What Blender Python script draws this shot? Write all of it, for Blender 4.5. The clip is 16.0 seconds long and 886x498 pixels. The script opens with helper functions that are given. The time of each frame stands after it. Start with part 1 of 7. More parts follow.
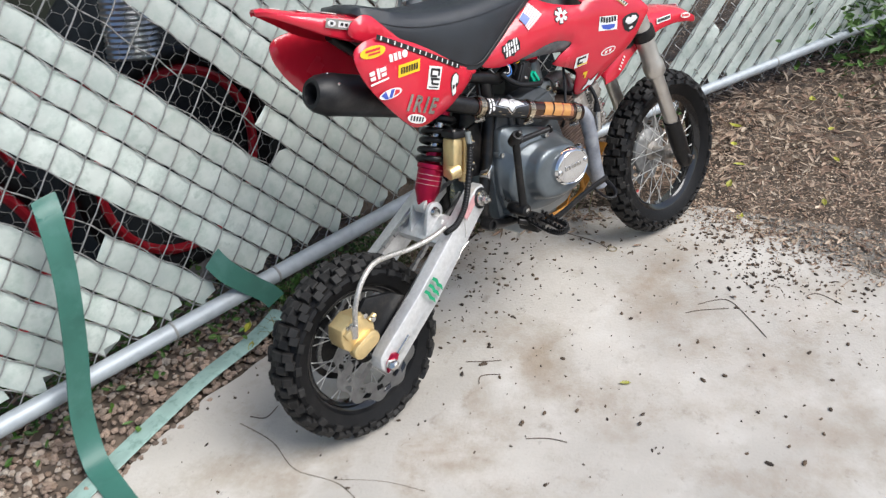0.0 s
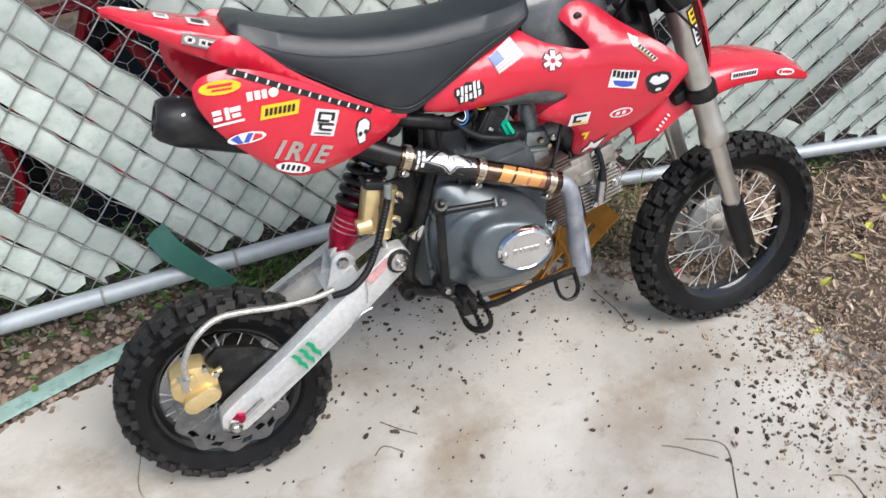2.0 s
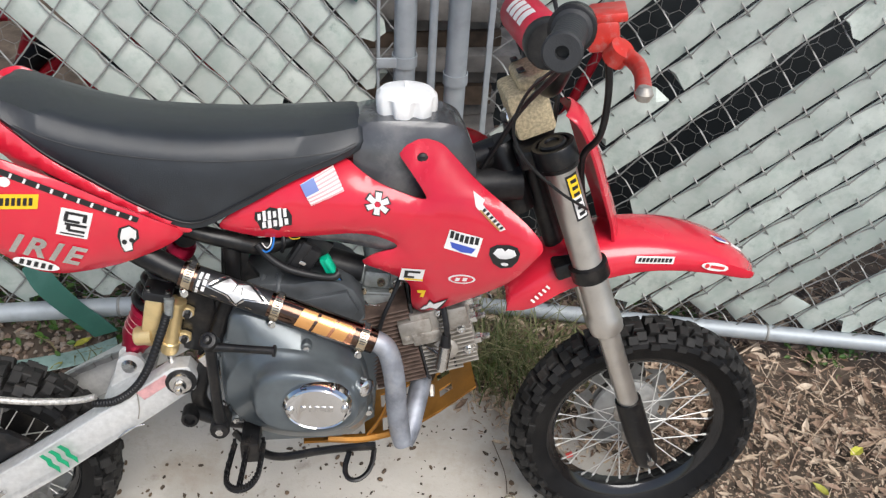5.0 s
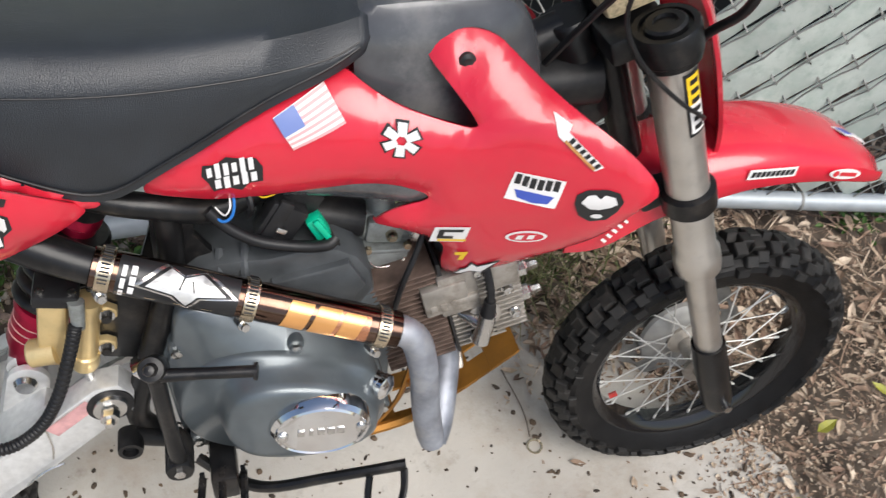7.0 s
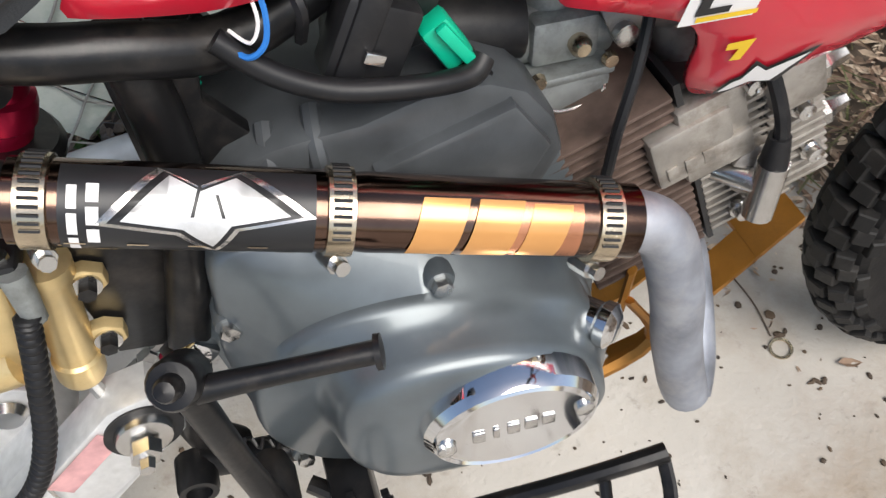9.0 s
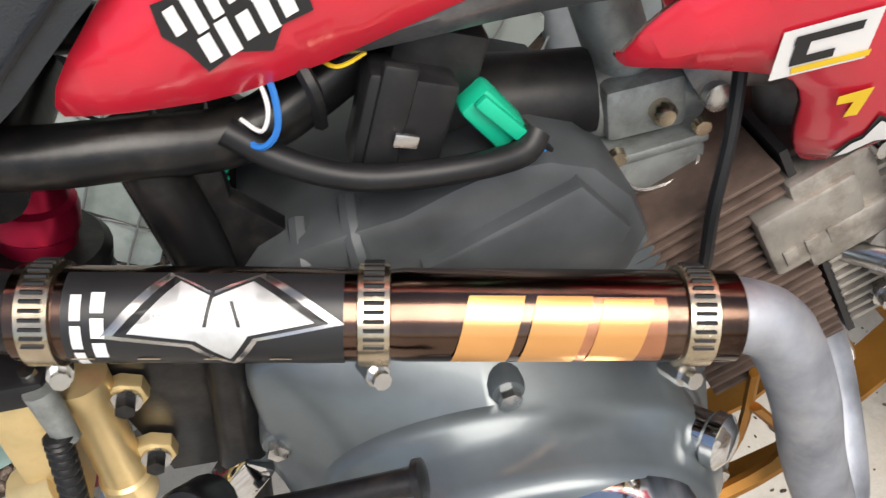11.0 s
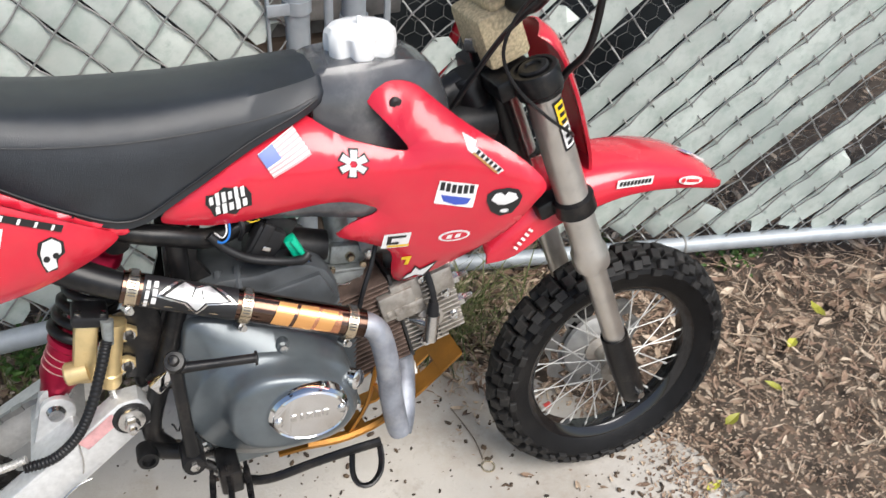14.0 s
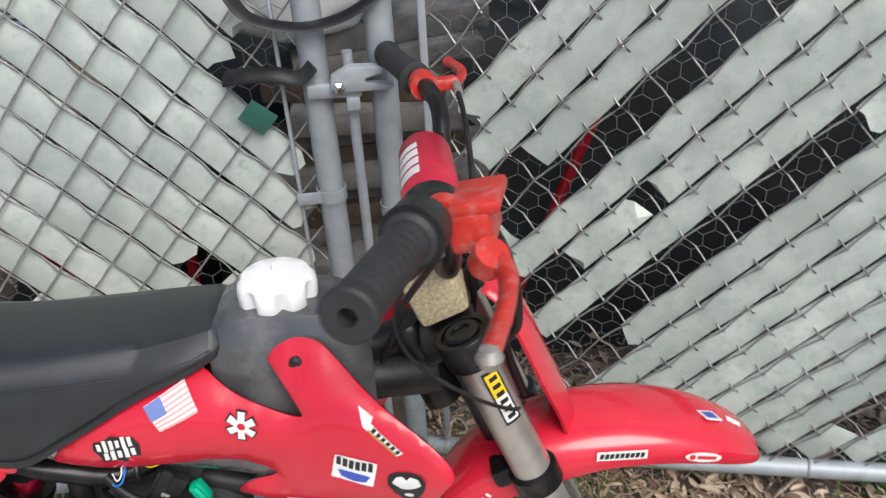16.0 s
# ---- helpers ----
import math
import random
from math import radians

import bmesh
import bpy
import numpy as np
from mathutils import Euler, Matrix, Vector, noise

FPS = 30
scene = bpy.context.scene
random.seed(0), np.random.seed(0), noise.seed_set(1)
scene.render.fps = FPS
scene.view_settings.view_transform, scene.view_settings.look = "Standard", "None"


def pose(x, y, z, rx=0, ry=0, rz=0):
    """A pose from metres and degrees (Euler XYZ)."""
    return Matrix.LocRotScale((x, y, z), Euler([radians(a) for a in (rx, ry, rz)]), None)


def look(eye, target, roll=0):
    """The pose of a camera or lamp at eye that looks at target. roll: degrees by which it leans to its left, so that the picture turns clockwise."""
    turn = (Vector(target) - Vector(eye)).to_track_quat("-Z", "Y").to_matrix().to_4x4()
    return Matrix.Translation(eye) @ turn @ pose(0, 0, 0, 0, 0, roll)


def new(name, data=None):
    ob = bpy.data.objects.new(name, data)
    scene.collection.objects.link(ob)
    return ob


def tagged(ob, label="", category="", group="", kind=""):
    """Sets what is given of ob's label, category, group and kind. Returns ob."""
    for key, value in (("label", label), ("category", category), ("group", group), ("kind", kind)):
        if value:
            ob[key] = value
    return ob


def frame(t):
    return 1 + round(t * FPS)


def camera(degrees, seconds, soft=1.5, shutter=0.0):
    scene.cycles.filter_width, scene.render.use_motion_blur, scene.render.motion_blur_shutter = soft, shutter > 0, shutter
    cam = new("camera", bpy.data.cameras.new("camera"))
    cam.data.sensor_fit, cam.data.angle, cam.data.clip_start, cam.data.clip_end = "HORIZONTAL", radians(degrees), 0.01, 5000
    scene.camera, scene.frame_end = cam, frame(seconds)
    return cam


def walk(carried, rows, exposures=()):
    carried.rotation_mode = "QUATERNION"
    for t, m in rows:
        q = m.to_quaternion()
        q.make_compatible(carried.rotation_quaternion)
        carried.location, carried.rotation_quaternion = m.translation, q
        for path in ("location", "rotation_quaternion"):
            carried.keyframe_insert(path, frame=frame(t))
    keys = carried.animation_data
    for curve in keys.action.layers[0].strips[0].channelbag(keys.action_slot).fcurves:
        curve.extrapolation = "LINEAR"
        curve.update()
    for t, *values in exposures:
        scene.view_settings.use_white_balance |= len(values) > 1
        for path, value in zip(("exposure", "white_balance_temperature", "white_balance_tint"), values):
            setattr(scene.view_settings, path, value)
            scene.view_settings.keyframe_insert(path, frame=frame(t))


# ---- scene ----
cam = camera(55.4, 16.0, soft=1.3, shutter=0.3)
# seconds, place, turn in degrees
ROWS = [
    (0.0, -0.7907, -1.0052, 1.2573, 57.71, 4.16, -46.45),
    (0.5, -0.6028, -0.9425, 1.2719, 55.95, 4.44, -45.46),
    (1.0, -0.4013, -0.9902, 1.2760, 54.53, 4.26, -39.88),
    (1.5, -0.2226, -1.0764, 1.3020, 52.24, 3.62, -28.20),
    (2.0, -0.0428, -1.0188, 1.3222, 51.54, 1.49, -24.63),
    (2.5, 0.1089, -0.9463, 1.3464, 50.55, 0.20, -20.43),
    (3.0, 0.2900, -0.9909, 1.3639, 50.68, -3.05, -14.04),
    (3.5, 0.4504, -1.0432, 1.3895, 54.32, -3.19, -7.60),
    (6.0, 0.5549, -0.6414, 1.2844, 45.64, -2.61, -10.19),
    (6.5, 0.4781, -0.5232, 1.2327, 41.08, -6.70, -16.37),
    (7.0, 0.4718, -0.4457, 1.1974, 39.77, -5.07, -16.30),
    (7.5, 0.4040, -0.3619, 1.1205, 36.07, -0.18, -22.73),
    (8.0, 0.3922, -0.2896, 1.0306, 32.76, 1.63, -24.78),
    (8.5, 0.4490, -0.2219, 0.9155, 31.51, 3.20, -22.62),
    (11.0, 0.5279, -0.1797, 0.8174, 39.00, 15.35, -15.94),
    (11.5, 0.5593, -0.2297, 0.8373, 38.31, 15.14, -16.26),
    (12.0, 0.5649, -0.3175, 0.8769, 37.87, 14.93, -13.96),
    (12.5, 0.5433, -0.4234, 0.9620, 36.63, 9.25, -17.09),
    (13.0, 0.4705, -0.5548, 1.0870, 44.05, 3.04, -20.69),
    (13.5, 0.3889, -0.6629, 1.1696, 49.89, -2.83, -21.98),
    (14.0, 0.3568, -0.7045, 1.2487, 50.62, -3.66, -24.37),
    (14.5, 0.3639, -0.6912, 1.3127, 52.13, -6.94, -24.78),
    (15.0, 0.3968, -0.6254, 1.3569, 54.30, -6.50, -24.37),
    (15.5, 0.5648, -0.5947, 1.3606, 54.17, -1.60, -18.01),
    (16.0, 0.7937, -0.5859, 1.3569, 54.98, 2.72, -6.85),
]
walk(cam, [(t, pose(x, y, z, rx, ry, rz)) for t, x, y, z, rx, ry, rz in ROWS], [(0, 0.74, 6280, 10), (3, 0.73, 6320, 10), (3.6, 0.80, 6340, 10), (6, 0.55, 6480, 10), (6.5, 0.58, 6480, 10), (7, 0.63, 6480, 10), (8, 0.72, 6480, 10), (11, 0.84, 6800, 10), (12, 0.80, 6850, 10), (13, 0.80, 6550, 10), (14.5, 0.86, 6480, 10), (15, 0.83, 6480, 10), (16, 0.58, 6480, 10)])

# ---- light ----
world = bpy.data.worlds.new("world")
scene.world = world
world.use_nodes = True
wn, wl = world.node_tree.nodes, world.node_tree.links
sky = wn.new("ShaderNodeTexSky")
sky.sky_type, sky.sun_disc = "NISHITA", False
sky.sun_elevation, sky.sun_rotation = radians(53), radians(160)
sky.air_density, sky.dust_density, sky.ozone_density = 1.0, 2.0, 1.0
wl.new(sky.outputs[0], wn["Background"].inputs[0])
wn["Background"].inputs[1].default_value = 0.088
sun = new("sun", bpy.data.lights.new("sun", "SUN"))
sun.data.energy, sun.data.angle, sun.data.color = 2.35, radians(42), (1.0, 0.97, 0.92)
sun.matrix_world = look((1.7, -3.5, 5.5), (0.4, 0.2, 0.3))


# ---- materials ----
def mat(name, color, rough=0.5, metal=0.0, spread=0.25, scale=30.0, bump=0.0, bscale=200.0, coat=0.0, dirt=None, dirt_scale=6.0, dirt_amount=0.5, random_tint=0.0, spec=0.5):
    """Two scales of colour variation, dirt of its own shape and a fine relief, all in object space."""
    m = bpy.data.materials.new(name)
    m.use_nodes = True
    n, l = m.node_tree.nodes, m.node_tree.links
    p = n["Principled BSDF"]
    p.inputs["Roughness"].default_value, p.inputs["Metallic"].default_value = rough, metal
    p.inputs["Coat Weight"].default_value = coat
    p.inputs["Specular IOR Level"].default_value = spec
    tc = n.new("ShaderNodeTexCoord")
    where = tc.outputs["Object"]
    if random_tint:
        info = n.new("ShaderNodeObjectInfo")
        shift = n.new("ShaderNodeVectorMath")
        shift.operation = "MULTIPLY_ADD"
        shift.inputs[1].default_value = (1, 1, 1)
        l.new(where, shift.inputs[0])
        off = n.new("ShaderNodeVectorMath")
        off.operation = "SCALE"
        off.inputs[0].default_value = (17.0, 9.0, 5.0)
        l.new(info.outputs["Random"], off.inputs["Scale"])
        l.new(off.outputs[0], shift.inputs[2])
        where = shift.outputs[0]
    a = n.new("ShaderNodeTexNoise")
    a.inputs["Scale"].default_value, a.inputs["Detail"].default_value = scale, 6
    l.new(where, a.inputs["Vector"])
    ramp = n.new("ShaderNodeValToRGB")
    ramp.color_ramp.elements[0].position, ramp.color_ramp.elements[1].position = 0.3, 0.7
    ramp.color_ramp.elements[0].color = (*[c * (1 - spread) for c in color], 1)
    ramp.color_ramp.elements[1].color = (*[min(1, c * (1 + spread)) for c in color], 1)
    l.new(a.outputs["Fac"], ramp.inputs[0])
    out = ramp.outputs[0]
    if dirt:
        b = n.new("ShaderNodeTexNoise")
        b.inputs["Scale"].default_value, b.inputs["Detail"].default_value, b.inputs["Roughness"].default_value = dirt_scale, 8, 0.7
        l.new(where, b.inputs["Vector"])
        r2 = n.new("ShaderNodeValToRGB")
        r2.color_ramp.elements[0].position, r2.color_ramp.elements[1].position = 0.5, 0.72
        r2.color_ramp.elements[0].color, r2.color_ramp.elements[1].color = (0, 0, 0, 1), (dirt_amount,) * 3 + (1,)
        l.new(b.outputs["Fac"], r2.inputs[0])
        mix = n.new("ShaderNodeMix")
        mix.data_type = "RGBA"
        mix.inputs["B"].default_value = (*dirt, 1)
        l.new(r2.outputs[0], mix.inputs["Factor"])
        l.new(out, mix.inputs["A"])
        out = mix.outputs["Result"]
    if random_tint:
        hsv = n.new("ShaderNodeHueSaturation")
        mr = n.new("ShaderNodeMapRange")
        mr.inputs["To Min"].default_value, mr.inputs["To Max"].default_value = 1 - random_tint, 1 + random_tint
        l.new(info.outputs["Random"], mr.inputs["Value"])
        l.new(mr.outputs[0], hsv.inputs["Value"])
        l.new(out, hsv.inputs["Color"])
        out = hsv.outputs[0]
    l.new(out, p.inputs["Base Color"])
    rr = n.new("ShaderNodeMapRange")
    rr.inputs["To Min"].default_value, rr.inputs["To Max"].default_value = max(0.02, rough * 0.8), min(1, rough * 1.25)
    l.new(a.outputs["Fac"], rr.inputs["Value"])
    l.new(rr.outputs[0], p.inputs["Roughness"])
    if bump:
        c = n.new("ShaderNodeTexNoise")
        c.inputs["Scale"].default_value, c.inputs["Detail"].default_value = bscale, 5
        l.new(tc.outputs["Object"], c.inputs["Vector"])
        bp = n.new("ShaderNodeBump")
        bp.inputs["Strength"].default_value, bp.inputs["Distance"].default_value = bump, 0.002
        l.new(c.outputs["Fac"], bp.inputs["Height"])
        l.new(bp.outputs[0], p.inputs["Normal"])
    return m


def island_mat(name, stops, rough=0.9, bump=0.3, bscale=300.0):
    """Loose pieces joined in one mesh: each takes a colour of its own."""
    m = bpy.data.materials.new(name)
    m.use_nodes = True
    n, l = m.node_tree.nodes, m.node_tree.links
    p = n["Principled BSDF"]
    g = n.new("ShaderNodeNewGeometry")
    ramp = n.new("ShaderNodeValToRGB")
    e = ramp.color_ramp.elements
    while len(e) < len(stops):
        e.new(0.5)
    for i, c in enumerate(stops):
        e[i].position, e[i].color = i / (len(stops) - 1), (*c, 1)
    l.new(g.outputs["Random Per Island"], ramp.inputs[0])
    tc, no = n.new("ShaderNodeTexCoord"), n.new("ShaderNodeTexNoise")
    no.inputs["Scale"].default_value = 90
    l.new(tc.outputs["Object"], no.inputs["Vector"])
    mr = n.new("ShaderNodeMapRange")
    mr.inputs["To Min"].default_value, mr.inputs["To Max"].default_value = 0.55, 1.45
    l.new(no.outputs["Fac"], mr.inputs["Value"])
    hsv = n.new("ShaderNodeHueSaturation")
    l.new(mr.outputs[0], hsv.inputs["Value"])
    l.new(ramp.outputs[0], hsv.inputs["Color"])
    l.new(hsv.outputs[0], p.inputs["Base Color"])
    p.inputs["Roughness"].default_value = rough
    bp = n.new("ShaderNodeBump")
    bp.inputs["Strength"].default_value, bp.inputs["Distance"].default_value = bump, 0.002
    l.new(no.outputs["Fac"], bp.inputs["Height"])
    l.new(bp.outputs[0], p.inputs["Normal"])
    return m


RED = mat("red_plastic", (0.62, 0.017, 0.040), 0.25, spread=0.07, scale=14, coat=0.5, dirt=(0.56, 0.06, 0.06), dirt_amount=0.25, dirt_scale=11, bump=0.02, bscale=60)
RED_METAL = mat("red_painted_metal", (0.52, 0.03, 0.02), 0.38, spread=0.15, scale=60, dirt=(0.35, 0.3, 0.28), dirt_amount=0.5, dirt_scale=70)
RED_ANO = mat("red_anodised", (0.42, 0.01, 0.05), 0.3, metal=0.75, spread=0.15, scale=50)
PADRED = mat("red_vinyl", (0.5, 0.012, 0.04), 0.42, spread=0.12, scale=50, bump=0.15, bscale=90)
VINYL = mat("black_vinyl", (0.016, 0.019, 0.023), 0.34, spread=0.25, scale=25, bump=0.3, bscale=900, spec=0.6)
BLACK = mat("black_plastic", (0.011, 0.011, 0.012), 0.42, spec=0.32, spread=0.3, scale=25, dirt=(0.075, 0.07, 0.065), dirt_amount=0.45, dirt_scale=14, bump=0.05)
TANK = mat("scuffed_black_plastic", (0.070, 0.072, 0.077), 0.22, coat=0.4, spread=0.4, scale=18, dirt=(0.20, 0.19, 0.18), dirt_amount=0.6, dirt_scale=9, bump=0.05)
BLACK_METAL = mat("black_painted_steel", (0.007, 0.007, 0.0075), 0.33, spec=0.35, spread=0.3, scale=40, dirt=(0.06, 0.05, 0.042), dirt_amount=0.5, dirt_scale=30, bump=0.08)
KNOBRUBBER = mat("dusty_tread_rubber", (0.014, 0.0135, 0.013), 0.6, spec=0.3, spread=0.4, scale=50, dirt=(0.06, 0.052, 0.045), dirt_amount=0.4, dirt_scale=30, bump=0.2, bscale=300, random_tint=0.35)
RUBBER = mat("tyre_rubber", (0.0045, 0.0045, 0.005), 0.5, spec=0.24, spread=0.3, scale=40, dirt=(0.03, 0.027, 0.025), dirt_amount=0.35, dirt_scale=16, bump=0.2, bscale=300)
GRIP = mat("grip_rubber", (0.022, 0.023, 0.025), 0.6, spread=0.2, scale=50, bump=0.2, bscale=500)
RIM = mat("black_rim", (0.01, 0.01, 0.011), 0.12, coat=0.5, metal=0.3, spread=0.2, scale=30)
ALU = mat("brushed_aluminium", (0.66, 0.66, 0.65), 0.48, metal=0.55, spread=0.1, scale=120, dirt=(0.46, 0.45, 0.43), dirt_amount=0.3, dirt_scale=18, bump=0.05, bscale=500)
CAST = mat("cast_aluminium", (0.40, 0.37, 0.33), 0.5, metal=0.7, spread=0.2, scale=60, dirt=(0.13, 0.1, 0.07), dirt_amount=0.7, dirt_scale=35, bump=0.2, bscale=350)
# oily brown of the cylinder fins; also paints gap shade in the head
BROWN_FINS_GAPS = mat("oily_brown_fins_and_gap_shade", (0.11, 0.075, 0.06), 0.6, metal=0.3, spread=0.4, scale=60, bump=0.2)
STEEL = mat("steel", (0.62, 0.61, 0.59), 0.25, metal=1.0, spread=0.12, scale=80)
FORK = mat("fork_tube", (0.60, 0.57, 0.53), 0.33, metal=0.9, spread=0.12, scale=50, dirt=(0.3, 0.26, 0.2), dirt_amount=0.35, dirt_scale=25)
DISC = mat("brake_disc_steel", (0.36, 0.36, 0.36), 0.4, metal=0.9, spread=0.2, scale=60)
PALEDISC = mat("pale_disc_steel", (0.36, 0.355, 0.34), 0.5, metal=0.5, spread=0.15, scale=60)
CHROME = mat("chrome", (0.75, 0.75, 0.75), 0.08, metal=1.0, spread=0.05, scale=50)
ENGINE = mat("grey_engine_paint", (0.125, 0.144, 0.154), 0.33, metal=0.45, spread=0.14, scale=30, coat=0.25, dirt=(0.085, 0.094, 0.10), dirt_amount=0.4, dirt_scale=12, bump=0.02, bscale=150)
DARK_ENGINE = mat("dark_engine_paint", (0.055, 0.060, 0.064), 0.36, spread=0.3, scale=30, bump=0.1, bscale=150)
GOLD = mat("gold_anodised", (0.74, 0.565, 0.285), 0.36, metal=0.7, spread=0.12, scale=60, dirt=(0.45, 0.3, 0.12), dirt_amount=0.4, dirt_scale=60)
BRONZE = mat("bronze_anodised_plate", (0.42, 0.19, 0.035), 0.4, metal=0.6, spread=0.25, scale=40, dirt=(0.12, 0.07, 0.03), dirt_amount=0.6, dirt_scale=20)
ASHPIPE = mat("burnt_grey_pipe", (0.27, 0.285, 0.32), 0.5, metal=0.5, spread=0.4, scale=34, dirt=(0.5, 0.48, 0.46), dirt_amount=0.6, dirt_scale=14, bump=0.1)
TINTED = mat("heat_tinted_chrome", (0.16, 0.10, 0.075), 0.16, metal=1.0, spread=0.7, scale=11, dirt=(0.42, 0.3, 0.24), dirt_amount=0.7, dirt_scale=8)
CLAMP = mat("band_clamp_steel", (0.62, 0.52, 0.38), 0.25, metal=1.0, spread=0.2, scale=80)
CARB = mat("carburettor_zinc", (0.33, 0.35, 0.34), 0.5, metal=0.6, spread=0.2, scale=60, dirt=(0.12, 0.12, 0.1), dirt_amount=0.6, dirt_scale=50)
PINKISH = mat("faded_pink_print", (0.62, 0.34, 0.34), 0.5, metal=0.2, spread=0.3, scale=60)
WHITE = mat("white_plastic", (0.85, 0.85, 0.84), 0.45, spread=0.02, scale=20)
STICKER_WHITE = mat("white_vinyl", (0.80, 0.78, 0.76), 0.4, spread=0.05, scale=40)
STICKER_BLACK = mat("black_vinyl_print", (0.015, 0.015, 0.016), 0.4, spread=0.1, scale=40)
STICKER_YELLOW = mat("yellow_vinyl", (0.85, 0.55, 0.02), 0.4, spread=0.05, scale=40)
STICKER_BLUE = mat("blue_vinyl", (0.05, 0.09, 0.42), 0.4, spread=0.05, scale=40)
STICKER_RED = mat("red_vinyl_print", (0.6, 0.03, 0.04), 0.4, spread=0.05, scale=40)
STICKER_ORANGE = mat("copper_foil", (0.8, 0.40, 0.14), 0.22, metal=0.6, spread=0.1, scale=20)
COPPERY = mat("rubbed_copper_foil", (0.50, 0.22, 0.12), 0.25, metal=0.8, spread=0.4, scale=16)
STICKER_SILVER = mat("silver_foil", (0.66, 0.63, 0.6), 0.2, metal=0.9, spread=0.3, scale=14)
STICKER_GREY = mat("grey_print", (0.30, 0.28, 0.25), 0.4, spread=0.3, scale=40)
STICKER_GREEN = mat("green_print", (0.0, 0.28, 0.12), 0.4, spread=0.2, scale=60)
GREENPLUG = mat("green_connector", (0.0, 0.42, 0.24), 0.4, spread=0.1, scale=60)
WOVEN = mat("tan_woven_wrap", (0.52, 0.42, 0.26), 0.75, spread=0.35, scale=240, bump=0.9, bscale=260)
BRAID = mat("braided_steel", (0.52, 0.5, 0.46), 0.4, metal=0.7, spread=0.4, scale=300, bump=0.6, bscale=420)
NETWIRE = mat("dull_netting_wire", (0.22, 0.22, 0.21), 0.6, metal=0.4, spread=0.2, scale=60)
SPOKE = mat("zinc_spoke", (0.62, 0.61, 0.58), 0.42, metal=0.35, spread=0.15, scale=60)
BLUEWIRE = mat("blue_wire", (0.02, 0.16, 0.5), 0.45, spread=0.1)
FLAG_RED = mat("faded_red_print", (0.72, 0.40, 0.40), 0.4, spread=0.05, scale=40)
FLAG_BLUE = mat("faded_blue_print", (0.16, 0.22, 0.48), 0.4, spread=0.05, scale=40)
CONCRETE = mat("worn_concrete", (0.445, 0.415, 0.37), 0.9, spread=0.20, scale=2.6, bump=0.6, bscale=150, dirt=(0.27, 0.215, 0.15), dirt_amount=0.75, dirt_scale=3.6)


def stained(m, color, scale, lo, hi, amount, detail=8):
    """One more layer of stains with edges of their own."""
    n, l = m.node_tree.nodes, m.node_tree.links
    p = n["Principled BSDF"]
    was = p.inputs["Base Color"].links[0].from_socket
    tc, no, ramp, mix = n.new("ShaderNodeTexCoord"), n.new("ShaderNodeTexNoise"), n.new("ShaderNodeValToRGB"), n.new("ShaderNodeMix")
    no.inputs["Scale"].default_value, no.inputs["Detail"].default_value, no.inputs["Roughness"].default_value = scale, detail, 0.65
    l.new(tc.outputs["Object"], no.inputs["Vector"])
    ramp.color_ramp.elements[0].position, ramp.color_ramp.elements[1].position = lo, hi
    ramp.color_ramp.elements[0].color, ramp.color_ramp.elements[1].color = (0, 0, 0, 1), (amount, amount, amount, 1)
    l.new(no.outputs["Fac"], ramp.inputs[0])
    mix.data_type = "RGBA"
    mix.inputs["B"].default_value = (*color, 1)
    l.new(ramp.outputs[0], mix.inputs["Factor"])
    l.new(was, mix.inputs["A"])
    l.new(mix.outputs["Result"], p.inputs["Base Color"])


stained(CONCRETE, (0.25, 0.165, 0.09), 4.0, 0.52, 0.72, 0.42)
stained(CONCRETE, (0.16, 0.12, 0.085), 17.0, 0.60, 0.74, 0.5)
stained(CONCRETE, (0.20, 0.175, 0.15), 60.0, 0.62, 0.72, 0.45)
stained(CONCRETE, (0.62, 0.60, 0.56), 5.0, 0.55, 0.75, 0.5)
SOIL = mat("dark_soil", (0.105, 0.080, 0.060), 0.95, spread=0.5, scale=14, bump=0.8, bscale=80, dirt=(0.2, 0.16, 0.12), dirt_scale=25)
SLAT = mat("faded_slat", (0.48, 0.525, 0.485), 0.58, spread=0.15, scale=11, bump=0.08, bscale=120, dirt=(0.27, 0.36, 0.31), dirt_amount=0.65, dirt_scale=14, random_tint=0.17)
stained(SLAT, (0.35, 0.40, 0.375), 6.5, 0.46, 0.64, 0.6)
stained(SLAT, (0.30, 0.37, 0.33), 38.0, 0.5, 0.68, 0.6)
stained(SLAT, (0.10, 0.17, 0.14), 24.0, 0.63, 0.74, 0.6)
GREENSLAT = mat("green_slat", (0.035, 0.13, 0.10), 0.42, spread=0.2, scale=10, dirt=(0.08, 0.2, 0.17), dirt_amount=0.5, dirt_scale=12)
FADEDGREEN = mat("faded_green_slat", (0.27, 0.39, 0.345), 0.6, spread=0.2, scale=14, dirt=(0.05, 0.13, 0.10), dirt_amount=0.7, dirt_scale=35)
GALV = mat("galvanised_steel", (0.37, 0.405, 0.43), 0.5, metal=0.3, spread=0.12, scale=40, dirt=(0.38, 0.40, 0.4), dirt_amount=0.5, dirt_scale=20, bump=0.04)
WIRE = mat("galvanised_wire", (0.31, 0.31, 0.295), 0.5, metal=0.5, spread=0.2, scale=60)
GRAVEL = mat("gravel_stone", (0.25, 0.185, 0.14), 0.85, spread=0.35, scale=60, bump=0.4, bscale=220, random_tint=0.5)
GRAVEL_BED = island_mat("gravel_bed", [(0.13, 0.09, 0.065), (0.22, 0.155, 0.11), (0.34, 0.28, 0.22), (0.17, 0.12, 0.09), (0.40, 0.35, 0.29), (0.24, 0.16, 0.12)])
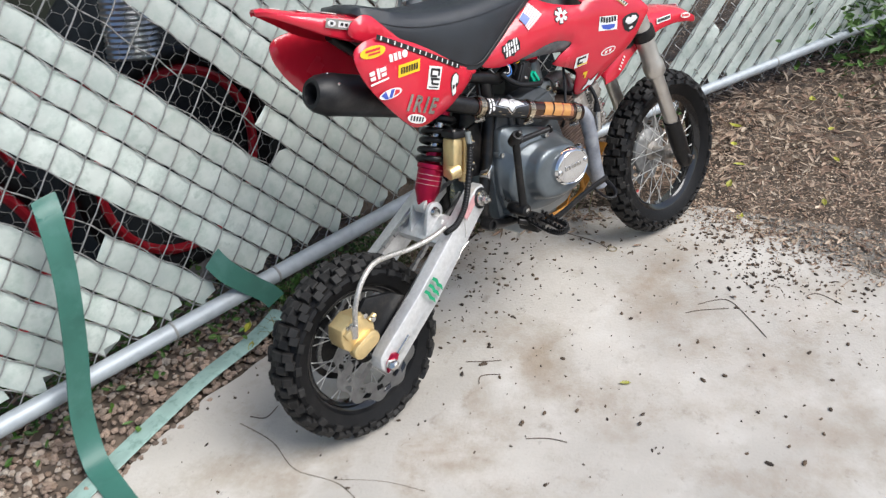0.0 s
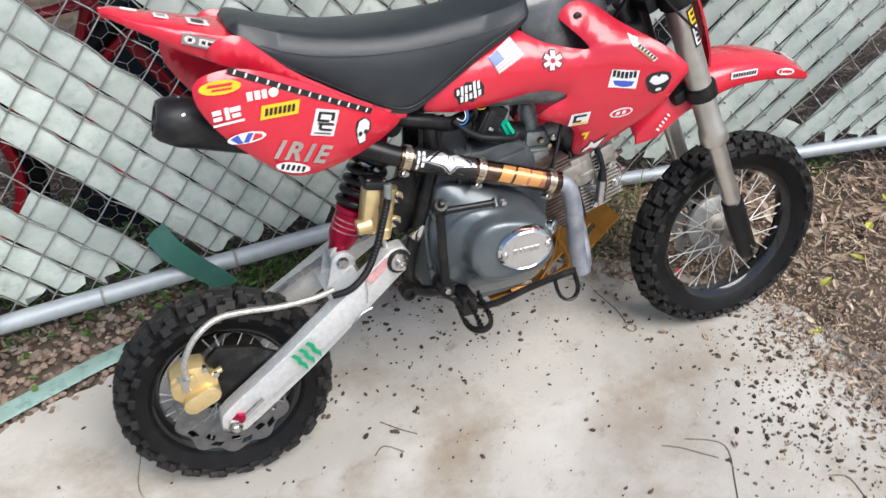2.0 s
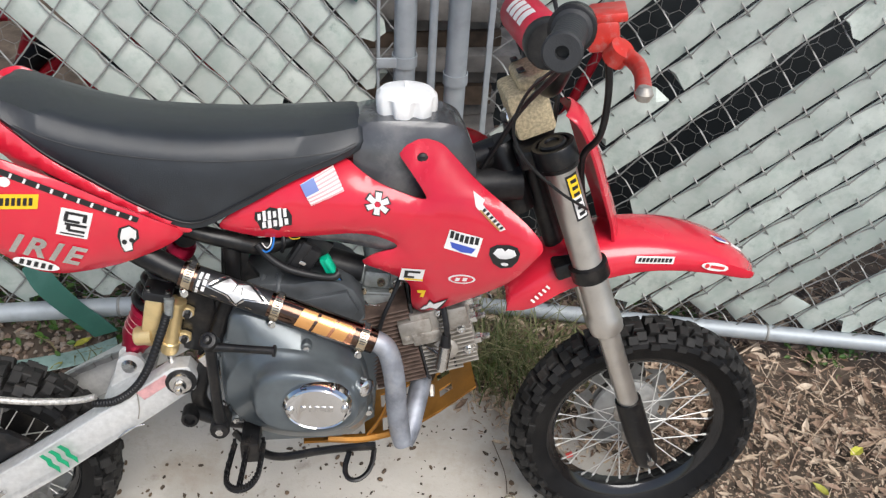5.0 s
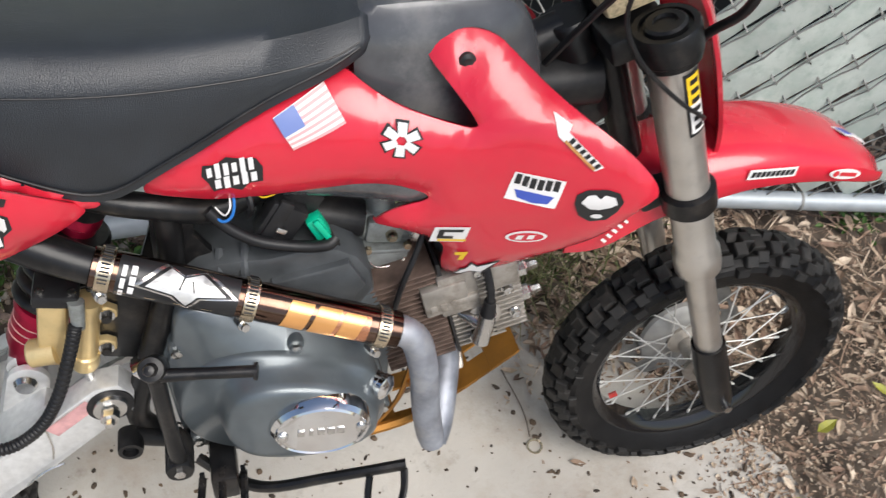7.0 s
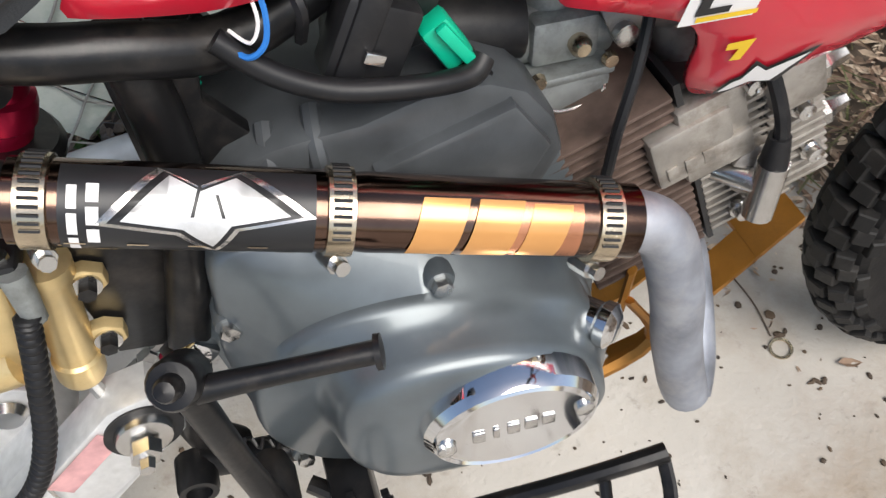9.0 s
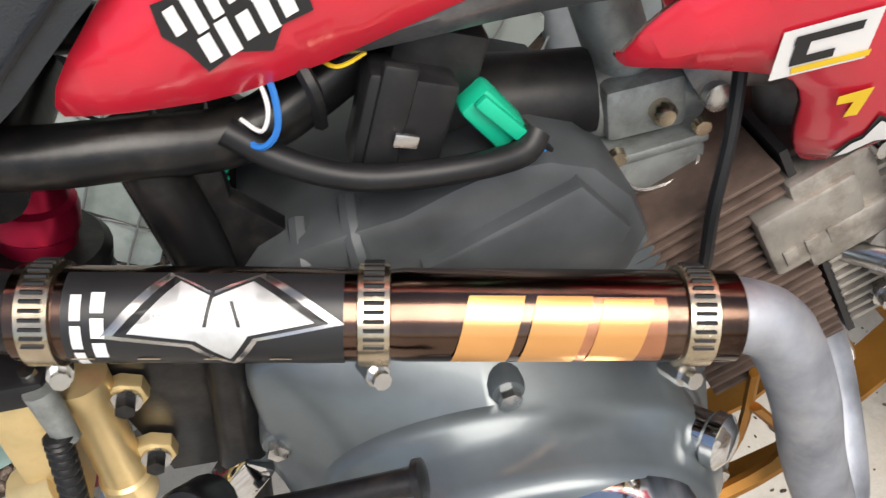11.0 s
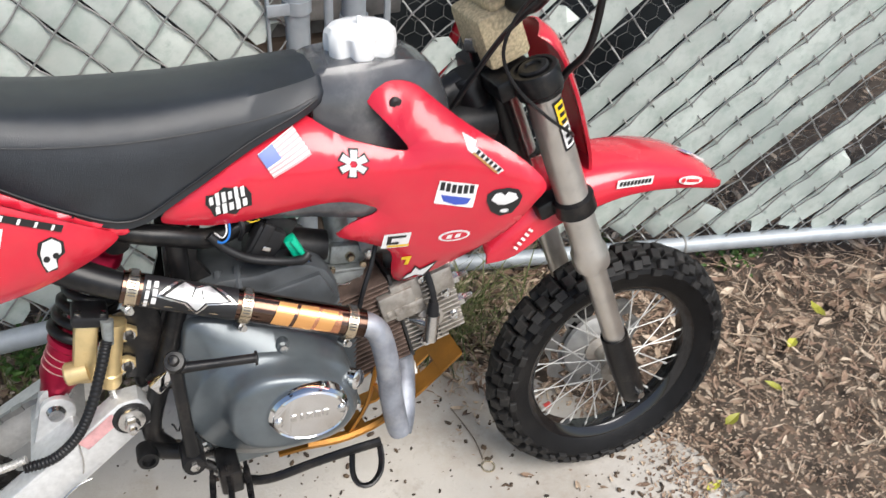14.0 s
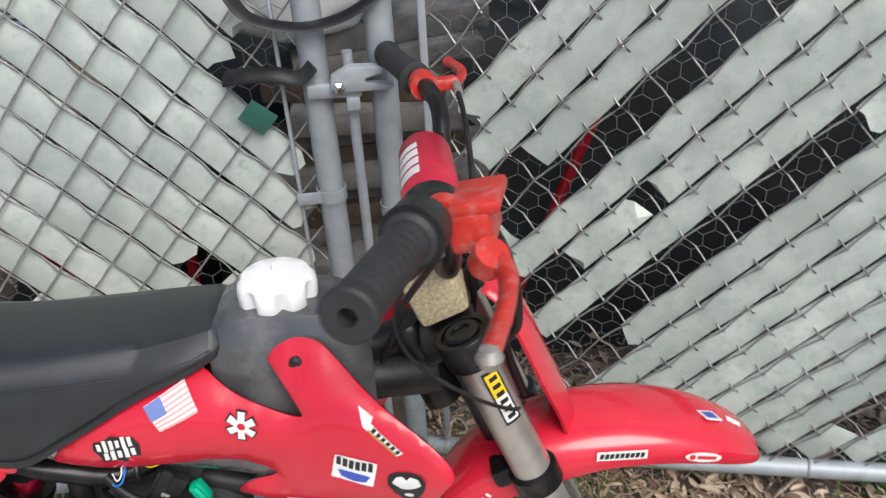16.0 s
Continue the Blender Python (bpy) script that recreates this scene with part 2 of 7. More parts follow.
LITTER = island_mat("leaf_litter", [(0.10, 0.062, 0.042), (0.28, 0.19, 0.13), (0.46, 0.36, 0.26), (0.16, 0.10, 0.065), (0.56, 0.46, 0.35), (0.32, 0.22, 0.155), (0.22, 0.14, 0.10)], rough=0.8)
GRASS = island_mat("grass_blades", [(0.05, 0.08, 0.015), (0.13, 0.14, 0.05), (0.25, 0.22, 0.11), (0.07, 0.11, 0.02)], rough=0.6)
WEEDS = island_mat("weed_leaves", [(0.035, 0.09, 0.012), (0.07, 0.15, 0.02), (0.05, 0.11, 0.02)], rough=0.55)
DEBRIS = island_mat("dark_seeds", [(0.03, 0.022, 0.016), (0.07, 0.05, 0.035), (0.12, 0.08, 0.05)])
YELLOWLEAF = mat("yellow_green_leaf", (0.34, 0.33, 0.04), 0.5, spread=0.3, scale=40, random_tint=0.25)
TWIG = mat("twig_bark", (0.10, 0.07, 0.05), 0.85, spread=0.3, scale=80)
CRACKFILL = mat("crack_dirt", (0.10, 0.08, 0.055), 0.95, spread=0.3, scale=50)


# ---- mesh helpers ----
def part(name, bm, material, parent=None, label="", angle=38):
    while parent and parent.parent and parent.parent.parent:
        parent = parent.parent  # thing, part, sub-part and no deeper
    me = bpy.data.meshes.new(name)
    bm.to_mesh(me)
    bm.free()
    me.materials.append(material)
    me.polygons.foreach_set("use_smooth", [True] * len(me.polygons))
    me.set_sharp_from_angle(angle=radians(angle))
    ob = new(name, me)
    ob.parent = parent
    if label:
        ob["label"] = label
    return ob


def again(name, me, parent, m=Matrix()):
    """One more piece on a mesh that is there already."""
    ob = new(name, me)
    ob.parent = parent
    ob.matrix_basis = m
    return ob


def nudge(ob, by):
    """Moves a part and its pieces within its thing; by is a vector or a function of a point."""
    for o in [ob] + list(ob.children):
        for v in o.data.vertices:
            v.co = by(v.co.copy()) if callable(by) else v.co + Vector(by)
        o.data.update()


def soften(ob, rounds=5):
    """Evens out the shading of a moulded skin."""
    me = ob.data
    near = [[] for _ in me.vertices]
    for e in me.edges:
        a, b = e.vertices
        near[a].append(b)
        near[b].append(a)
    was = [v.normal.copy() for v in me.vertices]
    for _ in range(rounds):
        now = []
        for i, n in enumerate(was):
            t = n * 1.0
            for j in near[i]:
                if was[j].dot(n) > 0.6:
                    t = t + was[j]
            now.append(t.normalized())
        was = now
    me.normals_split_custom_set_from_vertices(was)
    return ob


def spline(pts, n=6, closed=False):
    pts = [Vector(p) for p in pts]
    k = len(pts)
    out = []
    for i in range(k if closed else k - 1):
        if closed:
            a, b, c, d = (pts[(i + j) % k] for j in (-1, 0, 1, 2))
        else:
            a, b, c, d = pts[max(i - 1, 0)], pts[i], pts[i + 1], pts[min(i + 2, k - 1)]
        for s in range(n):
            t = s / n
            out.append(0.5 * ((2 * b) + (c - a) * t + (2 * a - 5 * b + 4 * c - d) * t * t + (3 * b - a - 3 * c + d) * t ** 3))
    if not closed:
        out.append(pts[-1])
    return out


def skin(bm, rings, closed=True, caps=True, loop=False):
    """Joins rings of points, each as long as the others, to a skin."""
    vs = [[bm.verts.new(p) for p in r] for r in rings]
    n = len(vs[0])
    pairs = list(zip(vs, vs[1:])) + ([(vs[-1], vs[0])] if loop else [])
    for a, b in pairs:
        for i in range(n if closed else n - 1):
            bm.faces.new((a[i], a[(i + 1) % n], b[(i + 1) % n], b[i]))
    if caps and closed and not loop:
        bm.faces.new(vs[0][::-1])
        bm.faces.new(vs[-1])
    bmesh.ops.recalc_face_normals(bm, faces=bm.faces)
    return bm


def tube(pts, r, seg=10, n=6, closed=False, bm=None, flat=1.0):
    """A round bar along a smooth line; r may be a list of radii, one for each given point."""
    bm = bm or bmesh.new()
    line = spline(pts, n, closed) if n > 1 else [Vector(p) for p in pts]
    k = len(line)
    if isinstance(r, (list, tuple)):
        rad = [r[min(int(i / n), len(r) - 2)] * (1 - (i / n - min(int(i / n), len(r) - 2))) + r[min(int(i / n), len(r) - 2) + 1] * (i / n - min(int(i / n), len(r) - 2)) for i in range(k)]
    else:
        rad = [r] * k
    rings, up = [], None
    for i, p in enumerate(line):
        a, b = line[i - 1] if i or closed else p, line[(i + 1) % k] if i < k - 1 or closed else p
        d = (b - a).normalized()
        if up is None:
            up = d.orthogonal().normalized()
        up = (up - d * up.dot(d)).normalized()
        w = d.cross(up)
        rings.append([p + rad[i] * (up * math.cos(q) + w * math.sin(q) * flat) for q in (2 * math.pi * j / seg for j in range(seg))])
    return skin(bm, rings, loop=closed)


def lathe(profile, at=(0, 0, 0), axis=(0, 1, 0), seg=32, bm=None, loop=False):
    """Turns a profile of (radius, height) about an axis."""
    bm = bm or bmesh.new()
    q = Vector((0, 0, 1)).rotation_difference(Vector(axis).normalized()).to_matrix()
    o = Vector(at)
    rings = [[o + q @ Vector((max(r, 1e-4) * math.cos(a), max(r, 1e-4) * math.sin(a), h)) for a in (2 * math.pi * j / seg for j in range(seg))] for r, h in profile]
    return skin(bm, rings, loop=loop)


def box(at, size, rot=(0, 0, 0), bevel=0.0, bm=None, taper=1.0):
    bm = bm or bmesh.new()
    made = bmesh.ops.create_cube(bm, size=1.0)["verts"]
    if taper != 1.0:
        for v in made:
            if v.co.z > 0:
                v.co.x *= taper
                v.co.y *= taper
    bmesh.ops.transform(bm, matrix=pose(*at, *rot) @ Matrix.Diagonal((*size, 1)), verts=made)
    if bevel:
        es = list({e for v in made for e in v.link_edges})
        bmesh.ops.bevel(bm, geom=es, offset=bevel, segments=2, affect="EDGES", profile=0.5)
    return bm


def prism(outline, y0, y1, bevel=0.0, bm=None, smooth=0):
    """An outline in x and z, from y0 to y1, with rounded rims."""
    bm = bm or bmesh.new()
    pts = [(x, 0, z) for x, z in outline]
    if smooth:
        pts = spline(pts, smooth, True)
    pts = [Vector((p[0], 0, p[2])) for p in pts]
    c = sum(pts, Vector()) / len(pts)
    n = len(pts)
    def inset(d):
        out = []
        for i, p in enumerate(pts):
            t = (pts[(i + 1) % n] - pts[i - 1]).normalized()
            nn = Vector((t.z, 0, -t.x))
            if nn.dot(p - c) > 0:
                nn = -nn
            out.append(p + nn * d)
        return out
    s = 1 if y1 > y0 else -1
    levels = [(y0, 0), (y1 - s * bevel, 0), (y1 - s * bevel * 0.3, bevel * 0.3), (y1, bevel)] if bevel else [(y0, 0), (y1, 0)]
    return skin(bm, [[p + Vector((0, y, 0)) for p in inset(d)] for y, d in levels])


def cut_grid(bm, step, lo, hi, axes=(0, 2)):
    for ax in axes:
        k = math.ceil(lo[ax] / step)
        while k * step < hi[ax]:
            no = [0, 0, 0]
            no[ax] = 1
            co = [0, 0, 0]
            co[ax] = k * step
            bmesh.ops.bisect_plane(bm, geom=bm.verts[:] + bm.edges[:] + bm.faces[:], plane_co=co, plane_no=no, dist=1e-6)
            k += 1


def shell(outline, surf, thick=0.004, roll=0.006, step=0.016, smooth=4, near=0.014, offset=0.0):
    """A moulded panel: an outline in x and z laid on the surface y = surf(x, z), its rim rolled inwards."""
    bm = bmesh.new()
    pts = [Vector((x, 0, z)) for x, z in outline]
    for _ in range(2 if smooth else 0):
        pts = [q for a, b in zip(pts, pts[1:] + pts[:1]) for q in (a.lerp(b, 0.25), a.lerp(b, 0.75))]
    vs = [bm.verts.new((p[0], 0, p[2])) for p in pts]
    face = bm.faces.new(vs)
    face.normal_update()
    lo, hi = [min(p[i] for p in pts) for i in range(3)], [max(p[i] for p in pts) for i in range(3)]
    bmesh.ops.triangulate(bm, faces=bm.faces[:])
    cut_grid(bm, step, lo, hi)
    seg = list(zip(pts, pts[1:] + pts[:1]))
    for v in bm.verts:
        p = Vector((v.co.x, 0, v.co.z))
        d = 1.0
        for a, b in seg:
            a, b = Vector((a[0], 0, a[2])), Vector((b[0], 0, b[2]))
            u = b - a
            s = max(0, min(1, (p - a).dot(u) / max(u.length_squared, 1e-9)))
            d = min(d, (p - a - u * s).length)
        e = max(0, 1 - d / near)
        v.co.y = surf(v.co.x, v.co.z) + roll * e * e + offset
    bmesh.ops.recalc_face_normals(bm, faces=bm.faces)
    if sum(f.normal.y for f in bm.faces) > 0:
        bmesh.ops.reverse_faces(bm, faces=bm.faces)
    if thick:
        for v in bm.verts:
            v.co.y += thick
        out = bmesh.ops.extrude_face_region(bm, geom=bm.faces[:])["geom"]
        for v in out:
            if isinstance(v, bmesh.types.BMVert):
                v.co.y -= thick
    return bm


def decal(polys, at, turn, size, surf, lift=0.0012, step=0.012, mirror=False):
    """Flat printed shapes, given round their own middle, laid on the surface y = surf(x, z)."""
    bm = bmesh.new()
    c, s = math.cos(radians(turn)), math.sin(radians(turn))
    for poly in polys:
        vs = [bm.verts.new((at[0] + size * (c * u - s * v), 0, at[1] + size * (s * u + c * v))) for u, v in poly]
        bm.faces.new(vs)
    bmesh.ops.triangulate(bm, faces=bm.faces[:])
    xs, zs = [v.co.x for v in bm.verts], [v.co.z for v in bm.verts]
    cut_grid(bm, step, (min(xs), 0, min(zs)), (max(xs), 0, max(zs)))
    for v in bm.verts:
        v.co.y = surf(v.co.x, v.co.z) - lift
    bmesh.ops.recalc_face_normals(bm, faces=bm.faces)
    if sum(f.normal.y for f in bm.faces) > 0:
        bmesh.ops.reverse_faces(bm, faces=bm.faces)
    return bm


def rect(w, h, x=0.0, y=0.0, skew=0.0):
    return [(x - w / 2 - skew * h / 2, y - h / 2), (x + w / 2 - skew * h / 2, y - h / 2), (x + w / 2 + skew * h / 2, y + h / 2), (x - w / 2 + skew * h / 2, y + h / 2)]


def oval(w, h, n=20, x=0.0, y=0.0):
    return [(x + w / 2 * math.cos(2 * math.pi * i / n), y + h / 2 * math.sin(2 * math.pi * i / n)) for i in range(n)]


def joined(name, verts, faces, material, label, category, kind="stuff"):
    me = bpy.data.meshes.new(name)
    me.from_pydata(verts, [], faces)
    me.materials.append(material)
    me.update()
    return tagged(new(name, me), label, category, kind=kind)


# ---- ground ----
def slope(x):
    return -0.014 * max(-0.5, min(1.6, x))


def ground_z(x, y):
    return slope(x)


def wavy(x, y, s=1.0, seed=0.0):
    return noise.noise((x * s, y * s, seed))


# the slab, with a worn edge towards the fence and the mulch
bm = bmesh.new()
edge = [(-6, -0.9), (-2.0, 0.0), (-0.9, 0.27), (-0.55, 0.345), (-0.3, 0.395), (-0.1, 0.44), (0.15, 0.46), (0.5, 0.45), (0.8, 0.40), (1.02, 0.27), (1.19, 0.09), (1.27, -0.05), (1.22, -0.25), (1.19, -0.5), (1.34, -0.8), (2.2, -1.6), (5.0, -5.0)]
edge = [(p.x, p.y) for p in spline([(x, y, 0) for x, y in edge], 8)]
edge = [(x + 0.02 * wavy(x, y, 14), y + 0.02 * wavy(x, y, 14, 5)) for x, y in edge]
top = [bm.verts.new((x, y, 0)) for x, y in edge] + [bm.verts.new((5, -9, 0)), bm.verts.new((-6, -9, 0))]
bm.faces.new(top[::-1])
bmesh.ops.triangulate(bm, faces=bm.faces[:])
cut_grid(bm, 0.25, (-2, -2, 0), (2.5, 1, 0), axes=(0, 1))
for v in bm.verts:
    v.co.z = slope(v.co.x)
bmesh.ops.recalc_face_normals(bm, faces=bm.faces)
if sum(f.normal.z for f in bm.faces) < 0:
    bmesh.ops.reverse_faces(bm, faces=bm.faces)
slab_edges = [e for e in bm.edges if e.is_boundary]
ext = bmesh.ops.extrude_edge_only(bm, edges=slab_edges)["geom"]
for v in ext:
    if isinstance(v, bmesh.types.BMVert):
        v.co.z -= 0.06
pavement = tagged(part("pavement", bm, CONCRETE), "pale stained concrete slab with cracks and dark specks", "concrete slab", kind="structure")

# the earth under and round it, one sheet to the horizon
bm = bmesh.new()
bmesh.ops.create_grid(bm, x_segments=120, y_segments=120, size=3.0)
for v in bm.verts:
    v.co.z = -0.012 + slope(v.co.x) + 0.006 * wavy(v.co.x, v.co.y, 9) if v.co.y > 0.3 or v.co.x > 1.2 else -0.05 + slope(v.co.x)
rim = [e for e in bm.edges if e.is_boundary]
for f in range(2):
    geo = bmesh.ops.extrude_edge_only(bm, edges=rim)["geom"]
    rim = [e for e in geo if isinstance(e, bmesh.types.BMEdge) and e.is_boundary]
    for v in geo:
        if isinstance(v, bmesh.types.BMVert):
            v.co.x, v.co.y, v.co.z = v.co.x * (4 if f == 0 else 40), v.co.y * (4 if f == 0 else 40), -0.06
ground = tagged(part("ground", bm, SOIL), "dark bare soil beside the slab and behind the fence", "ground", kind="structure")

# ---- fence ----
STEP, CLIMB = 0.092, 1.14  # the mesh: upright spacing of the wires, and how steeply they climb


def lean_left(u, v, d=0.0):
    """A place on the left panel: u along, v up, d towards the camera."""
    return Vector((u, 0.555 + 0.07 * v - d, v))


R0, RDIR = Vector((0.86, 0.615, 0.0)), Vector((1.0, -0.302, 0.0)).normalized()
RNORM = Vector((RDIR.y, -RDIR.x, 0.0))


def lean_right(u, v, d=0.0):
    return R0 + RDIR * u + Vector((0, 0, v)) + RNORM * d


def clip_line(c, s, u0, u1, v0, v1):
    """The stretch of the line v = c + s * u inside a rectangle."""
    a, b = sorted(((v0 - c) / s, (v1 - c) / s))
    a, b = max(a, u0), min(b, u1)
    return (a, b) if b - a > 0.01 else None


def wires(place, u0, u1, v0, v1, s, along, across, name, parent, behind=False):
    """Chain link: one family of wires in the gaps between the slats, one before them, twisted at each crossing.
    s: which way the slats climb; along, across: where the two families start."""
    vs, fs = [], []

    def strand(pts, r=0.0017):
        base = len(vs)
        for i, p in enumerate(pts):
            d = (pts[min(i + 1, len(pts) - 1)] - pts[max(i - 1, 0)]).normalized()
            a = d.orthogonal().normalized()
            b = d.cross(a)
            for q in range(5):
                vs.append(p + r * (a * math.cos(q * 1.2566) + b * math.sin(q * 1.2566)))
        for i in range(len(pts) - 1):
            for q in range(5):
                fs.append((base + i * 5 + q, base + i * 5 + (q + 1) % 5, base + i * 5 + 5 + (q + 1) % 5, base + i * 5 + 5 + q))

    for mine, first, other in ((s, along, across), (-s, across, along)):
        k = math.floor((v0 - CLIMB * max(abs(u0), abs(u1)) - first) / STEP) - 1
        while first + k * STEP < v1 + CLIMB * max(abs(u0), abs(u1)) + STEP:
            c = first + k * STEP
            k += 1
            got = clip_line(c, mine * CLIMB, u0, u1, v0, v1)
            if not got:
                continue
            a, b = got
            # the crossings with the other family, and points a quarter of the way between them
            cross = lambda j: (other + j * STEP - c) / (2 * mine * CLIMB)
            js = sorted((j / 4 for j in range(-400, 401) if a < cross(j / 4) < b), key=cross)
            pts = [place(a, c + mine * CLIMB * a, 0.003)]
            for j in js:
                u = cross(j)
                v = c + mine * CLIMB * u
                x = min(1.0, abs(j - round(j)) * 2)
                turn = 1 if round(j) % 2 else -1
                if mine == s:
                    w = 0.0028 * (1 - x) * turn
                    pts.append(place(u - mine * w, v + w * 0.9, (0.002 if behind else -0.003) + (0.002 if behind else 0.005) * (1 - x)))
                else:
                    pts.append(place(u + 0.0015 * wavy(u, v, 30), v, 0.0015 * (1 - x) - 0.012 * x if behind else 0.0045 - 0.003 * (1 - x)))
            pts.append(place(b, c + mine * CLIMB * b, 0.003))
            strand(pts)
    me = bpy.data.meshes.new(name)
    me.from_pydata(vs, [], fs)
    me.materials.append(WIRE)
    me.polygons.foreach_set("use_smooth", [True] * len(fs))
    ob = new(name, me)
    ob.parent = parent
    ob["kind"] = "stuff"
    return ob


def slat_mesh(place, s, c, a, b, lift, rng):
    """One strip of slat from a to b, slightly cupped and wavy, its ends torn."""
    bm = bmesh.new()
    n = max(2, int((b - a) / 0.02))
    rings = []
    w = STEP / math.hypot(1, CLIMB) * 0.5 * rng.uniform(0.88, 0.95)
    du, dv = -s * CLIMB / math.hypot(1, CLIMB), 1 / math.hypot(1, CLIMB)
    jags = [[rng.uniform(-0.010, 0.010) for _ in range(4)] for _ in range(2)]
    skew = rng.uniform(-0.5, 0.5)
    for i in range(n + 1):
        u = a + (b - a) * i / n
        v = c + s * CLIMB * u
        d = lift + 0.0014 * math.sin(u * 78 + c * 9) + 0.0025 * wavy(u, v, 6, c)
        pinch = 1 - 0.022 * (0.5 + 0.5 * math.sin(u * 78 + c * 31 + skew))
        row = []
        for q, h, j in ((-1, -0.002, 0), (-0.5, 0.0005, 1), (0.5, 0.0005, 2), (1, -0.002, 3), (1, -0.0045, 3), (-1, -0.0045, 0)):
            jag = jags[0][j] if i == 0 else jags[1][j] if i == n else 0
            row.append(place(u + q * w * pinch * du + jag, v + q * w * pinch * dv + s * jag, d + h))
        rings.append(row)
    return skin(bm, rings)


def panel(place, u0, u1, v0, v1, s, along, parent, gaps, rng):
    k = math.floor((v0 - CLIMB * max(abs(u0), abs(u1)) - along) / STEP) - 1
    while along + k * STEP < v1 + CLIMB * max(abs(u0), abs(u1)) + STEP:
        c = along + (k + 0.5) * STEP
        k += 1
        got = clip_line(c, s * CLIMB, u0 + 0.02, u1 - 0.02, v0 + 0.045, v1 - 0.02)
        if not got or got[1] - got[0] < 0.05:
            continue
        spans = [got]
        for gc, ga, gb in gaps:
            if abs(gc - c) < STEP / 2:
                cut = []
                for a, b in spans:
                    if gb <= a or ga >= b:
                        cut.append((a, b))
                    else:
                        if ga - a > 0.03:
                            cut.append((a, ga))
                        if b - gb > 0.03:
                            cut.append((gb, b))
                spans = cut
        for a, b in spans:
            part("slat", slat_mesh(place, s, c, a + rng.uniform(0, 0.015), b - rng.uniform(0, 0.015), -0.004 + rng.uniform(-0.001, 0.001), rng), SLAT, parent)


rng = random.Random(4)
fence_left = tagged(new("chain_link_fence"), "chain-link fence with faded pale-green diagonal slats and galvanised rail", "fence", kind="structure")
# slats that are missing or torn: line, from, to
left_gaps = [(0.643, -1.2, 0.215), (0.735, -1.2, 0.205), (0.188, -0.9, 0.10), (0.097, -0.9, -0.26), (0.28, -0.9, -0.50), (1.562, 0.60, 0.9), (1.655, 0.645, 0.9), (1.75, 0.63, 0.9), (1.84, 0.62, 0.9), (1.10, 0.475, 0.515), (1.93, 0.60, 0.8)]
panel(lean_left, -1.6, 0.70, 0.10, 1.75, -1, 0.597, fence_left, left_gaps, rng)
wires(lean_left, -1.6, 0.70, 0.10, 1.75, -1, 0.597, 0.079, "wire_mesh", fence_left)
part("bottom_rail", tube([(-1.7, 0.545, 0.125), (0.70, 0.545, 0.125)], 0.0205, 20, 1), GALV, fence_left, "galvanised tube rail")
for x in (-0.17, 0.12, -0.62):
    part("tie_wire", lathe([(0.0222, -0.003), (0.0236, 0), (0.0222, 0.003)], (x, 0.545, 0.125), (1, 0, 0), 16, loop=False), WIRE, fence_left)
part("end_post", lathe([(0.021, -0.05), (0.021, 1.75)], (0.722, 0.60, 0), (0, 0, 1), 22), GALV, fence_left)
part("tension_bar", box((0.672, 0.60, 0.95), (0.006, 0.012, 1.7), bevel=0.002), GALV, fence_left)
for z in (0.34, 0.66, 1.02, 1.4):
    band = part("tension_band", lathe([(0.0225, -0.011), (0.0245, -0.011), (0.0245, 0.011), (0.0225, 0.011)], (0.722, 0.60, z), (0, 0, 1), 20, loop=True), GALV, fence_left)
    part("clip", box((0.690, 0.585, z), (0.045, 0.005, 0.02), bevel=0.001), GALV, band)

fence_right = tagged(new("fence_gate"), "chain-link gate with faded pale-green diagonal slats and galvanised frame", "gate", kind="structure")
right_gaps = [(0.029, 0.0, 0.66), (0.397, 0.15, 0.66), (0.581, 0.0, 0.085), (0.673, 0.0, 0.09), (0.489, 0.0, 0.19), (0.765, 0.0, 0.20), (0.305, 0.0, 0.15), (0.213, 0.0, 0.25), (0.213, 0.36, 0.38), (0.121, 0.0, 0.19), (-0.063, 0.0, 0.36), (-0.714, 0.78, 2.4), (-0.899, 1.05, 2.4), (0.857, 0.0, 0.16)]
panel(lean_right, 0.03, 2.9, 0.05, 1.75, 1, -0.201, fence_right, right_gaps, rng)
wires(lean_right, 0.03, 2.9, 0.05, 1.75, 1, -0.201, 0.06, "wire_mesh", fence_right, True)
p0, p1 = lean_right(-0.02, 0.02), lean_right(2.9, 0.19)
part("bottom_rail", tube([tuple(p0), tuple(p1)], 0.0185, 20, 1), GALV, fence_right, "galvanised tube rail")
part("gate_post", lathe([(0.021, -0.05), (0.021, 1.75)], (0.822, 0.60, 0), (0, 0, 1), 22), GALV, fence_right)
part("tension_bar", box((0.885, 0.603, 0.9), (0.012, 0.006, 1.7), bevel=0.002), GALV, fence_right)
for z in (0.3, 0.62, 1.05):
    part("tension_band", lathe([(0.0225, -0.011), (0.0245, -0.011), (0.0245, 0.011), (0.0225, 0.011)], (0.822, 0.60, z), (0, 0, 1), 20, loop=True), GALV, fence_right)
for u in (0.72, 1.35):
    q = lean_right(u, 0.02 + u * 0.058)
    part("tie_wire", lathe([(0.0200, -0.003), (0.0212, 0), (0.0200, 0.003)], q, RDIR, 16), WIRE, fence_right)
part("drop_rod", lathe([(0.008, 0.0), (0.008, 0.90)], (0.772, 0.585, 0), (0, 0, 1), 12), GALV, fence_right)
latch = part("latch", box((0.748, 0.574, 0.846), (0.080, 0.014, 0.022), (0, 3, 0), 0.004), GALV, fence_right, "galvanised fork latch")
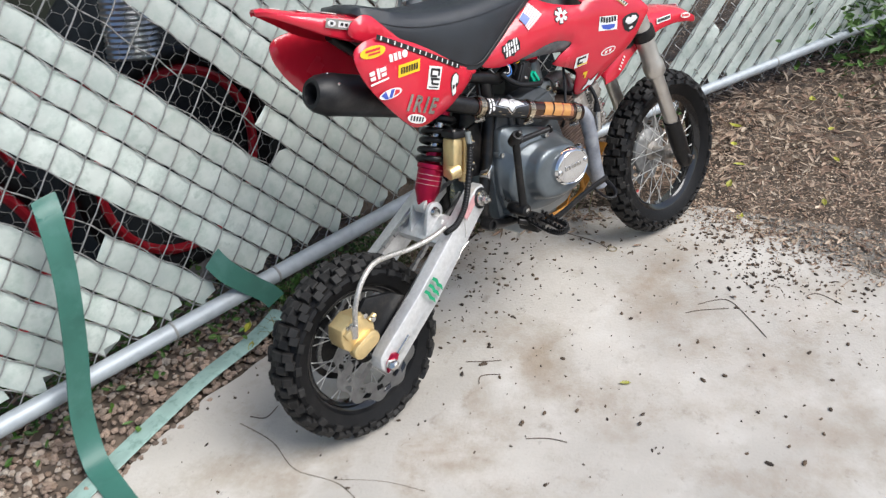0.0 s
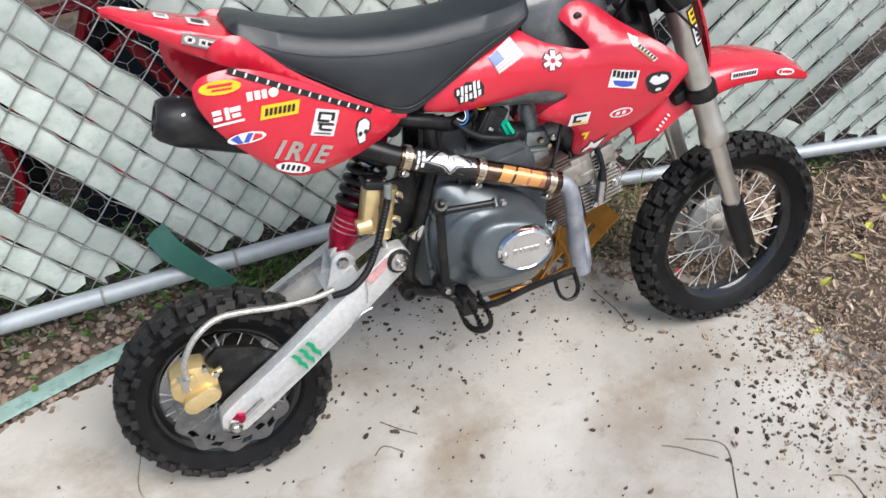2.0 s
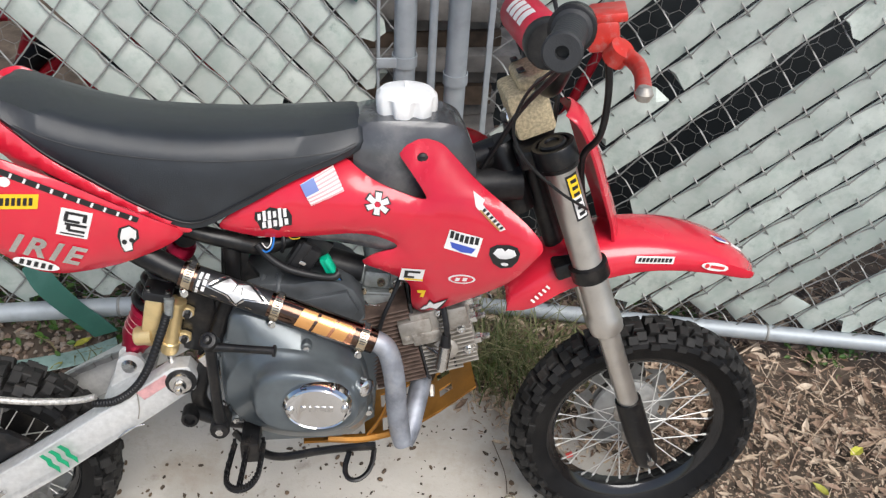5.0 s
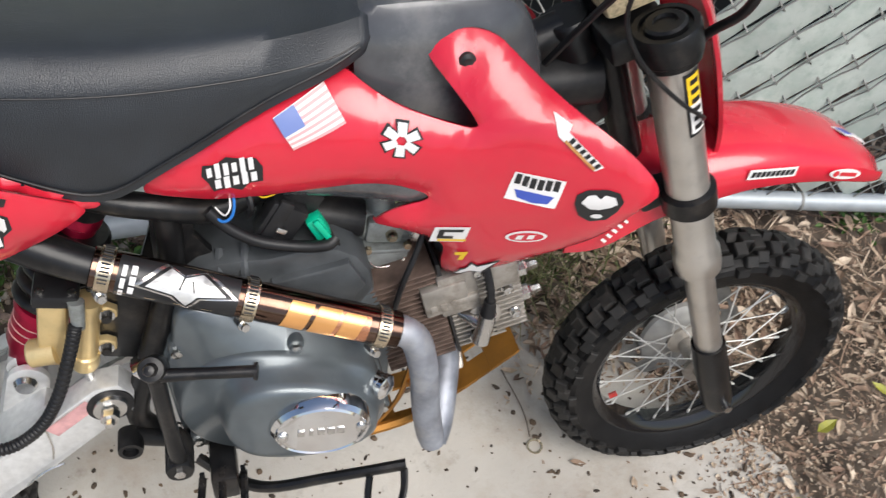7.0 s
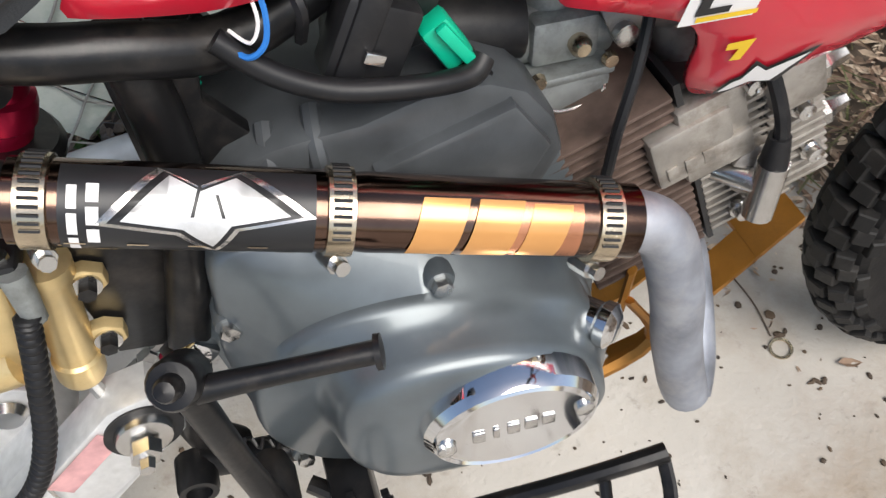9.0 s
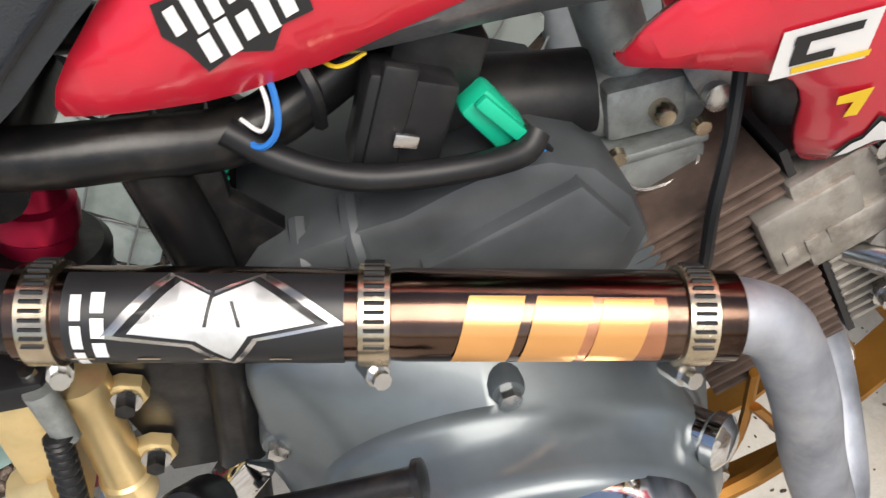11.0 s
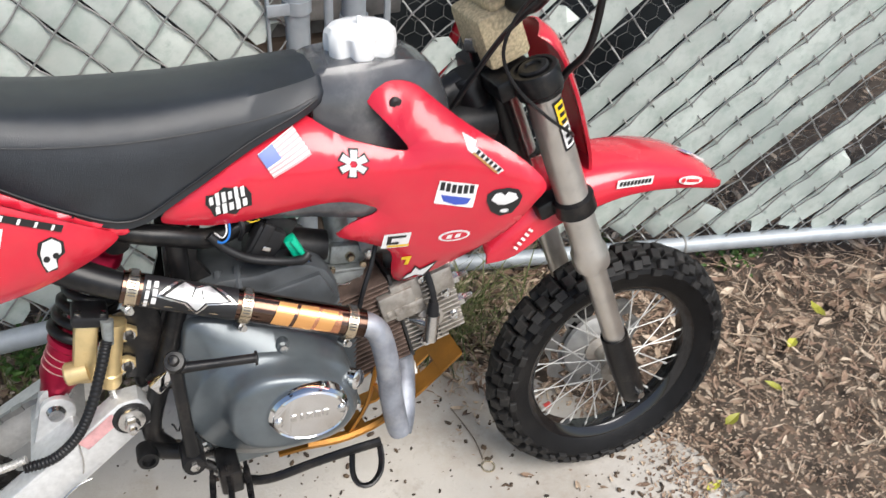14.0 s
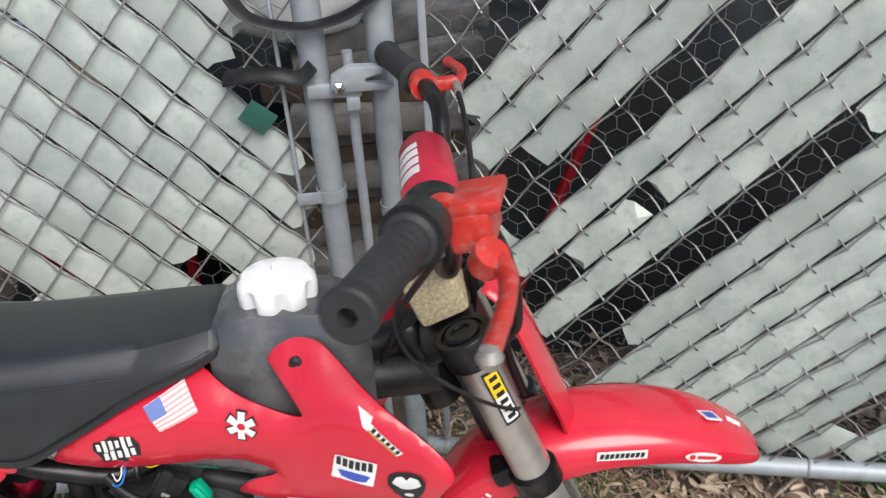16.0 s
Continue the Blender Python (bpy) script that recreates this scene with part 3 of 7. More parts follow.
part("fork", prism([(0.742, 0.850), (0.746, 0.872), (0.772, 0.886), (0.834, 0.882), (0.836, 0.874), (0.795, 0.870), (0.790, 0.864), (0.795, 0.858), (0.836, 0.854), (0.834, 0.846), (0.772, 0.846)], 0.572, 0.558, 0.003), GALV, latch)
part("hinge_lug", box((0.774, 0.566, 0.826), (0.020, 0.010, 0.022), (0, 0, 0), 0.003), GALV, latch)
part("bolt", lathe([(0.009, 0), (0.009, 0.008), (0.004, 0.012)], (0.756, 0.558, 0.858), (0, -1, 0), 6), STEEL, latch)


# ---- the bike ----
bike = new("dirt_bike")
bike.matrix_world = pose(0.008, 0.072, 0.002, -8.5, 0, -2.1)
tagged(bike, "small red pit bike with black seat, leaning beside the fence", "dirt bike")


def quad_surf(x0, z0, k):
    return lambda x, z: k[0] + k[1] * (x - x0) + k[2] * (z - z0) + k[3] * (x - x0) ** 2 + k[4] * (x - x0) * (z - z0) + k[5] * (z - z0) ** 2


SHROUD = quad_surf(0.643, 0.642, (-0.1028, -0.2413, -0.0946, -0.4587, 0.2228, 1.541))
PLATE = quad_surf(0.185, 0.690, (-0.1215, 0.1243, -0.1149, 0.1449, -0.3841, 0.634))


KNOB = {}


def knob_mesh(kind, width):
    """A tread block with tapered flanks and a soft top edge; kind: 0 crown, 1 shoulder, 2 side."""
    if (kind, width) not in KNOB:
        w, h1 = ((0.0100, 0.0365), (0.0085, 0.0385 * width), (0.0062, 0.0405 * width))[kind]
        rings = [[(h, sy * w * ky * width, sz * 0.0094 * kz) for sy, sz in ((-1, -1), (1, -1), (1, 1), (-1, 1))] for h, ky, kz in ((0.024, 1.12, 1.14), (h1 - 0.0018, 0.94, 0.92), (h1, 0.80, 0.78))]
        bm = skin(bmesh.new(), rings)
        me = bpy.data.meshes.new("tread_knob")
        bm.to_mesh(me)
        bm.free()
        me.materials.append(KNOBRUBBER)
        KNOB[(kind, width)] = me
    return KNOB[(kind, width)]


def knobs(owner, centre, R, width, turn, rows, seed):
    """Tread blocks round a tyre, each a piece of its own."""
    rng = random.Random(seed)
    for i in range(rows):
        a0 = 2 * math.pi * i / rows
        spots = [(-0.45, 0.0), (0.45, 0.0), (0.0, 0.5), (-0.95, 0.5), (0.95, 0.5), (-1.32, 0.0), (1.32, 0.0)] if i % 2 else [(-0.22, 0.0), (0.22, 0.0), (-0.80, 0.1), (0.80, 0.1)]
        for s, shift in spots:
            a = a0 + shift * 2 * math.pi / rows
            kind = 0 if abs(s) < 0.6 else 1 if abs(s) < 1.2 else 2
            m = Matrix.Translation(centre) @ turn @ Matrix.Rotation(a, 4, "Y") @ Matrix.Translation((R - 0.036, 0, 0)) @ Matrix.Rotation(s * 1.05, 4, "Z") @ Matrix.Diagonal((rng.uniform(0.965, 1.015), 1, 1, 1))
            again("tread_knob", knob_mesh(kind, width), owner, m)


def wheel(name, centre, R, rim_r, width, turn, spokes, hub_w, label, knob_rows):
    c = Vector(centre)
    ax = turn.to_3x3() @ Vector((0, 1, 0))
    rim_w = 0.022
    rim = part(name, lathe([(rim_r - 0.002, -rim_w), (rim_r + 0.004, -rim_w - 0.001), (rim_r + 0.004, -rim_w + 0.003), (rim_r - 0.006, -rim_w + 0.006), (rim_r - 0.011, -0.008), (rim_r - 0.012, 0.008), (rim_r - 0.006, rim_w - 0.006), (rim_r + 0.004, rim_w - 0.003), (rim_r + 0.004, rim_w + 0.001), (rim_r - 0.002, rim_w), (rim_r - 0.014, 0.012), (rim_r - 0.016, 0.0), (rim_r - 0.014, -0.012)], c, ax, 64, loop=True), RIM, bike, label)
    t = R - 0.014
    prof = [(rim_r - 0.001, -0.021), (rim_r + 0.006, -0.027 * width)]
    mid = (rim_r + t) / 2
    for k in range(9):
        q = math.pi * (k / 8) - math.pi / 2
        prof.append((mid + 0.006 + (t - mid - 0.006) * math.cos(q), 0.0345 * width * math.sin(q)))
    prof += [(rim_r + 0.006, 0.027 * width), (rim_r - 0.001, 0.021)]
    bm = lathe(prof, c, ax, 72, loop=True)
    part("tyre", bm, RUBBER, rim, "black knobbly off-road tyre", 28)
    knobs(rim, c, R, width, turn, knob_rows, 3)
    hub_r = 0.021
    part("hub", lathe([(0.006, -hub_w - 0.012), (0.012, -hub_w - 0.010), (0.014, -hub_w), (hub_r + 0.006, -hub_w), (hub_r + 0.006, -hub_w + 0.006), (hub_r - 0.006, -hub_w + 0.012), (hub_r - 0.007, hub_w - 0.012), (hub_r + 0.006, hub_w - 0.006), (hub_r + 0.006, hub_w), (0.014, hub_w), (0.006, hub_w + 0.012)], c, ax, 28), CAST if name == "front_wheel" else BLACK_METAL, rim)
    lace = {}
    for i in range(spokes):
        side = -1 if i % 2 else 1
        lead = 1 if (i // 2) % 2 else -1
        key = (side, lead)
        a = 2 * math.pi * i / spokes
        if key not in lace:
            p = Vector((hub_r * math.cos(0.9 * lead), side * (hub_w - 0.003), hub_r * math.sin(0.9 * lead)))
            q = Vector((rim_r - 0.008, side * 0.004, 0))
            r = p.lerp(q, 0.90)
            bm = tube([p, q], 0.0011, 6, 1)
            tube([r, q], 0.0021, 6, 1, bm=bm)
            ob = part("spoke", bm, SPOKE, rim)
            lace[key] = ob.data
        else:
            ob = again("spoke", lace[key], rim)
        ob.matrix_basis = Matrix.Translation(c) @ turn @ Matrix.Rotation(a, 4, "Y")
    return rim


RC, FC = Vector((0.0, 0.004, 0.192)), Vector((1.078, 0.0, 0.207))
RT, FT = pose(0, 0, 0, -0.5, 0, -1.2), pose(0, 0, 0, 0.5, 0, -1.8)
rear = wheel("rear_wheel", RC, 0.192, 0.131, 1.12, RT, 28, 0.030, "black spoked rear rim", 46)
front = wheel("front_wheel", FC, 0.222, 0.158, 0.98, FT, 32, 0.030, "black spoked front rim", 52)


def brake_disc(name, c, ax_y, r0, r1, parent, petals, material=DISC):
    """A pierced disc with a scalloped rim."""
    bm = bmesh.new()
    n = petals * 12
    bands = [0.0, 0.22, 0.5, 0.78, 1.0]
    grid = []
    for k, b in enumerate(bands):
        ring = []
        for i in range(n):
            a = 2 * math.pi * i / n
            r = r0 + (r1 - r0) * b
            if k == 4:
                r += 0.0055 * math.sin(a * petals)
            if k == 0:
                r += 0.003 * math.sin(a * petals)
            sway = 0.05 * math.sin(b * math.pi) * (1 if k < 3 else -1)
            ring.append(bm.verts.new((r * math.cos(a + sway), 0, r * math.sin(a + sway))))
        grid.append(ring)
    for k in range(4):
        for i in range(n):
            ph = i % 12
            hole = (k == 1 and ph in (1, 2, 3, 4)) or (k == 2 and ph in (6, 7, 8, 9))
            if not hole:
                bm.faces.new((grid[k][i], grid[k][(i + 1) % n], grid[k + 1][(i + 1) % n], grid[k + 1][i]))
    # carrier arms
    for i in range(5):
        a = 2 * math.pi * i / 5
        bm.faces.new([bm.verts.new((r * math.cos(a + d), 0.0004, r * math.sin(a + d))) for r, d in ((0.02, -0.3), (r0 + 0.004, -0.10), (r0 + 0.004, 0.10), (0.02, 0.3))])
    bmesh.ops.solidify(bm, geom=bm.faces[:], thickness=0.0032)
    bmesh.ops.transform(bm, matrix=Matrix.Translation(c) @ pose(0, ax_y, 0), verts=bm.verts)
    bmesh.ops.recalc_face_normals(bm, faces=bm.faces)
    return part(name, bm, material, parent, "pierced wave brake disc")


brake_disc("brake_disc", RC, -0.062, 0.060, 0.098, rear, 10)
brake_disc("brake_disc", FC, 0.048, 0.046, 0.092, front, 9, PALEDISC)
part("hub_cover", lathe([(0.010, 0.028), (0.052, 0.030), (0.062, 0.036), (0.064, 0.042), (0.01, 0.044)], FC, (0, 1, 0), 40), PALEDISC, front, "grey cast brake side of the hub")
part("sprocket", lathe([(0.02, 0.044), (0.082, 0.046), (0.086, 0.048), (0.082, 0.05), (0.02, 0.052)], RC, (0, 1, 0), 44), BLACK_METAL, rear, "black chain sprocket")
part("valve_cap", tube([(0.968, 0.008, 0.126), (0.979, 0.008, 0.131)], 0.0048, 8, 1), RED_METAL, front, "small red valve cap")
for w, z in ((rear, RC), (front, FC)):
    part("axle", lathe([(0.006, -0.125 if w is rear else -0.105), (0.006, 0.12)], z, (0, 1, 0), 14), STEEL, bike)

# swingarm
arm_out = [(-0.026, 0.190), (-0.022, 0.212), (-0.008, 0.224), (0.10, 0.297), (0.215, 0.373), (0.315, 0.440), (0.338, 0.440), (0.350, 0.420), (0.345, 0.397), (0.318, 0.379), (0.262, 0.340), (0.144, 0.259), (0.04, 0.188), (0.012, 0.170), (-0.012, 0.171)]
swing = part("swingarm", prism(arm_out, -0.079, -0.107, 0.0035), ALU, bike, "brushed aluminium swingarm with scratches")
part("left_arm", prism(arm_out, 0.078, 0.106, 0.0035), ALU, swing)
part("brace", box((0.235, 0, 0.366), (0.07, 0.160, 0.026), (0, -33, 0), 0.004), ALU, swing)
for s in (-1, 1):
    part("shock_lug", prism([(0.205, 0.360)] + [(0.242 + 0.021 * math.cos(radians(q)), 0.404 + 0.021 * math.sin(radians(q))) for q in range(170, -31, -20)] + [(0.268, 0.372)], s * 0.024 - s * 0.004, s * 0.024 + s * 0.004, 0.0015), ALU, swing)
part("shock_bolt", lathe([(0.009, -0.036), (0.012, -0.030), (0.006, -0.028), (0.006, 0.04)], (0.240, 0, 0.405), (0, 1, 0), 12), STEEL, swing)
part("pivot_bearing", lathe([(0.008, -0.116), (0.016, -0.114), (0.018, -0.106), (0.018, -0.09)], (0.326, 0, 0.414), (0, 1, 0), 20), STEEL, swing)
part("pivot_bolt", lathe([(0.0, -0.136), (0.0045, -0.135), (0.005, -0.128), (0.009, -0.127), (0.0095, -0.118), (0.004, -0.116)], (0.326, 0, 0.414), (0, 1, 0), 6), STEEL, swing)
part("chain_adjuster", prism([(-0.016, 0.178), (0.012, 0.194), (0.018, 0.206), (0.004, 0.210), (-0.012, 0.198)], -0.104, -0.114, 0.002), RED_ANO, swing, "red anodised chain adjuster")
part("axle_nut", lathe([(0.0, -0.128), (0.006, -0.127), (0.012, -0.121), (0.0125, -0.113), (0.012, -0.110)], (-0.004, 0, 0.192), (0, 1, 0), 6), STEEL, swing)
part("adjuster_bolt", tube([(0.016, -0.112, 0.206), (0.050, -0.112, 0.230)], 0.004, 8, 1), STEEL, swing)
part("claw_sticker", decal([[(x0 + dx + w * e, y) for (y, dx, e) in ((0.5, 0.0, -1), (0.2, 0.06, -1), (0.0, -0.02, -1), (-0.25, 0.05, -1), (-0.5, 0.0, 0), (-0.25, 0.08, 1), (0.0, 0.02, 1), (0.2, 0.1, 1), (0.5, 0.02, 1))] for x0, w in ((-0.36, 0.07), (0, 0.07), (0.36, 0.07))], (0.138, 0.287), 30, 0.044, lambda x, z: -0.1072), STICKER_GREEN, swing, "green claw-mark sticker")
part("bearing_seal", lathe([(0.0165, -0.1085), (0.0225, -0.1085), (0.0225, -0.1065), (0.0165, -0.1065)], (0.326, 0, 0.414), (0, 1, 0), 28, loop=True), BLACK, swing, "black bearing seal")
part("faded_sticker", decal([rect(0.052, 0.017)], (0.288, 0.408), 34, 1.0, lambda x, z: -0.1072), PINKISH, swing, "worn pink remains of a sticker")
part("weld_mark", tube([(0.225, -0.1074, 0.318), (0.245, -0.1078, 0.334), (0.266, -0.1078, 0.340)], 0.0012, 6, 4), STEEL, swing)
part("weld_mark", tube([(0.262, -0.1074, 0.404), (0.262, -0.1078, 0.372), (0.258, -0.1078, 0.352)], 0.0010, 6, 4), STEEL, swing)

# the arms draw together and dip a little towards the pivot
nudge(swing, lambda p: Vector((p.x, p.y - (1 if p.y > 0 else -1) * 0.027 * max(0.0, (p.x - 0.12) / 0.206) if abs(p.y) > 0.06 else p.y, p.z - 0.014 * max(0.0, p.x) / 0.326)))

# rear caliper and hose
cal = part("brake_caliper", prism([(-0.100, 0.290), (-0.094, 0.312), (-0.060, 0.328), (-0.030, 0.322), (-0.022, 0.300), (-0.010, 0.290), (-0.012, 0.268), (-0.030, 0.256), (-0.036, 0.240), (-0.060, 0.234), (-0.078, 0.246), (-0.098, 0.268)], -0.056, -0.098, 0.005), GOLD, bike, "gold brake caliper", 30)
ob_ = [(-0.066 + 0.019 * math.cos(radians(q)), 0.250 + 0.019 * math.sin(radians(q))) for q in range(110, 291, 20)] + [(-0.030 + 0.019 * math.cos(radians(q)), 0.263 + 0.019 * math.sin(radians(q))) for q in range(-70, 111, 20)]
part("piston_cover", prism(ob_, -0.092, -0.110, 0.004), GOLD, cal, "gold double piston cover")
part("cover_groove", prism([(-0.048 + 0.80 * (x + 0.048), 0.2565 + 0.62 * (z - 0.2565)) for x, z in ob_], -0.1095, -0.1112, 0.001), GOLD, cal)
part("caliper_bridge", box((-0.070, -0.082, 0.302), (0.046, 0.050, 0.020), (0, -20, 0), 0.004), GOLD, cal)
part("slide_pin", tube([(-0.020, -0.094, 0.298), (0.000, -0.092, 0.303)], 0.006, 10, 1), GOLD, cal)
part("caliper_bracket", prism([(-0.04, 0.30), (0.00, 0.335), (0.07, 0.315), (0.11, 0.285), (0.06, 0.215), (0.00, 0.175), (-0.03, 0.22)], -0.064, -0.074, 0.002), BLACK_METAL, cal, "black caliper bracket")
for p in ((-0.078, 0.312), (-0.030, 0.318), (-0.012, 0.30)):
    part("bolt", lathe([(0.005, -0.09), (0.006, -0.102), (0.0, -0.103)], (p[0], 0, p[1]), (0, 1, 0), 6), STEEL, cal)
nudge(cal, lambda p: Vector((-0.050 + 0.87 * (p.x + 0.055), p.y, 0.279 + 0.87 * (p.z - 0.281))))
hose = part("brake_hose", tube([(-0.058, -0.105, 0.300), (-0.055, -0.116, 0.345), (-0.030, -0.116, 0.385), (0.010, -0.108, 0.404), (0.055, -0.10, 0.398), (0.11, -0.095, 0.386), (0.17, -0.095, 0.384), (0.205, -0.095, 0.390)], 0.0052, 10, 7), BRAID, bike, "braided steel rear brake hose")
ribbed = spline([(0.20, -0.098, 0.380), (0.232, -0.097, 0.382), (0.262, -0.094, 0.402), (0.285, -0.090, 0.436), (0.306, -0.086, 0.485), (0.320, -0.082, 0.522)], 24)
part("hose_sleeve", tube(ribbed, [0.0066 if k % 3 else 0.0055 for k in range(len(ribbed))], 10, 1), BLACK, hose, "corrugated black hose sleeve")
part("banjo_fitting", tube([(-0.064, -0.104, 0.285), (-0.062, -0.108, 0.312)], 0.008, 8, 1), STEEL, hose)

# shock absorber
s0, s1 = Vector((0.240, 0.0, 0.405)), Vector((0.352, 0.0, 0.618))
sa = (s1 - s0).normalized()
sl = (s1 - s0).length
shock = part("shock_absorber", lathe([(0.012, -0.012), (0.017, 0.0), (0.020, 0.015), (0.026, 0.03), (0.027, 0.075), (0.030, 0.078), (0.030, 0.086), (0.016, 0.09), (0.016, 0.12)], s0, sa, 28), RED_ANO, bike, "rear shock with red anodised body and black spring")
part("damper_rod", lathe([(0.012, 0.09), (0.012, sl)], s0, sa, 14), STEEL, shock)
part("top_collar", lathe([(0.010, sl - 0.012), (0.0150, sl - 0.014), (0.0165, sl - 0.026), (0.0195, sl - 0.028), (0.0205, sl - 0.032), (0.0205, sl - 0.042), (0.0185, sl - 0.044), (0.0185, sl - 0.055), (0.012, sl - 0.056)], s0, sa, 26), RED_ANO, shock)
part("spring_seat", lathe([(0.019, sl - 0.052), (0.030, sl - 0.052), (0.034, sl - 0.056), (0.034, sl - 0.062), (0.028, sl - 0.068)], s0, sa, 26), BLACK_METAL, shock)
u = sa.orthogonal().normalized()
w = sa.cross(u)
coil = [s0 + sa * (0.088 + (sl - 0.155) * i / 78) + 0.0295 * (u * math.cos(i * 2 * math.pi / 17.5) + w * math.sin(i * 2 * math.pi / 17.5)) for i in range(79)]
part("spring", tube(coil, 0.0064, 10, 1), BLACK_METAL, shock, "black coil spring")
for h in (0.044, 0.054, 0.064):
    part("groove", lathe([(0.0266, h - 0.0006), (0.0274, h - 0.0006), (0.0274, h + 0.0006), (0.0266, h + 0.0006)], s0, sa, 28, loop=True), PINKISH, shock)
part("eyelet", lathe([(0.010, -0.016), (0.017, -0.016), (0.017, 0.016), (0.010, 0.016)], s0, (0, 1, 0), 20), ALU, shock)

# rear brake master cylinder
md_ = Vector((0.019, 0, 0.078)).normalized()
mc = part("rear_master_cylinder", lathe([(0.0, -0.002), (0.012, 0.0), (0.0135, 0.004), (0.0135, 0.018), (0.0118, 0.020), (0.0118, 0.080), (0.0140, 0.083), (0.0140, 0.092), (0.0, 0.094)], (0.315, -0.066, 0.442), md_, 24), GOLD, bike, "gold rear brake master cylinder")
for x, z in ((0.349, 0.509), (0.340, 0.465)):
    ear = part("mounting_ear", prism([(x - 0.026, z - 0.009), (x, z - 0.0105), (x + 0.009, z - 0.005), (x + 0.010, z + 0.004), (x + 0.002, z + 0.010), (x - 0.024, z + 0.010)], -0.060, -0.068, 0.002), GOLD, mc)
    part("washer", lathe([(0.0075, 0), (0.0075, 0.002), (0.0, 0.002)], (x, -0.068, z), (0, -1, 0), 16), STEEL, ear)
    part("bolt", lathe([(0.005, 0), (0.005, 0.007), (0.0, 0.0075)], (x, -0.069, z), (0, -1, 0), 6), BLACK_METAL, ear)
part("reservoir", box((0.298, -0.060, 0.498), (0.026, 0.034, 0.082), (0, 13, 0), 0.005), GOLD, mc)
part("reservoir_foot", lathe([(0.012, -0.014), (0.014, -0.012), (0.014, 0.012), (0.0, 0.014)], (0.285, -0.070, 0.474), (1, -0.1, 0.1), 16), GOLD, mc)
part("reservoir_cap", box((0.312, -0.062, 0.545), (0.040, 0.040, 0.015), (0, 13, 0), 0.004), BLACK, mc)
for dx in (-0.013, 0.013):
    part("cap_screw", lathe([(0.0038, 0), (0.0038, 0.004), (0.0, 0.0045)], (0.314 + dx, -0.075, 0.552 - dx * 0.25), (0.2, -0.2, 1), 8), STEEL, mc)
part("push_rod", tube([(0.315, -0.066, 0.444), (0.318, -0.070, 0.40)], 0.0045, 8, 1), STEEL, mc)
part("banjo", tube([(0.330, -0.082, 0.545), (0.326, -0.086, 0.515)], [0.0075, 0.006], 10, 1), CARB, mc)
part("side_plate", prism([(0.335, 0.535), (0.385, 0.545), (0.395, 0.46), (0.37, 0.43), (0.335, 0.44)], -0.052, -0.058, 0.002), BLACK_METAL, mc)

nudge(mc, (-0.005, 0.007, 0.0))

# frame tubes and plates
frame_part = part("frame", tube([(0.795, 0, 0.735), (0.70, 0, 0.70), (0.56, 0, 0.665), (0.44, 0, 0.645)], 0.021, 14, 5), BLACK_METAL, bike, "black painted steel frame")
part("head_tube_brace", tube([(0.735, -0.012, 0.690), (0.775, -0.012, 0.688), (0.83, -0.008, 0.690)], [0.030, 0.026, 0.030], 16, 4), BLACK, frame_part, "glossy black brace behind the steering head")
part("steering_head", lathe([(0.025, -0.06), (0.025, 0.05), (0.022, 0.055)], (0.815, 0, 0.70), (-0.36, 0, 0.93), 22), BLACK_METAL, frame_part)
for s in (-1, 1):
    part("side_tube", tube([(0.57, s * 0.022, 0.635), (0.50, s * 0.036, 0.617), (0.455, s * 0.050, 0.612), (0.415, s * 0.058, 0.627), (0.36, s * 0.058, 0.646), (0.24, s * 0.05, 0.70), (0.13, s * 0.035, 0.79)], 0.0125, 12, 5), BLACK_METAL, frame_part)
    part("down_tube", tube([(0.415, s * 0.05, 0.635), (0.410, s * 0.055, 0.55), (0.375, s * 0.06, 0.45), (0.345, s * 0.06, 0.36), (0.36, s * 0.06, 0.32)], 0.0125, 12, 5), BLACK_METAL, frame_part)
    part("gusset", prism([(0.400, 0.622), (0.445, 0.628), (0.435, 0.585), (0.47, 0.525), (0.43, 0.505), (0.395, 0.52), (0.380, 0.46), (0.365, 0.47), (0.395, 0.55)], s * 0.040, s * 0.050, 0.002), BLACK_METAL, frame_part)
part("shock_mount", lathe([(0.016, -0.05), (0.016, 0.05)], (0.352, 0, 0.628), (0, 1, 0), 16), BLACK_METAL, frame_part)
part("cradle", tube([(0.335, -0.075, 0.34), (0.38, -0.07, 0.315), (0.46, -0.07, 0.30)], 0.011, 10, 5), BLACK_METAL, frame_part)
part("cradle_boss", lathe([(0.0, -0.090), (0.007, -0.090), (0.0085, -0.096), (0.0125, -0.096), (0.0135, -0.092), (0.0135, -0.07)], (0.334, 0, 0.337), (0, 1, 0), 18), BLACK_METAL, frame_part)
part("bright_bracket", box((0.369, -0.066, 0.438), (0.030, 0.022, 0.020), (0, -32, 10), 0.003), CHROME, frame_part, "bright folded bracket")
part("clip", tube([(0.487, -0.062, 0.642), (0.490, -0.074, 0.630), (0.486, -0.066, 0.612)], 0.003, 6, 4), BLACK, frame_part)

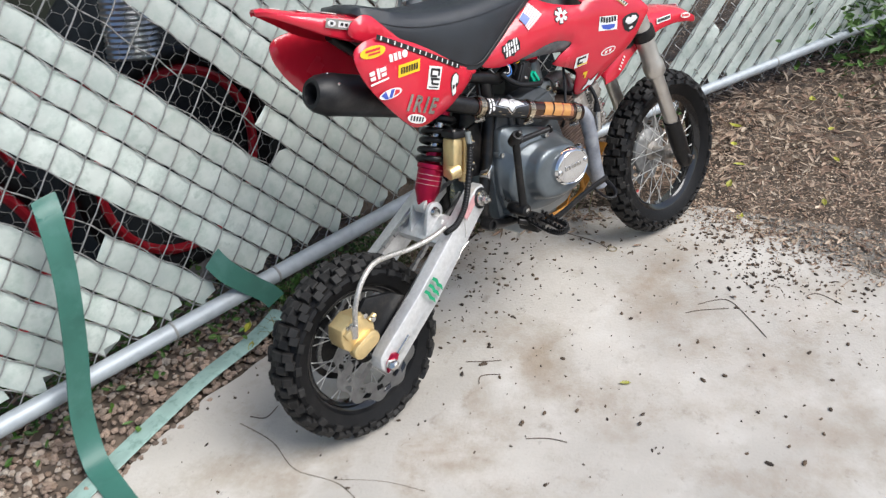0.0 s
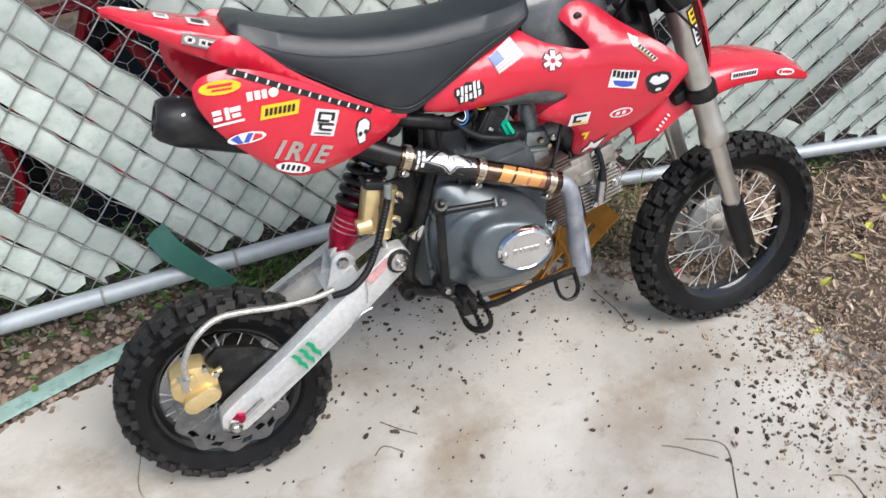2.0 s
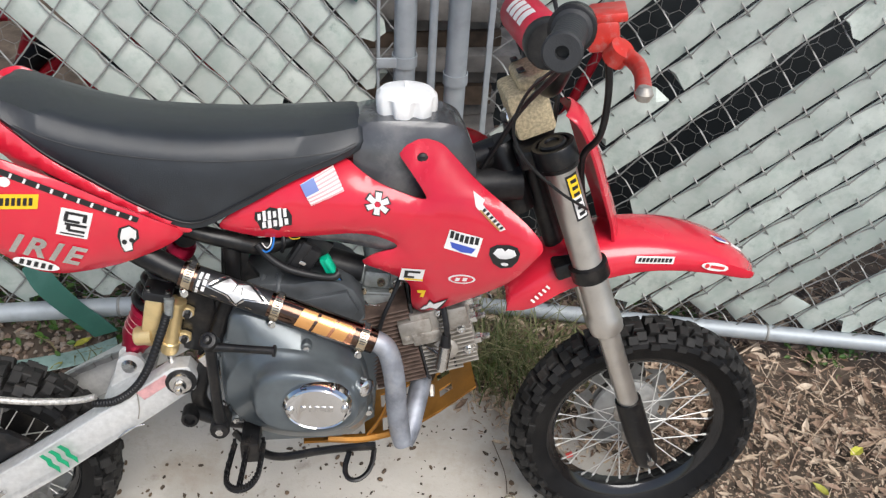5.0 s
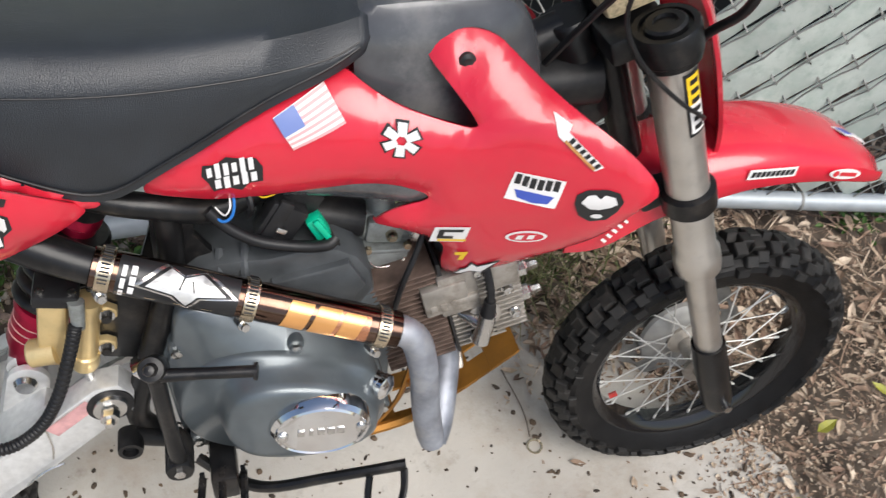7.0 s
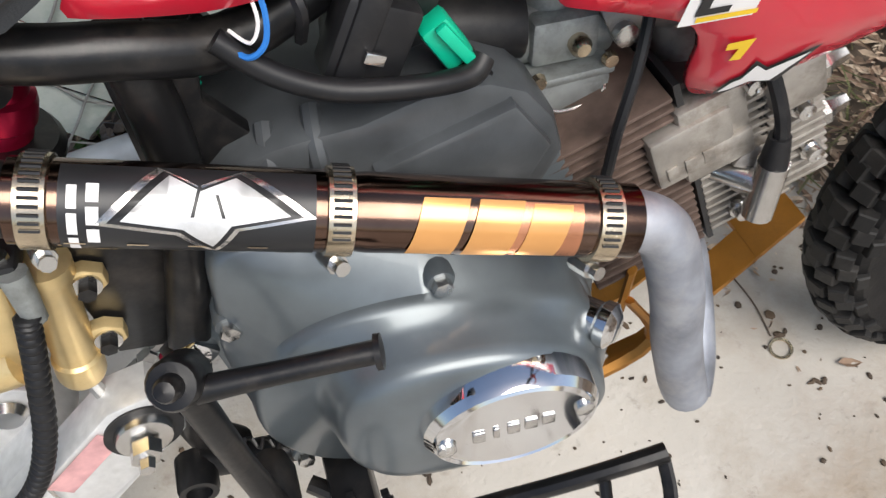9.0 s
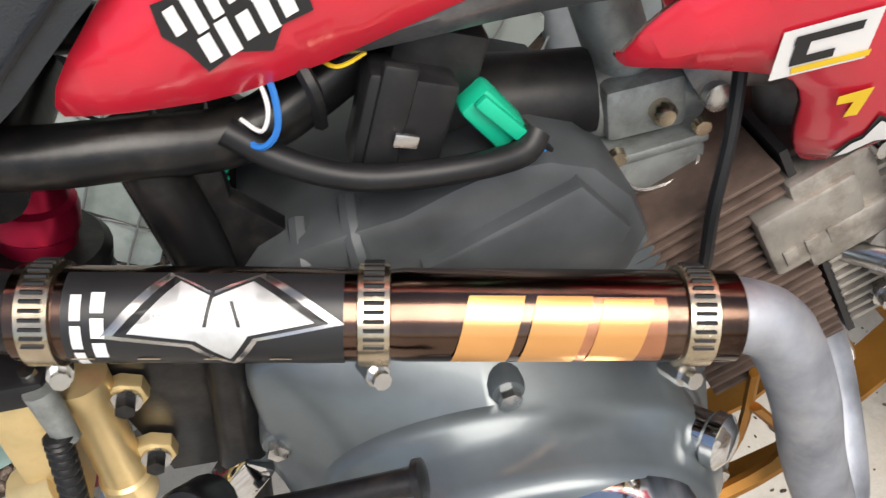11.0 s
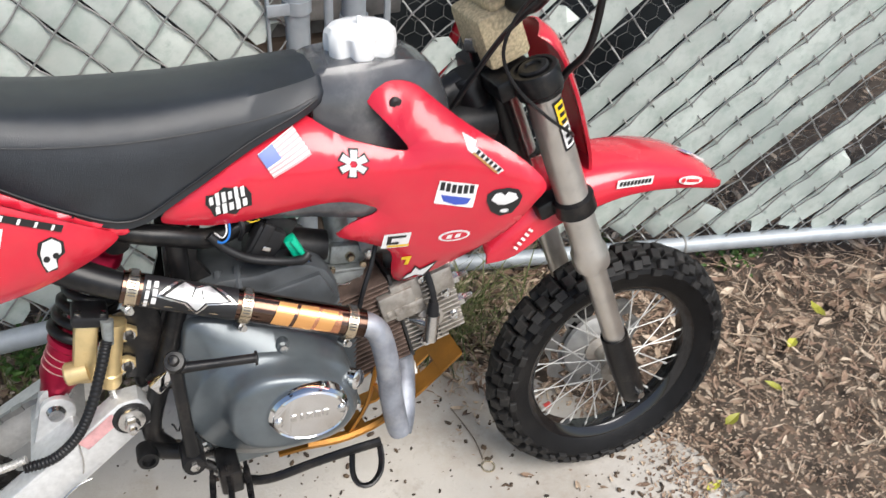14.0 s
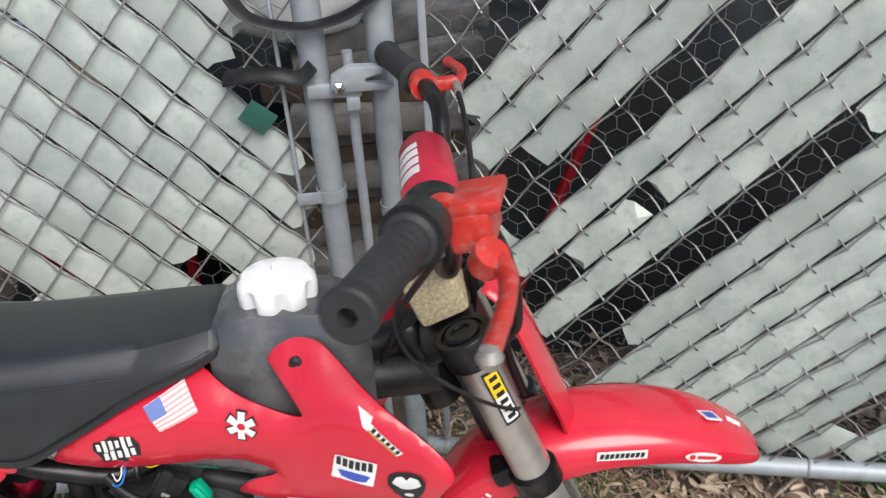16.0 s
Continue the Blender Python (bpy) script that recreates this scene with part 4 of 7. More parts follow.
# seat
xs = [0.128, 0.140, 0.165, 0.20, 0.25, 0.31, 0.372, 0.433, 0.511, 0.565, 0.592, 0.602]
low = [0.828, 0.812, 0.788, 0.757, 0.724, 0.685, 0.660, 0.686, 0.726, 0.746, 0.758, 0.764]
topz = [0.834, 0.842, 0.836, 0.823, 0.808, 0.798, 0.793, 0.791, 0.792, 0.795, 0.797, 0.794]
half = [0.050, 0.064, 0.072, 0.078, 0.082, 0.085, 0.087, 0.085, 0.077, 0.068, 0.060, 0.053]
rings, seam, hem = [], [], []
for x, lo, hi, hw in zip(xs, low, topz, half):
    lo = min(lo, hi - 0.006)
    d = hi - lo
    sh = min(0.75, max(0.35, 1 - 0.034 / d))
    side = [(-hw * 0.96, lo), (-hw, lo + d * 0.30), (-hw * 0.97, lo + d * sh), (-hw * 0.86, hi - d * 0.10 - 0.002), (-hw * 0.60, hi - 0.004), (-hw * 0.25, hi)]
    ring = [(x, y, z) for y, z in side] + [(x, -y, z) for y, z in side[::-1]]
    rings.append(ring)
    if 0.15 < x < 0.60:
        seam.append((x, -hw * 0.985, lo + d * sh + 0.001))
        hem.append((x, -hw * 0.992, lo + min(0.010, d * 0.3)))
cols = [spline([r[k] for r in rings], 4) for k in range(12)]
bm = skin(bmesh.new(), [[cols[k][i] for k in range(12)] for i in range(len(cols[0]))])
seat = part("seat", bm, VINYL, bike, "long black grained vinyl seat with stitched hem", 60)
part("seam", tube(seam, 0.0006, 6, 5), STICKER_BLACK, seat)
part("stitched_hem", tube(hem, 0.0013, 6, 5), BLACK, seat)

# side panel with its stickers, tail and rear fender
plate_out = [(0.054, 0.772), (0.060, 0.790), (0.085, 0.797), (0.125, 0.796), (0.175, 0.774), (0.228, 0.744), (0.285, 0.705), (0.330, 0.675), (0.360, 0.656), (0.352, 0.645), (0.325, 0.629), (0.276, 0.611), (0.225, 0.604), (0.190, 0.604), (0.160, 0.618), (0.120, 0.660), (0.082, 0.705), (0.060, 0.745)]
plate = part("side_panel", shell(plate_out, PLATE, smooth=3), RED, bike, "red plastic side panel covered in stickers")
soften(plate)
plate_left = part("side_panel", shell([(x - 0.02, z + 0.008) for x, z in plate_out], lambda x, z: 0.09, smooth=2), RED, bike, "red plastic side panel on the fence side")


def sticker(label, polys, at, turn, size, surf, material, parent, lift=0.0012):
    for poly in polys[1:]:
        part("sticker", decal([poly], at, turn, size, surf, lift), material, parent)
    return part("sticker", decal(polys[:1], at, turn, size, surf, lift), material, parent, label)


D = 1.0
sticker("yellow oval sticker", [oval(0.058, 0.020)], (0.092, 0.777), -4, D, PLATE, STICKER_YELLOW, plate)
sticker("black marks on the yellow oval", [rect(0.034, 0.004, 0, 0.003, 0.3), rect(0.028, 0.003, 0.002, -0.003, 0.3)], (0.092, 0.777), -4, D, PLATE, STICKER_RED, plate, 0.0018)
sticker("white bar sticker", [rect(0.008, 0.013, -0.012), rect(0.008, 0.013, -0.001), rect(0.007, 0.013, 0.009), oval(0.014, 0.014, 12, 0.022)], (0.141, 0.755), -3, D, PLATE, STICKER_WHITE, plate)
sticker("yellow slanted sticker", [rect(0.056, 0.021, skew=0.2)], (0.168, 0.726), -4, D, PLATE, STICKER_YELLOW, plate)
sticker("black bars on the yellow sticker", [rect(0.0045, 0.011, -0.020 + i * 0.0066, 0, 0.2) for i in range(7)], (0.168, 0.726), -4, D, PLATE, STICKER_BLACK, plate, 0.0018)
sticker("white block sticker", [rect(0.012, 0.007, -0.014, 0.008), rect(0.012, 0.006, -0.014, -0.001), rect(0.006, 0.018, 0.0, 0.004), rect(0.015, 0.007, 0.012, 0.008), rect(0.012, 0.006, 0.012, -0.001), rect(0.044, 0.0035, 0, -0.010)], (0.094, 0.735), 0, D, PLATE, STICKER_WHITE, plate)
sticker("blue and white oval sticker", [oval(0.056, 0.017)], (0.114, 0.697), -4, D, PLATE, STICKER_WHITE, plate)
sticker("blue wedge on the oval", [[(-0.024, 0.002), (-0.012, 0.007), (-0.006, -0.007), (-0.013, -0.007)], [(-0.006, -0.006), (0.002, 0.007), (0.010, 0.006), (0.002, -0.007)]], (0.114, 0.697), -4, D, PLATE, STICKER_BLUE, plate, 0.0018)
sticker("red wedge on the oval", [[(0.006, -0.006), (0.012, 0.005), (0.022, 0.002), (0.022, -0.003)]], (0.114, 0.697), -4, D, PLATE, STICKER_RED, plate, 0.0018)
sticker("white square sticker", [rect(0.037, 0.042)], (0.231, 0.688), -20, D, PLATE, STICKER_WHITE, plate)
sticker("black square rings", [rect(0.026, 0.004, 0, 0.015), rect(0.005, 0.012, -0.011, 0.008), rect(0.005, 0.010, 0.011, 0.009), rect(0.018, 0.004, -0.003, 0.003), rect(0.026, 0.004, 0.002, -0.002), rect(0.005, 0.010, -0.006, -0.006), rect(0.020, 0.004, 0.004, -0.011), rect(0.028, 0.0022, 0, -0.017)], (0.231, 0.688), -20, D, PLATE, STICKER_BLACK, plate, 0.0018)
sticker("black outline of the rounded sticker", [[(1.22 * u, 1.12 * v) for u, v in ((-0.010, 0.004), (-0.008, 0.016), (0.002, 0.021), (0.011, 0.014), (0.012, 0.001), (0.006, -0.006), (0.005, -0.018), (-0.004, -0.020), (-0.007, -0.010))]], (0.289, 0.656), -8, D, PLATE, STICKER_BLACK, plate, 0.0008)
sticker("white rounded blob sticker", [[(-0.009, 0.004), (-0.006, 0.017), (0.003, 0.021), (0.011, 0.014), (0.011, 0.002), (0.005, -0.006), (0.006, -0.017), (-0.003, -0.021), (-0.007, -0.012)]], (0.289, 0.656), -8, D, PLATE, STICKER_WHITE, plate)
sticker("black ovals on the rounded sticker", [oval(0.0065, 0.0085, 12, -0.0035, -0.004), oval(0.0065, 0.008, 12, 0.0055, -0.001)], (0.289, 0.656), -8, D, PLATE, STICKER_BLACK, plate, 0.0022)
sticker("white pill sticker", [oval(0.056, 0.017)], (0.173, 0.629), -25, D, PLATE, STICKER_WHITE, plate)
sticker("black bars on the pill", [rect(0.005, 0.009, -0.017 + 0.0085 * i) for i in range(5)], (0.173, 0.629), -25, D, PLATE, STICKER_BLACK, plate, 0.0018)
sticker("row of pale marks along the panel's top", [rect(0.0028, 0.0068, -0.105 + 0.0162 * i) for i in range(14)], (0.207, 0.742), -29.5, D, PLATE, STICKER_WHITE, plate, 0.0020)
sticker("black strip along the panel's top", [rect(0.23, 0.0085)], (0.207, 0.742), -29.5, D, PLATE, STICKER_BLACK, plate, 0.0012)

def lettering(text, at, turn, size, surf, material, parent, label, lift=0.0012, shear=0.2):
    cu = bpy.data.curves.new("lettering", "FONT")
    cu.body, cu.size, cu.align_x, cu.align_y, cu.shear, cu.offset, cu.space_character = text, size, "CENTER", "CENTER", shear, size * 0.035, 1.3
    ob = bpy.data.objects.new("lettering", cu)
    me = bpy.data.meshes.new_from_object(ob)
    bpy.data.objects.remove(ob)
    bm = bmesh.new()
    bm.from_mesh(me)
    c, s = math.cos(radians(turn)), math.sin(radians(turn))
    for v in bm.verts:
        x, z = at[0] + c * v.co.x - s * v.co.y, at[1] + s * v.co.x + c * v.co.y
        v.co = (x, surf(x, z) - lift, z)
    return part("lettering", bm, material, parent, label)


lettering("IRIE", (0.189, 0.650), -24, 0.041, PLATE, STICKER_SILVER, plate, "chrome letters", 0.002)

# tail piece
ts = [(-0.034, 0.876, 0.010, 0.004), (-0.02, 0.875, 0.022, 0.009), (0.02, 0.861, 0.040, 0.020), (0.06, 0.848, 0.054, 0.034), (0.10, 0.835, 0.065, 0.042), (0.135, 0.824, 0.071, 0.045), (0.17, 0.804, 0.076, 0.040)]
rings = []
for x, z, hw, dr in ts:
    up = [(-hw, z - dr), (-hw * 0.99, z - dr * 0.45), (-hw * 0.9, z - 0.005), (-hw * 0.5, z + 0.002), (hw * 0.5, z + 0.002), (hw * 0.9, z - 0.005), (hw * 0.99, z - dr * 0.45), (hw, z - dr)]
    rings.append([(x, y, q) for y, q in up] + [(x, y * 0.93, q - 0.003 if i in (0, 7) else q - 0.005) for i, (y, q) in enumerate(up[::-1])])
tail = part("rear_fender", skin(bmesh.new(), rings), RED, bike, "red plastic tail fender", 50)
for s in (-1, 1):
    rail = part("side_rail", shell([(0.135, 0.832), (0.165, 0.800), (0.20, 0.764), (0.25, 0.728), (0.31, 0.689), (0.375, 0.660), (0.36, 0.650), (0.30, 0.680), (0.235, 0.720), (0.17, 0.762), (0.11, 0.788), (0.085, 0.805), (0.10, 0.825)], (lambda x, z: -0.088) if s < 0 else (lambda x, z: 0.086), smooth=2), RED, tail, "red rail under the seat edge")
    soften(rail)
TS = lambda x, z: -0.0552 - 0.26 * (x - 0.06)
sticker("dark label on the tail's side", [rect(0.060, 0.016)], (0.092, 0.8215), -21, 1.0, TS, STICKER_GREY, tail, 0.003)
sticker("white capsules on the dark label", [oval(0.015, 0.011, 14, -0.020), rect(0.034, 0.010, 0.009)], (0.092, 0.8215), -21, 1.0, TS, STICKER_WHITE, tail, 0.0036)
sticker("dark bars on the capsules", [rect(0.005, 0.005, -0.002), rect(0.005, 0.005, 0.006), rect(0.005, 0.005, 0.014), rect(0.005, 0.005, -0.020)], (0.092, 0.8215), -21, 1.0, TS, STICKER_BLACK, tail, 0.0042)
for (x, y, w, l, m) in ((0.005, 0.0, 0.012, 0.022, STICKER_WHITE), (0.045, -0.012, 0.026, 0.020, STICKER_WHITE), (0.092, -0.018, 0.034, 0.030, STICKER_WHITE), (0.045, -0.012, 0.016, 0.012, STICKER_GREY), (0.092, -0.018, 0.024, 0.018, STICKER_BLACK)):
    b = box((x, y, 0.8565 - 0.335 * (x - 0.045) + (0.0005 if m is not STICKER_WHITE else 0)), (l, w, 0.0012), (0, 19.5, 0))
    part("sticker", b, m, tail, "white sticker on the tail" if m is STICKER_WHITE else "dark print on the tail sticker")

# silencer and exhaust
mo, md = Vector((0.268, -0.058, 0.630)), Vector((-0.278, -0.004, 0.102)).normalized()
muff = part("silencer", lathe([(0.0, 0.0), (0.024, 0.0), (0.034, 0.012), (0.037, 0.02), (0.037, 0.232), (0.0375, 0.236), (0.0375, 0.252), (0.032, 0.276), (0.026, 0.286), (0.019, 0.287), (0.017, 0.280), (0.015, 0.25), (0.0, 0.249)], mo, md, 36), BLACK, bike, "matt black silencer canister")
for k in range(3):
    a = 0.6 + k * 0.9
    q = mo + md * 0.244 + Vector((0, -math.cos(a) * 0.0375, math.sin(a) * 0.0375))
    part("rivet", lathe([(0.003, 0), (0.002, 0.002), (0, 0.002)], q, (0, -math.cos(a), math.sin(a)), 8), STEEL, muff)
e0, e1 = Vector((0.348, -0.081, 0.590)), Vector((0.613, -0.123, 0.4925))
ed = (e1 - e0).normalized()
el = (e1 - e0).length
part("mid_pipe", tube([(0.272, -0.060, 0.628), (0.31, -0.072, 0.608), tuple(e0), tuple(e0 + ed * 0.03)], [0.019, 0.018, 0.0165, 0.0165], 16, 5), BLACK_METAL, muff)
shield = part("heat_shield", lathe([(0.0175, 0.0), (0.0190, 0.001), (0.0190, el * 0.47), (0.0180, el * 0.50), (0.0190, el * 0.53), (0.0190, el), (0.0175, el + 0.001)], e0, ed, 40), TINTED, bike, "heat-tinted chrome exhaust shield with band clamps")
E2 = ed.cross(Vector((0, -1, 0))).normalized()
E1 = E2.cross(ed).normalized()
if E1.y > 0:
    E1 = -E1
if E2.z < 0:
    E2 = -E2


def wrap(polys, start, size, material, label, lift=0.0006):
    """Printed foil round the shield: u along it, v round it from the side that faces out."""
    for poly in polys[1:]:
        wrap([poly], start, size, material, "", lift)
    polys = polys[:1]
    bm = bmesh.new()
    for poly in polys:
        bm.faces.new([bm.verts.new((start + size * u, 0, size * v)) for u, v in poly])
    bmesh.ops.triangulate(bm, faces=bm.faces[:])
    zs = [v.co.z for v in bm.verts]
    cut_grid(bm, 0.004, (0, 0, min(zs)), (0, 0, max(zs)), axes=(2,))
    r = 0.0190 + lift
    for v in bm.verts:
        a = v.co.z / r + 0.35
        v.co = e0 + ed * v.co.x + r * (E1 * math.cos(a) + E2 * math.sin(a))
    bmesh.ops.recalc_face_normals(bm, faces=bm.faces)
    return part("sticker", bm, material, shield, label)


wrap([rect(0.105, 0.052)], 0.075, 1, STICKER_BLACK, "black foil wrap on the shield")
star = [(-0.045, -0.002), (-0.020, 0.011), (-0.020, 0.026), (-0.003, 0.0165), (0.016, 0.026), (0.018, 0.012), (0.047, 0.004), (0.014, -0.003), (0.004, -0.019), (-0.012, -0.006)]
shrunk = lambda k: [(0.0 + u * k, 0.007 + (v - 0.007) * k) for u, v in star]
wrap([star], 0.081, 1.0, STICKER_SILVER, "silver outline of the star", 0.0010)
wrap([shrunk(0.88)], 0.081, 1.0, STICKER_BLACK, "black edge of the star", 0.0012)
wrap([shrunk(0.76)], 0.081, 1.0, ALU, "white star on the foil", 0.0014)
wrap([rect(0.0015, 0.014, -0.004, 0.010, 0.2), rect(0.0015, 0.010, 0.006, 0.008, -0.3)], 0.081, 1.0, STICKER_BLACK, "thin black strokes on the star", 0.0017)
wrap([rect(0.004, 0.010, 0.002 + i * 0.0, 0.010 - i * 0.012) for i in range(3)] + [rect(0.005, 0.008, 0.010, 0.012 - i * 0.010) for i in range(3)], 0.026, 1.0, STICKER_WHITE, "white bars at the foil's end", 0.0010)
wrap([rect(0.0085, 0.0012, 0.0125 * i, -0.0135 - 0.006 * (i % 2), 0.2) for i in range(8)], 0.028, 1.0, CLAMP, "pale gold bars along the foil", 0.0010)
wrap([rect(0.050, 0.030, 0.016, 0.0)], 0.212, 1.0, COPPERY, "copper band on the shield", 0.0007)
wrap([[(u * 1.15 + 0.25 * v, v * 1.2) for u, v in q] for q in (rect(0.019, 0.026, -0.025), rect(0.019, 0.026, -0.002), rect(0.017, 0.024, 0.020))], 0.212, 1.0, STICKER_ORANGE, "slanted copper blocks on the shield", 0.0011)
for at in (0.012, 0.139, 0.268):
    o = e0 + ed * at
    cl = part("band_clamp", lathe([(0.0195, -0.0065), (0.0210, -0.006), (0.0210, 0.006), (0.0195, 0.0065)], o, ed, 40), CLAMP, shield, "worm-drive band clamp")
    for k in range(14):
        a = 0.1 + k * 0.17
        q = o + 0.0212 * (E1 * math.cos(a) + E2 * math.sin(a))
        part("slot", tube([q - ed * 0.004, q + ed * 0.004], 0.0009, 5, 1), STICKER_BLACK, cl)
    a = -1.25
    q = o + 0.026 * (E1 * math.cos(a) + E2 * math.sin(a))
    part("screw", lathe([(0.0055, -0.009), (0.0055, 0.004), (0.004, 0.004), (0.004, 0.010), (0.0, 0.010)], q, (0.3, -0.85, 0.2), 8), STEEL, cl)
header = part("header_pipe", tube([tuple(e1 - ed * 0.01), tuple(e1 + ed * 0.008), (0.634, -0.125, 0.470), (0.643, -0.125, 0.42), (0.646, -0.125, 0.37), (0.652, -0.126, 0.322), (0.657, -0.126, 0.302)], 0.0158, 18, 6), ASHPIPE, bike, "burnt grey exhaust header pipe")
part("port_pipe", tube([(0.657, -0.127, 0.301), (0.667, -0.112, 0.314), (0.678, -0.085, 0.335), (0.688, -0.055, 0.352), (0.694, -0.03, 0.360)], [0.0158, 0.0162, 0.0165, 0.0168, 0.0168], 18, 6), ASHPIPE, header)
part("port_flange", box((0.694, -0.034, 0.357), (0.040, 0.008, 0.046), (38, 0, 0), 0.003), BLACK_METAL, header)
part("flange_nut", lathe([(0.0, -0.014), (0.004, -0.013), (0.0055, -0.008), (0.0055, 0.006)], (0.708, -0.042, 0.336), (0, 0.8, 0.6), 6), CAST, header)

# engine
eng = part("engine", prism([(0.385, 0.300), (0.380, 0.44), (0.410, 0.505), (0.46, 0.530), (0.53, 0.525), (0.60, 0.50), (0.622, 0.43), (0.615, 0.30), (0.56, 0.262), (0.44, 0.262)], 0.065, -0.066, 0.006), ENGINE, bike, "grey horizontal single-cylinder engine")
CC = (0.508, 0.398)


def round_of(outline):
    """The radius of an outline about the cover's middle, by angle."""
    pts = spline([(x, 0, z) for x, z in outline], 6, True)
    pairs = sorted((math.atan2(p.z - CC[1], p.x - CC[0]), math.hypot(p.x - CC[0], p.z - CC[1])) for p in pts)
    return [a for a, r in pairs], [r for a, r in pairs]


COVER = round_of([(0.398, 0.479), (0.406, 0.512), (0.421, 0.521), (0.450, 0.514), (0.515, 0.491), (0.560, 0.469), (0.588, 0.445), (0.603, 0.407), (0.608, 0.356), (0.602, 0.322), (0.578, 0.295), (0.531, 0.287), (0.466, 0.290), (0.414, 0.316), (0.389, 0.370), (0.388, 0.433)])
RIDGE = round_of([(0.392, 0.384), (0.400, 0.427), (0.422, 0.458), (0.456, 0.471), (0.504, 0.469), (0.556, 0.453), (0.589, 0.432), (0.602, 0.395), (0.600, 0.350), (0.575, 0.325), (0.520, 0.316), (0.460, 0.320), (0.412, 0.343)])
INNER = round_of([(0.435, 0.406), (0.443, 0.435), (0.462, 0.452), (0.492, 0.458), (0.540, 0.449), (0.574, 0.426), (0.590, 0.390), (0.582, 0.362), (0.550, 0.346), (0.504, 0.342), (0.459, 0.352), (0.439, 0.375)])


def cover_ring(shape, y, k=1.0, n=96):
    out = []
    for i in range(n):
        a = -math.pi + 2 * math.pi * i / n
        r = k * float(np.interp(a, shape[0], shape[1], period=2 * math.pi))
        x, z = CC[0] + r * math.cos(a), CC[1] + r * math.sin(a)
        out.append(Vector((x, y - 0.08 * (x - 0.51), z)))
    return out


cover = part("clutch_cover", skin(bmesh.new(), [cover_ring(COVER, -0.058), cover_ring(COVER, -0.083), cover_ring(COVER, -0.088, 0.985), cover_ring(COVER, -0.090, 0.965), cover_ring(RIDGE, -0.106, 1.0), cover_ring(RIDGE, -0.111, 0.985), cover_ring(RIDGE, -0.114, 0.95), cover_ring(INNER, -0.118, 1.10), cover_ring(INNER, -0.123, 1.045), cover_ring(INNER, -0.136, 1.0), cover_ring(INNER, -0.143, 0.97), cover_ring(INNER, -0.147, 0.91), cover_ring(INNER, -0.149, 0.80), cover_ring(INNER, -0.150, 0.5)]), ENGINE, eng, "grey painted clutch cover with a stepped round bulge", 42)
badge_c = Vector((0.529, 0, 0.404))
pe = [Vector((badge_c.x + 0.046 * math.cos(a), 0, badge_c.z + 0.0365 * math.sin(a))) for a in (2 * math.pi * i / 48 for i in range(48))]


def ring_of(outline, y, k, tilt, c):
    return [Vector((c.x + (p.x - c.x) * k, y + tilt * (p.x - 0.51), c.z + (p.z - c.z) * k)) for p in outline]


badge = part("badge", skin(bmesh.new(), [ring_of(pe, -0.142, 1.12, -0.08, badge_c), ring_of(pe, -0.156, 1.08, -0.08, badge_c), ring_of(pe, -0.161, 1.0, -0.08, badge_c), ring_of(pe, -0.1598, 0.96, -0.08, badge_c), ring_of(pe, -0.1612, 0.90, -0.08, badge_c)]), CHROME, cover, "polished oval badge", 25)
for i, wd in enumerate((0.0070, 0.0035, 0.0070, 0.0072, 0.0072)):
    part("badge_mark", box((0.5085 + 0.0098 * i, -0.1618 - 0.08 * (0.0098 * i), 0.405), (wd, 0.0016, 0.0085), (0, 6, -4.6), 0.0005), STEEL, cover, "raised bar on the badge")
for s in (-1, 1):
    part("badge_screw", lathe([(0.0055, 0), (0.0055, 0.003), (0.003, 0.0045), (0, 0.0045)], (0.529 + s * 0.039, -0.1605 - 0.08 * (s * 0.039 + 0.019), 0.404 + s * 0.002), (0, -1, 0), 12), STEEL, cover)
for (x, y, z) in ((0.401, -0.080, 0.466), (0.515, -0.104, 0.473), (0.404, -0.092, 0.335), (0.604, -0.098, 0.345)):
    b = part("cover_boss", lathe([(0.0095, 0.030), (0.0085, 0.0), (0.0075, -0.002)], (x, y, z), (0, 1, 0), 14), ENGINE, cover)
    part("bolt", lathe([(0.0075, 0.003), (0.0075, 0.001), (0.0055, 0.001), (0.0055, -0.006), (0.0, -0.007)], (x, y - 0.002, z), (0, 1, 0), 6), STEEL, b)
part("oil_filler", lathe([(0.012, 0.02), (0.012, -0.004), (0.014, -0.006), (0.014, -0.012), (0.008, -0.016), (0.0, -0.016)], (0.594, -0.118, 0.411), (-0.62, 0.74, 0), 20), CHROME, eng, "bright oil cap")
top_case = part("gearbox_top", prism([(0.405, 0.485), (0.418, 0.545), (0.455, 0.562), (0.50, 0.560), (0.545, 0.565), (0.585, 0.548), (0.602, 0.50), (0.56, 0.47), (0.44, 0.47)], 0.05, -0.070, 0.008, smooth=2), DARK_ENGINE, eng, "dark upper crankcase")
for x, z in ((0.452, 0.53), (0.476, 0.532)):
    part("casting_rib", tube([(x, -0.073, z - 0.04), (x, -0.071, z + 0.015), (x + 0.004, -0.05, z + 0.033)], 0.005, 8, 4), DARK_ENGINE, top_case)
part("casting_step", prism([(0.50, 0.495), (0.50, 0.535), (0.575, 0.548), (0.592, 0.515), (0.572, 0.488)], -0.062, -0.078, 0.004), DARK_ENGINE, top_case)
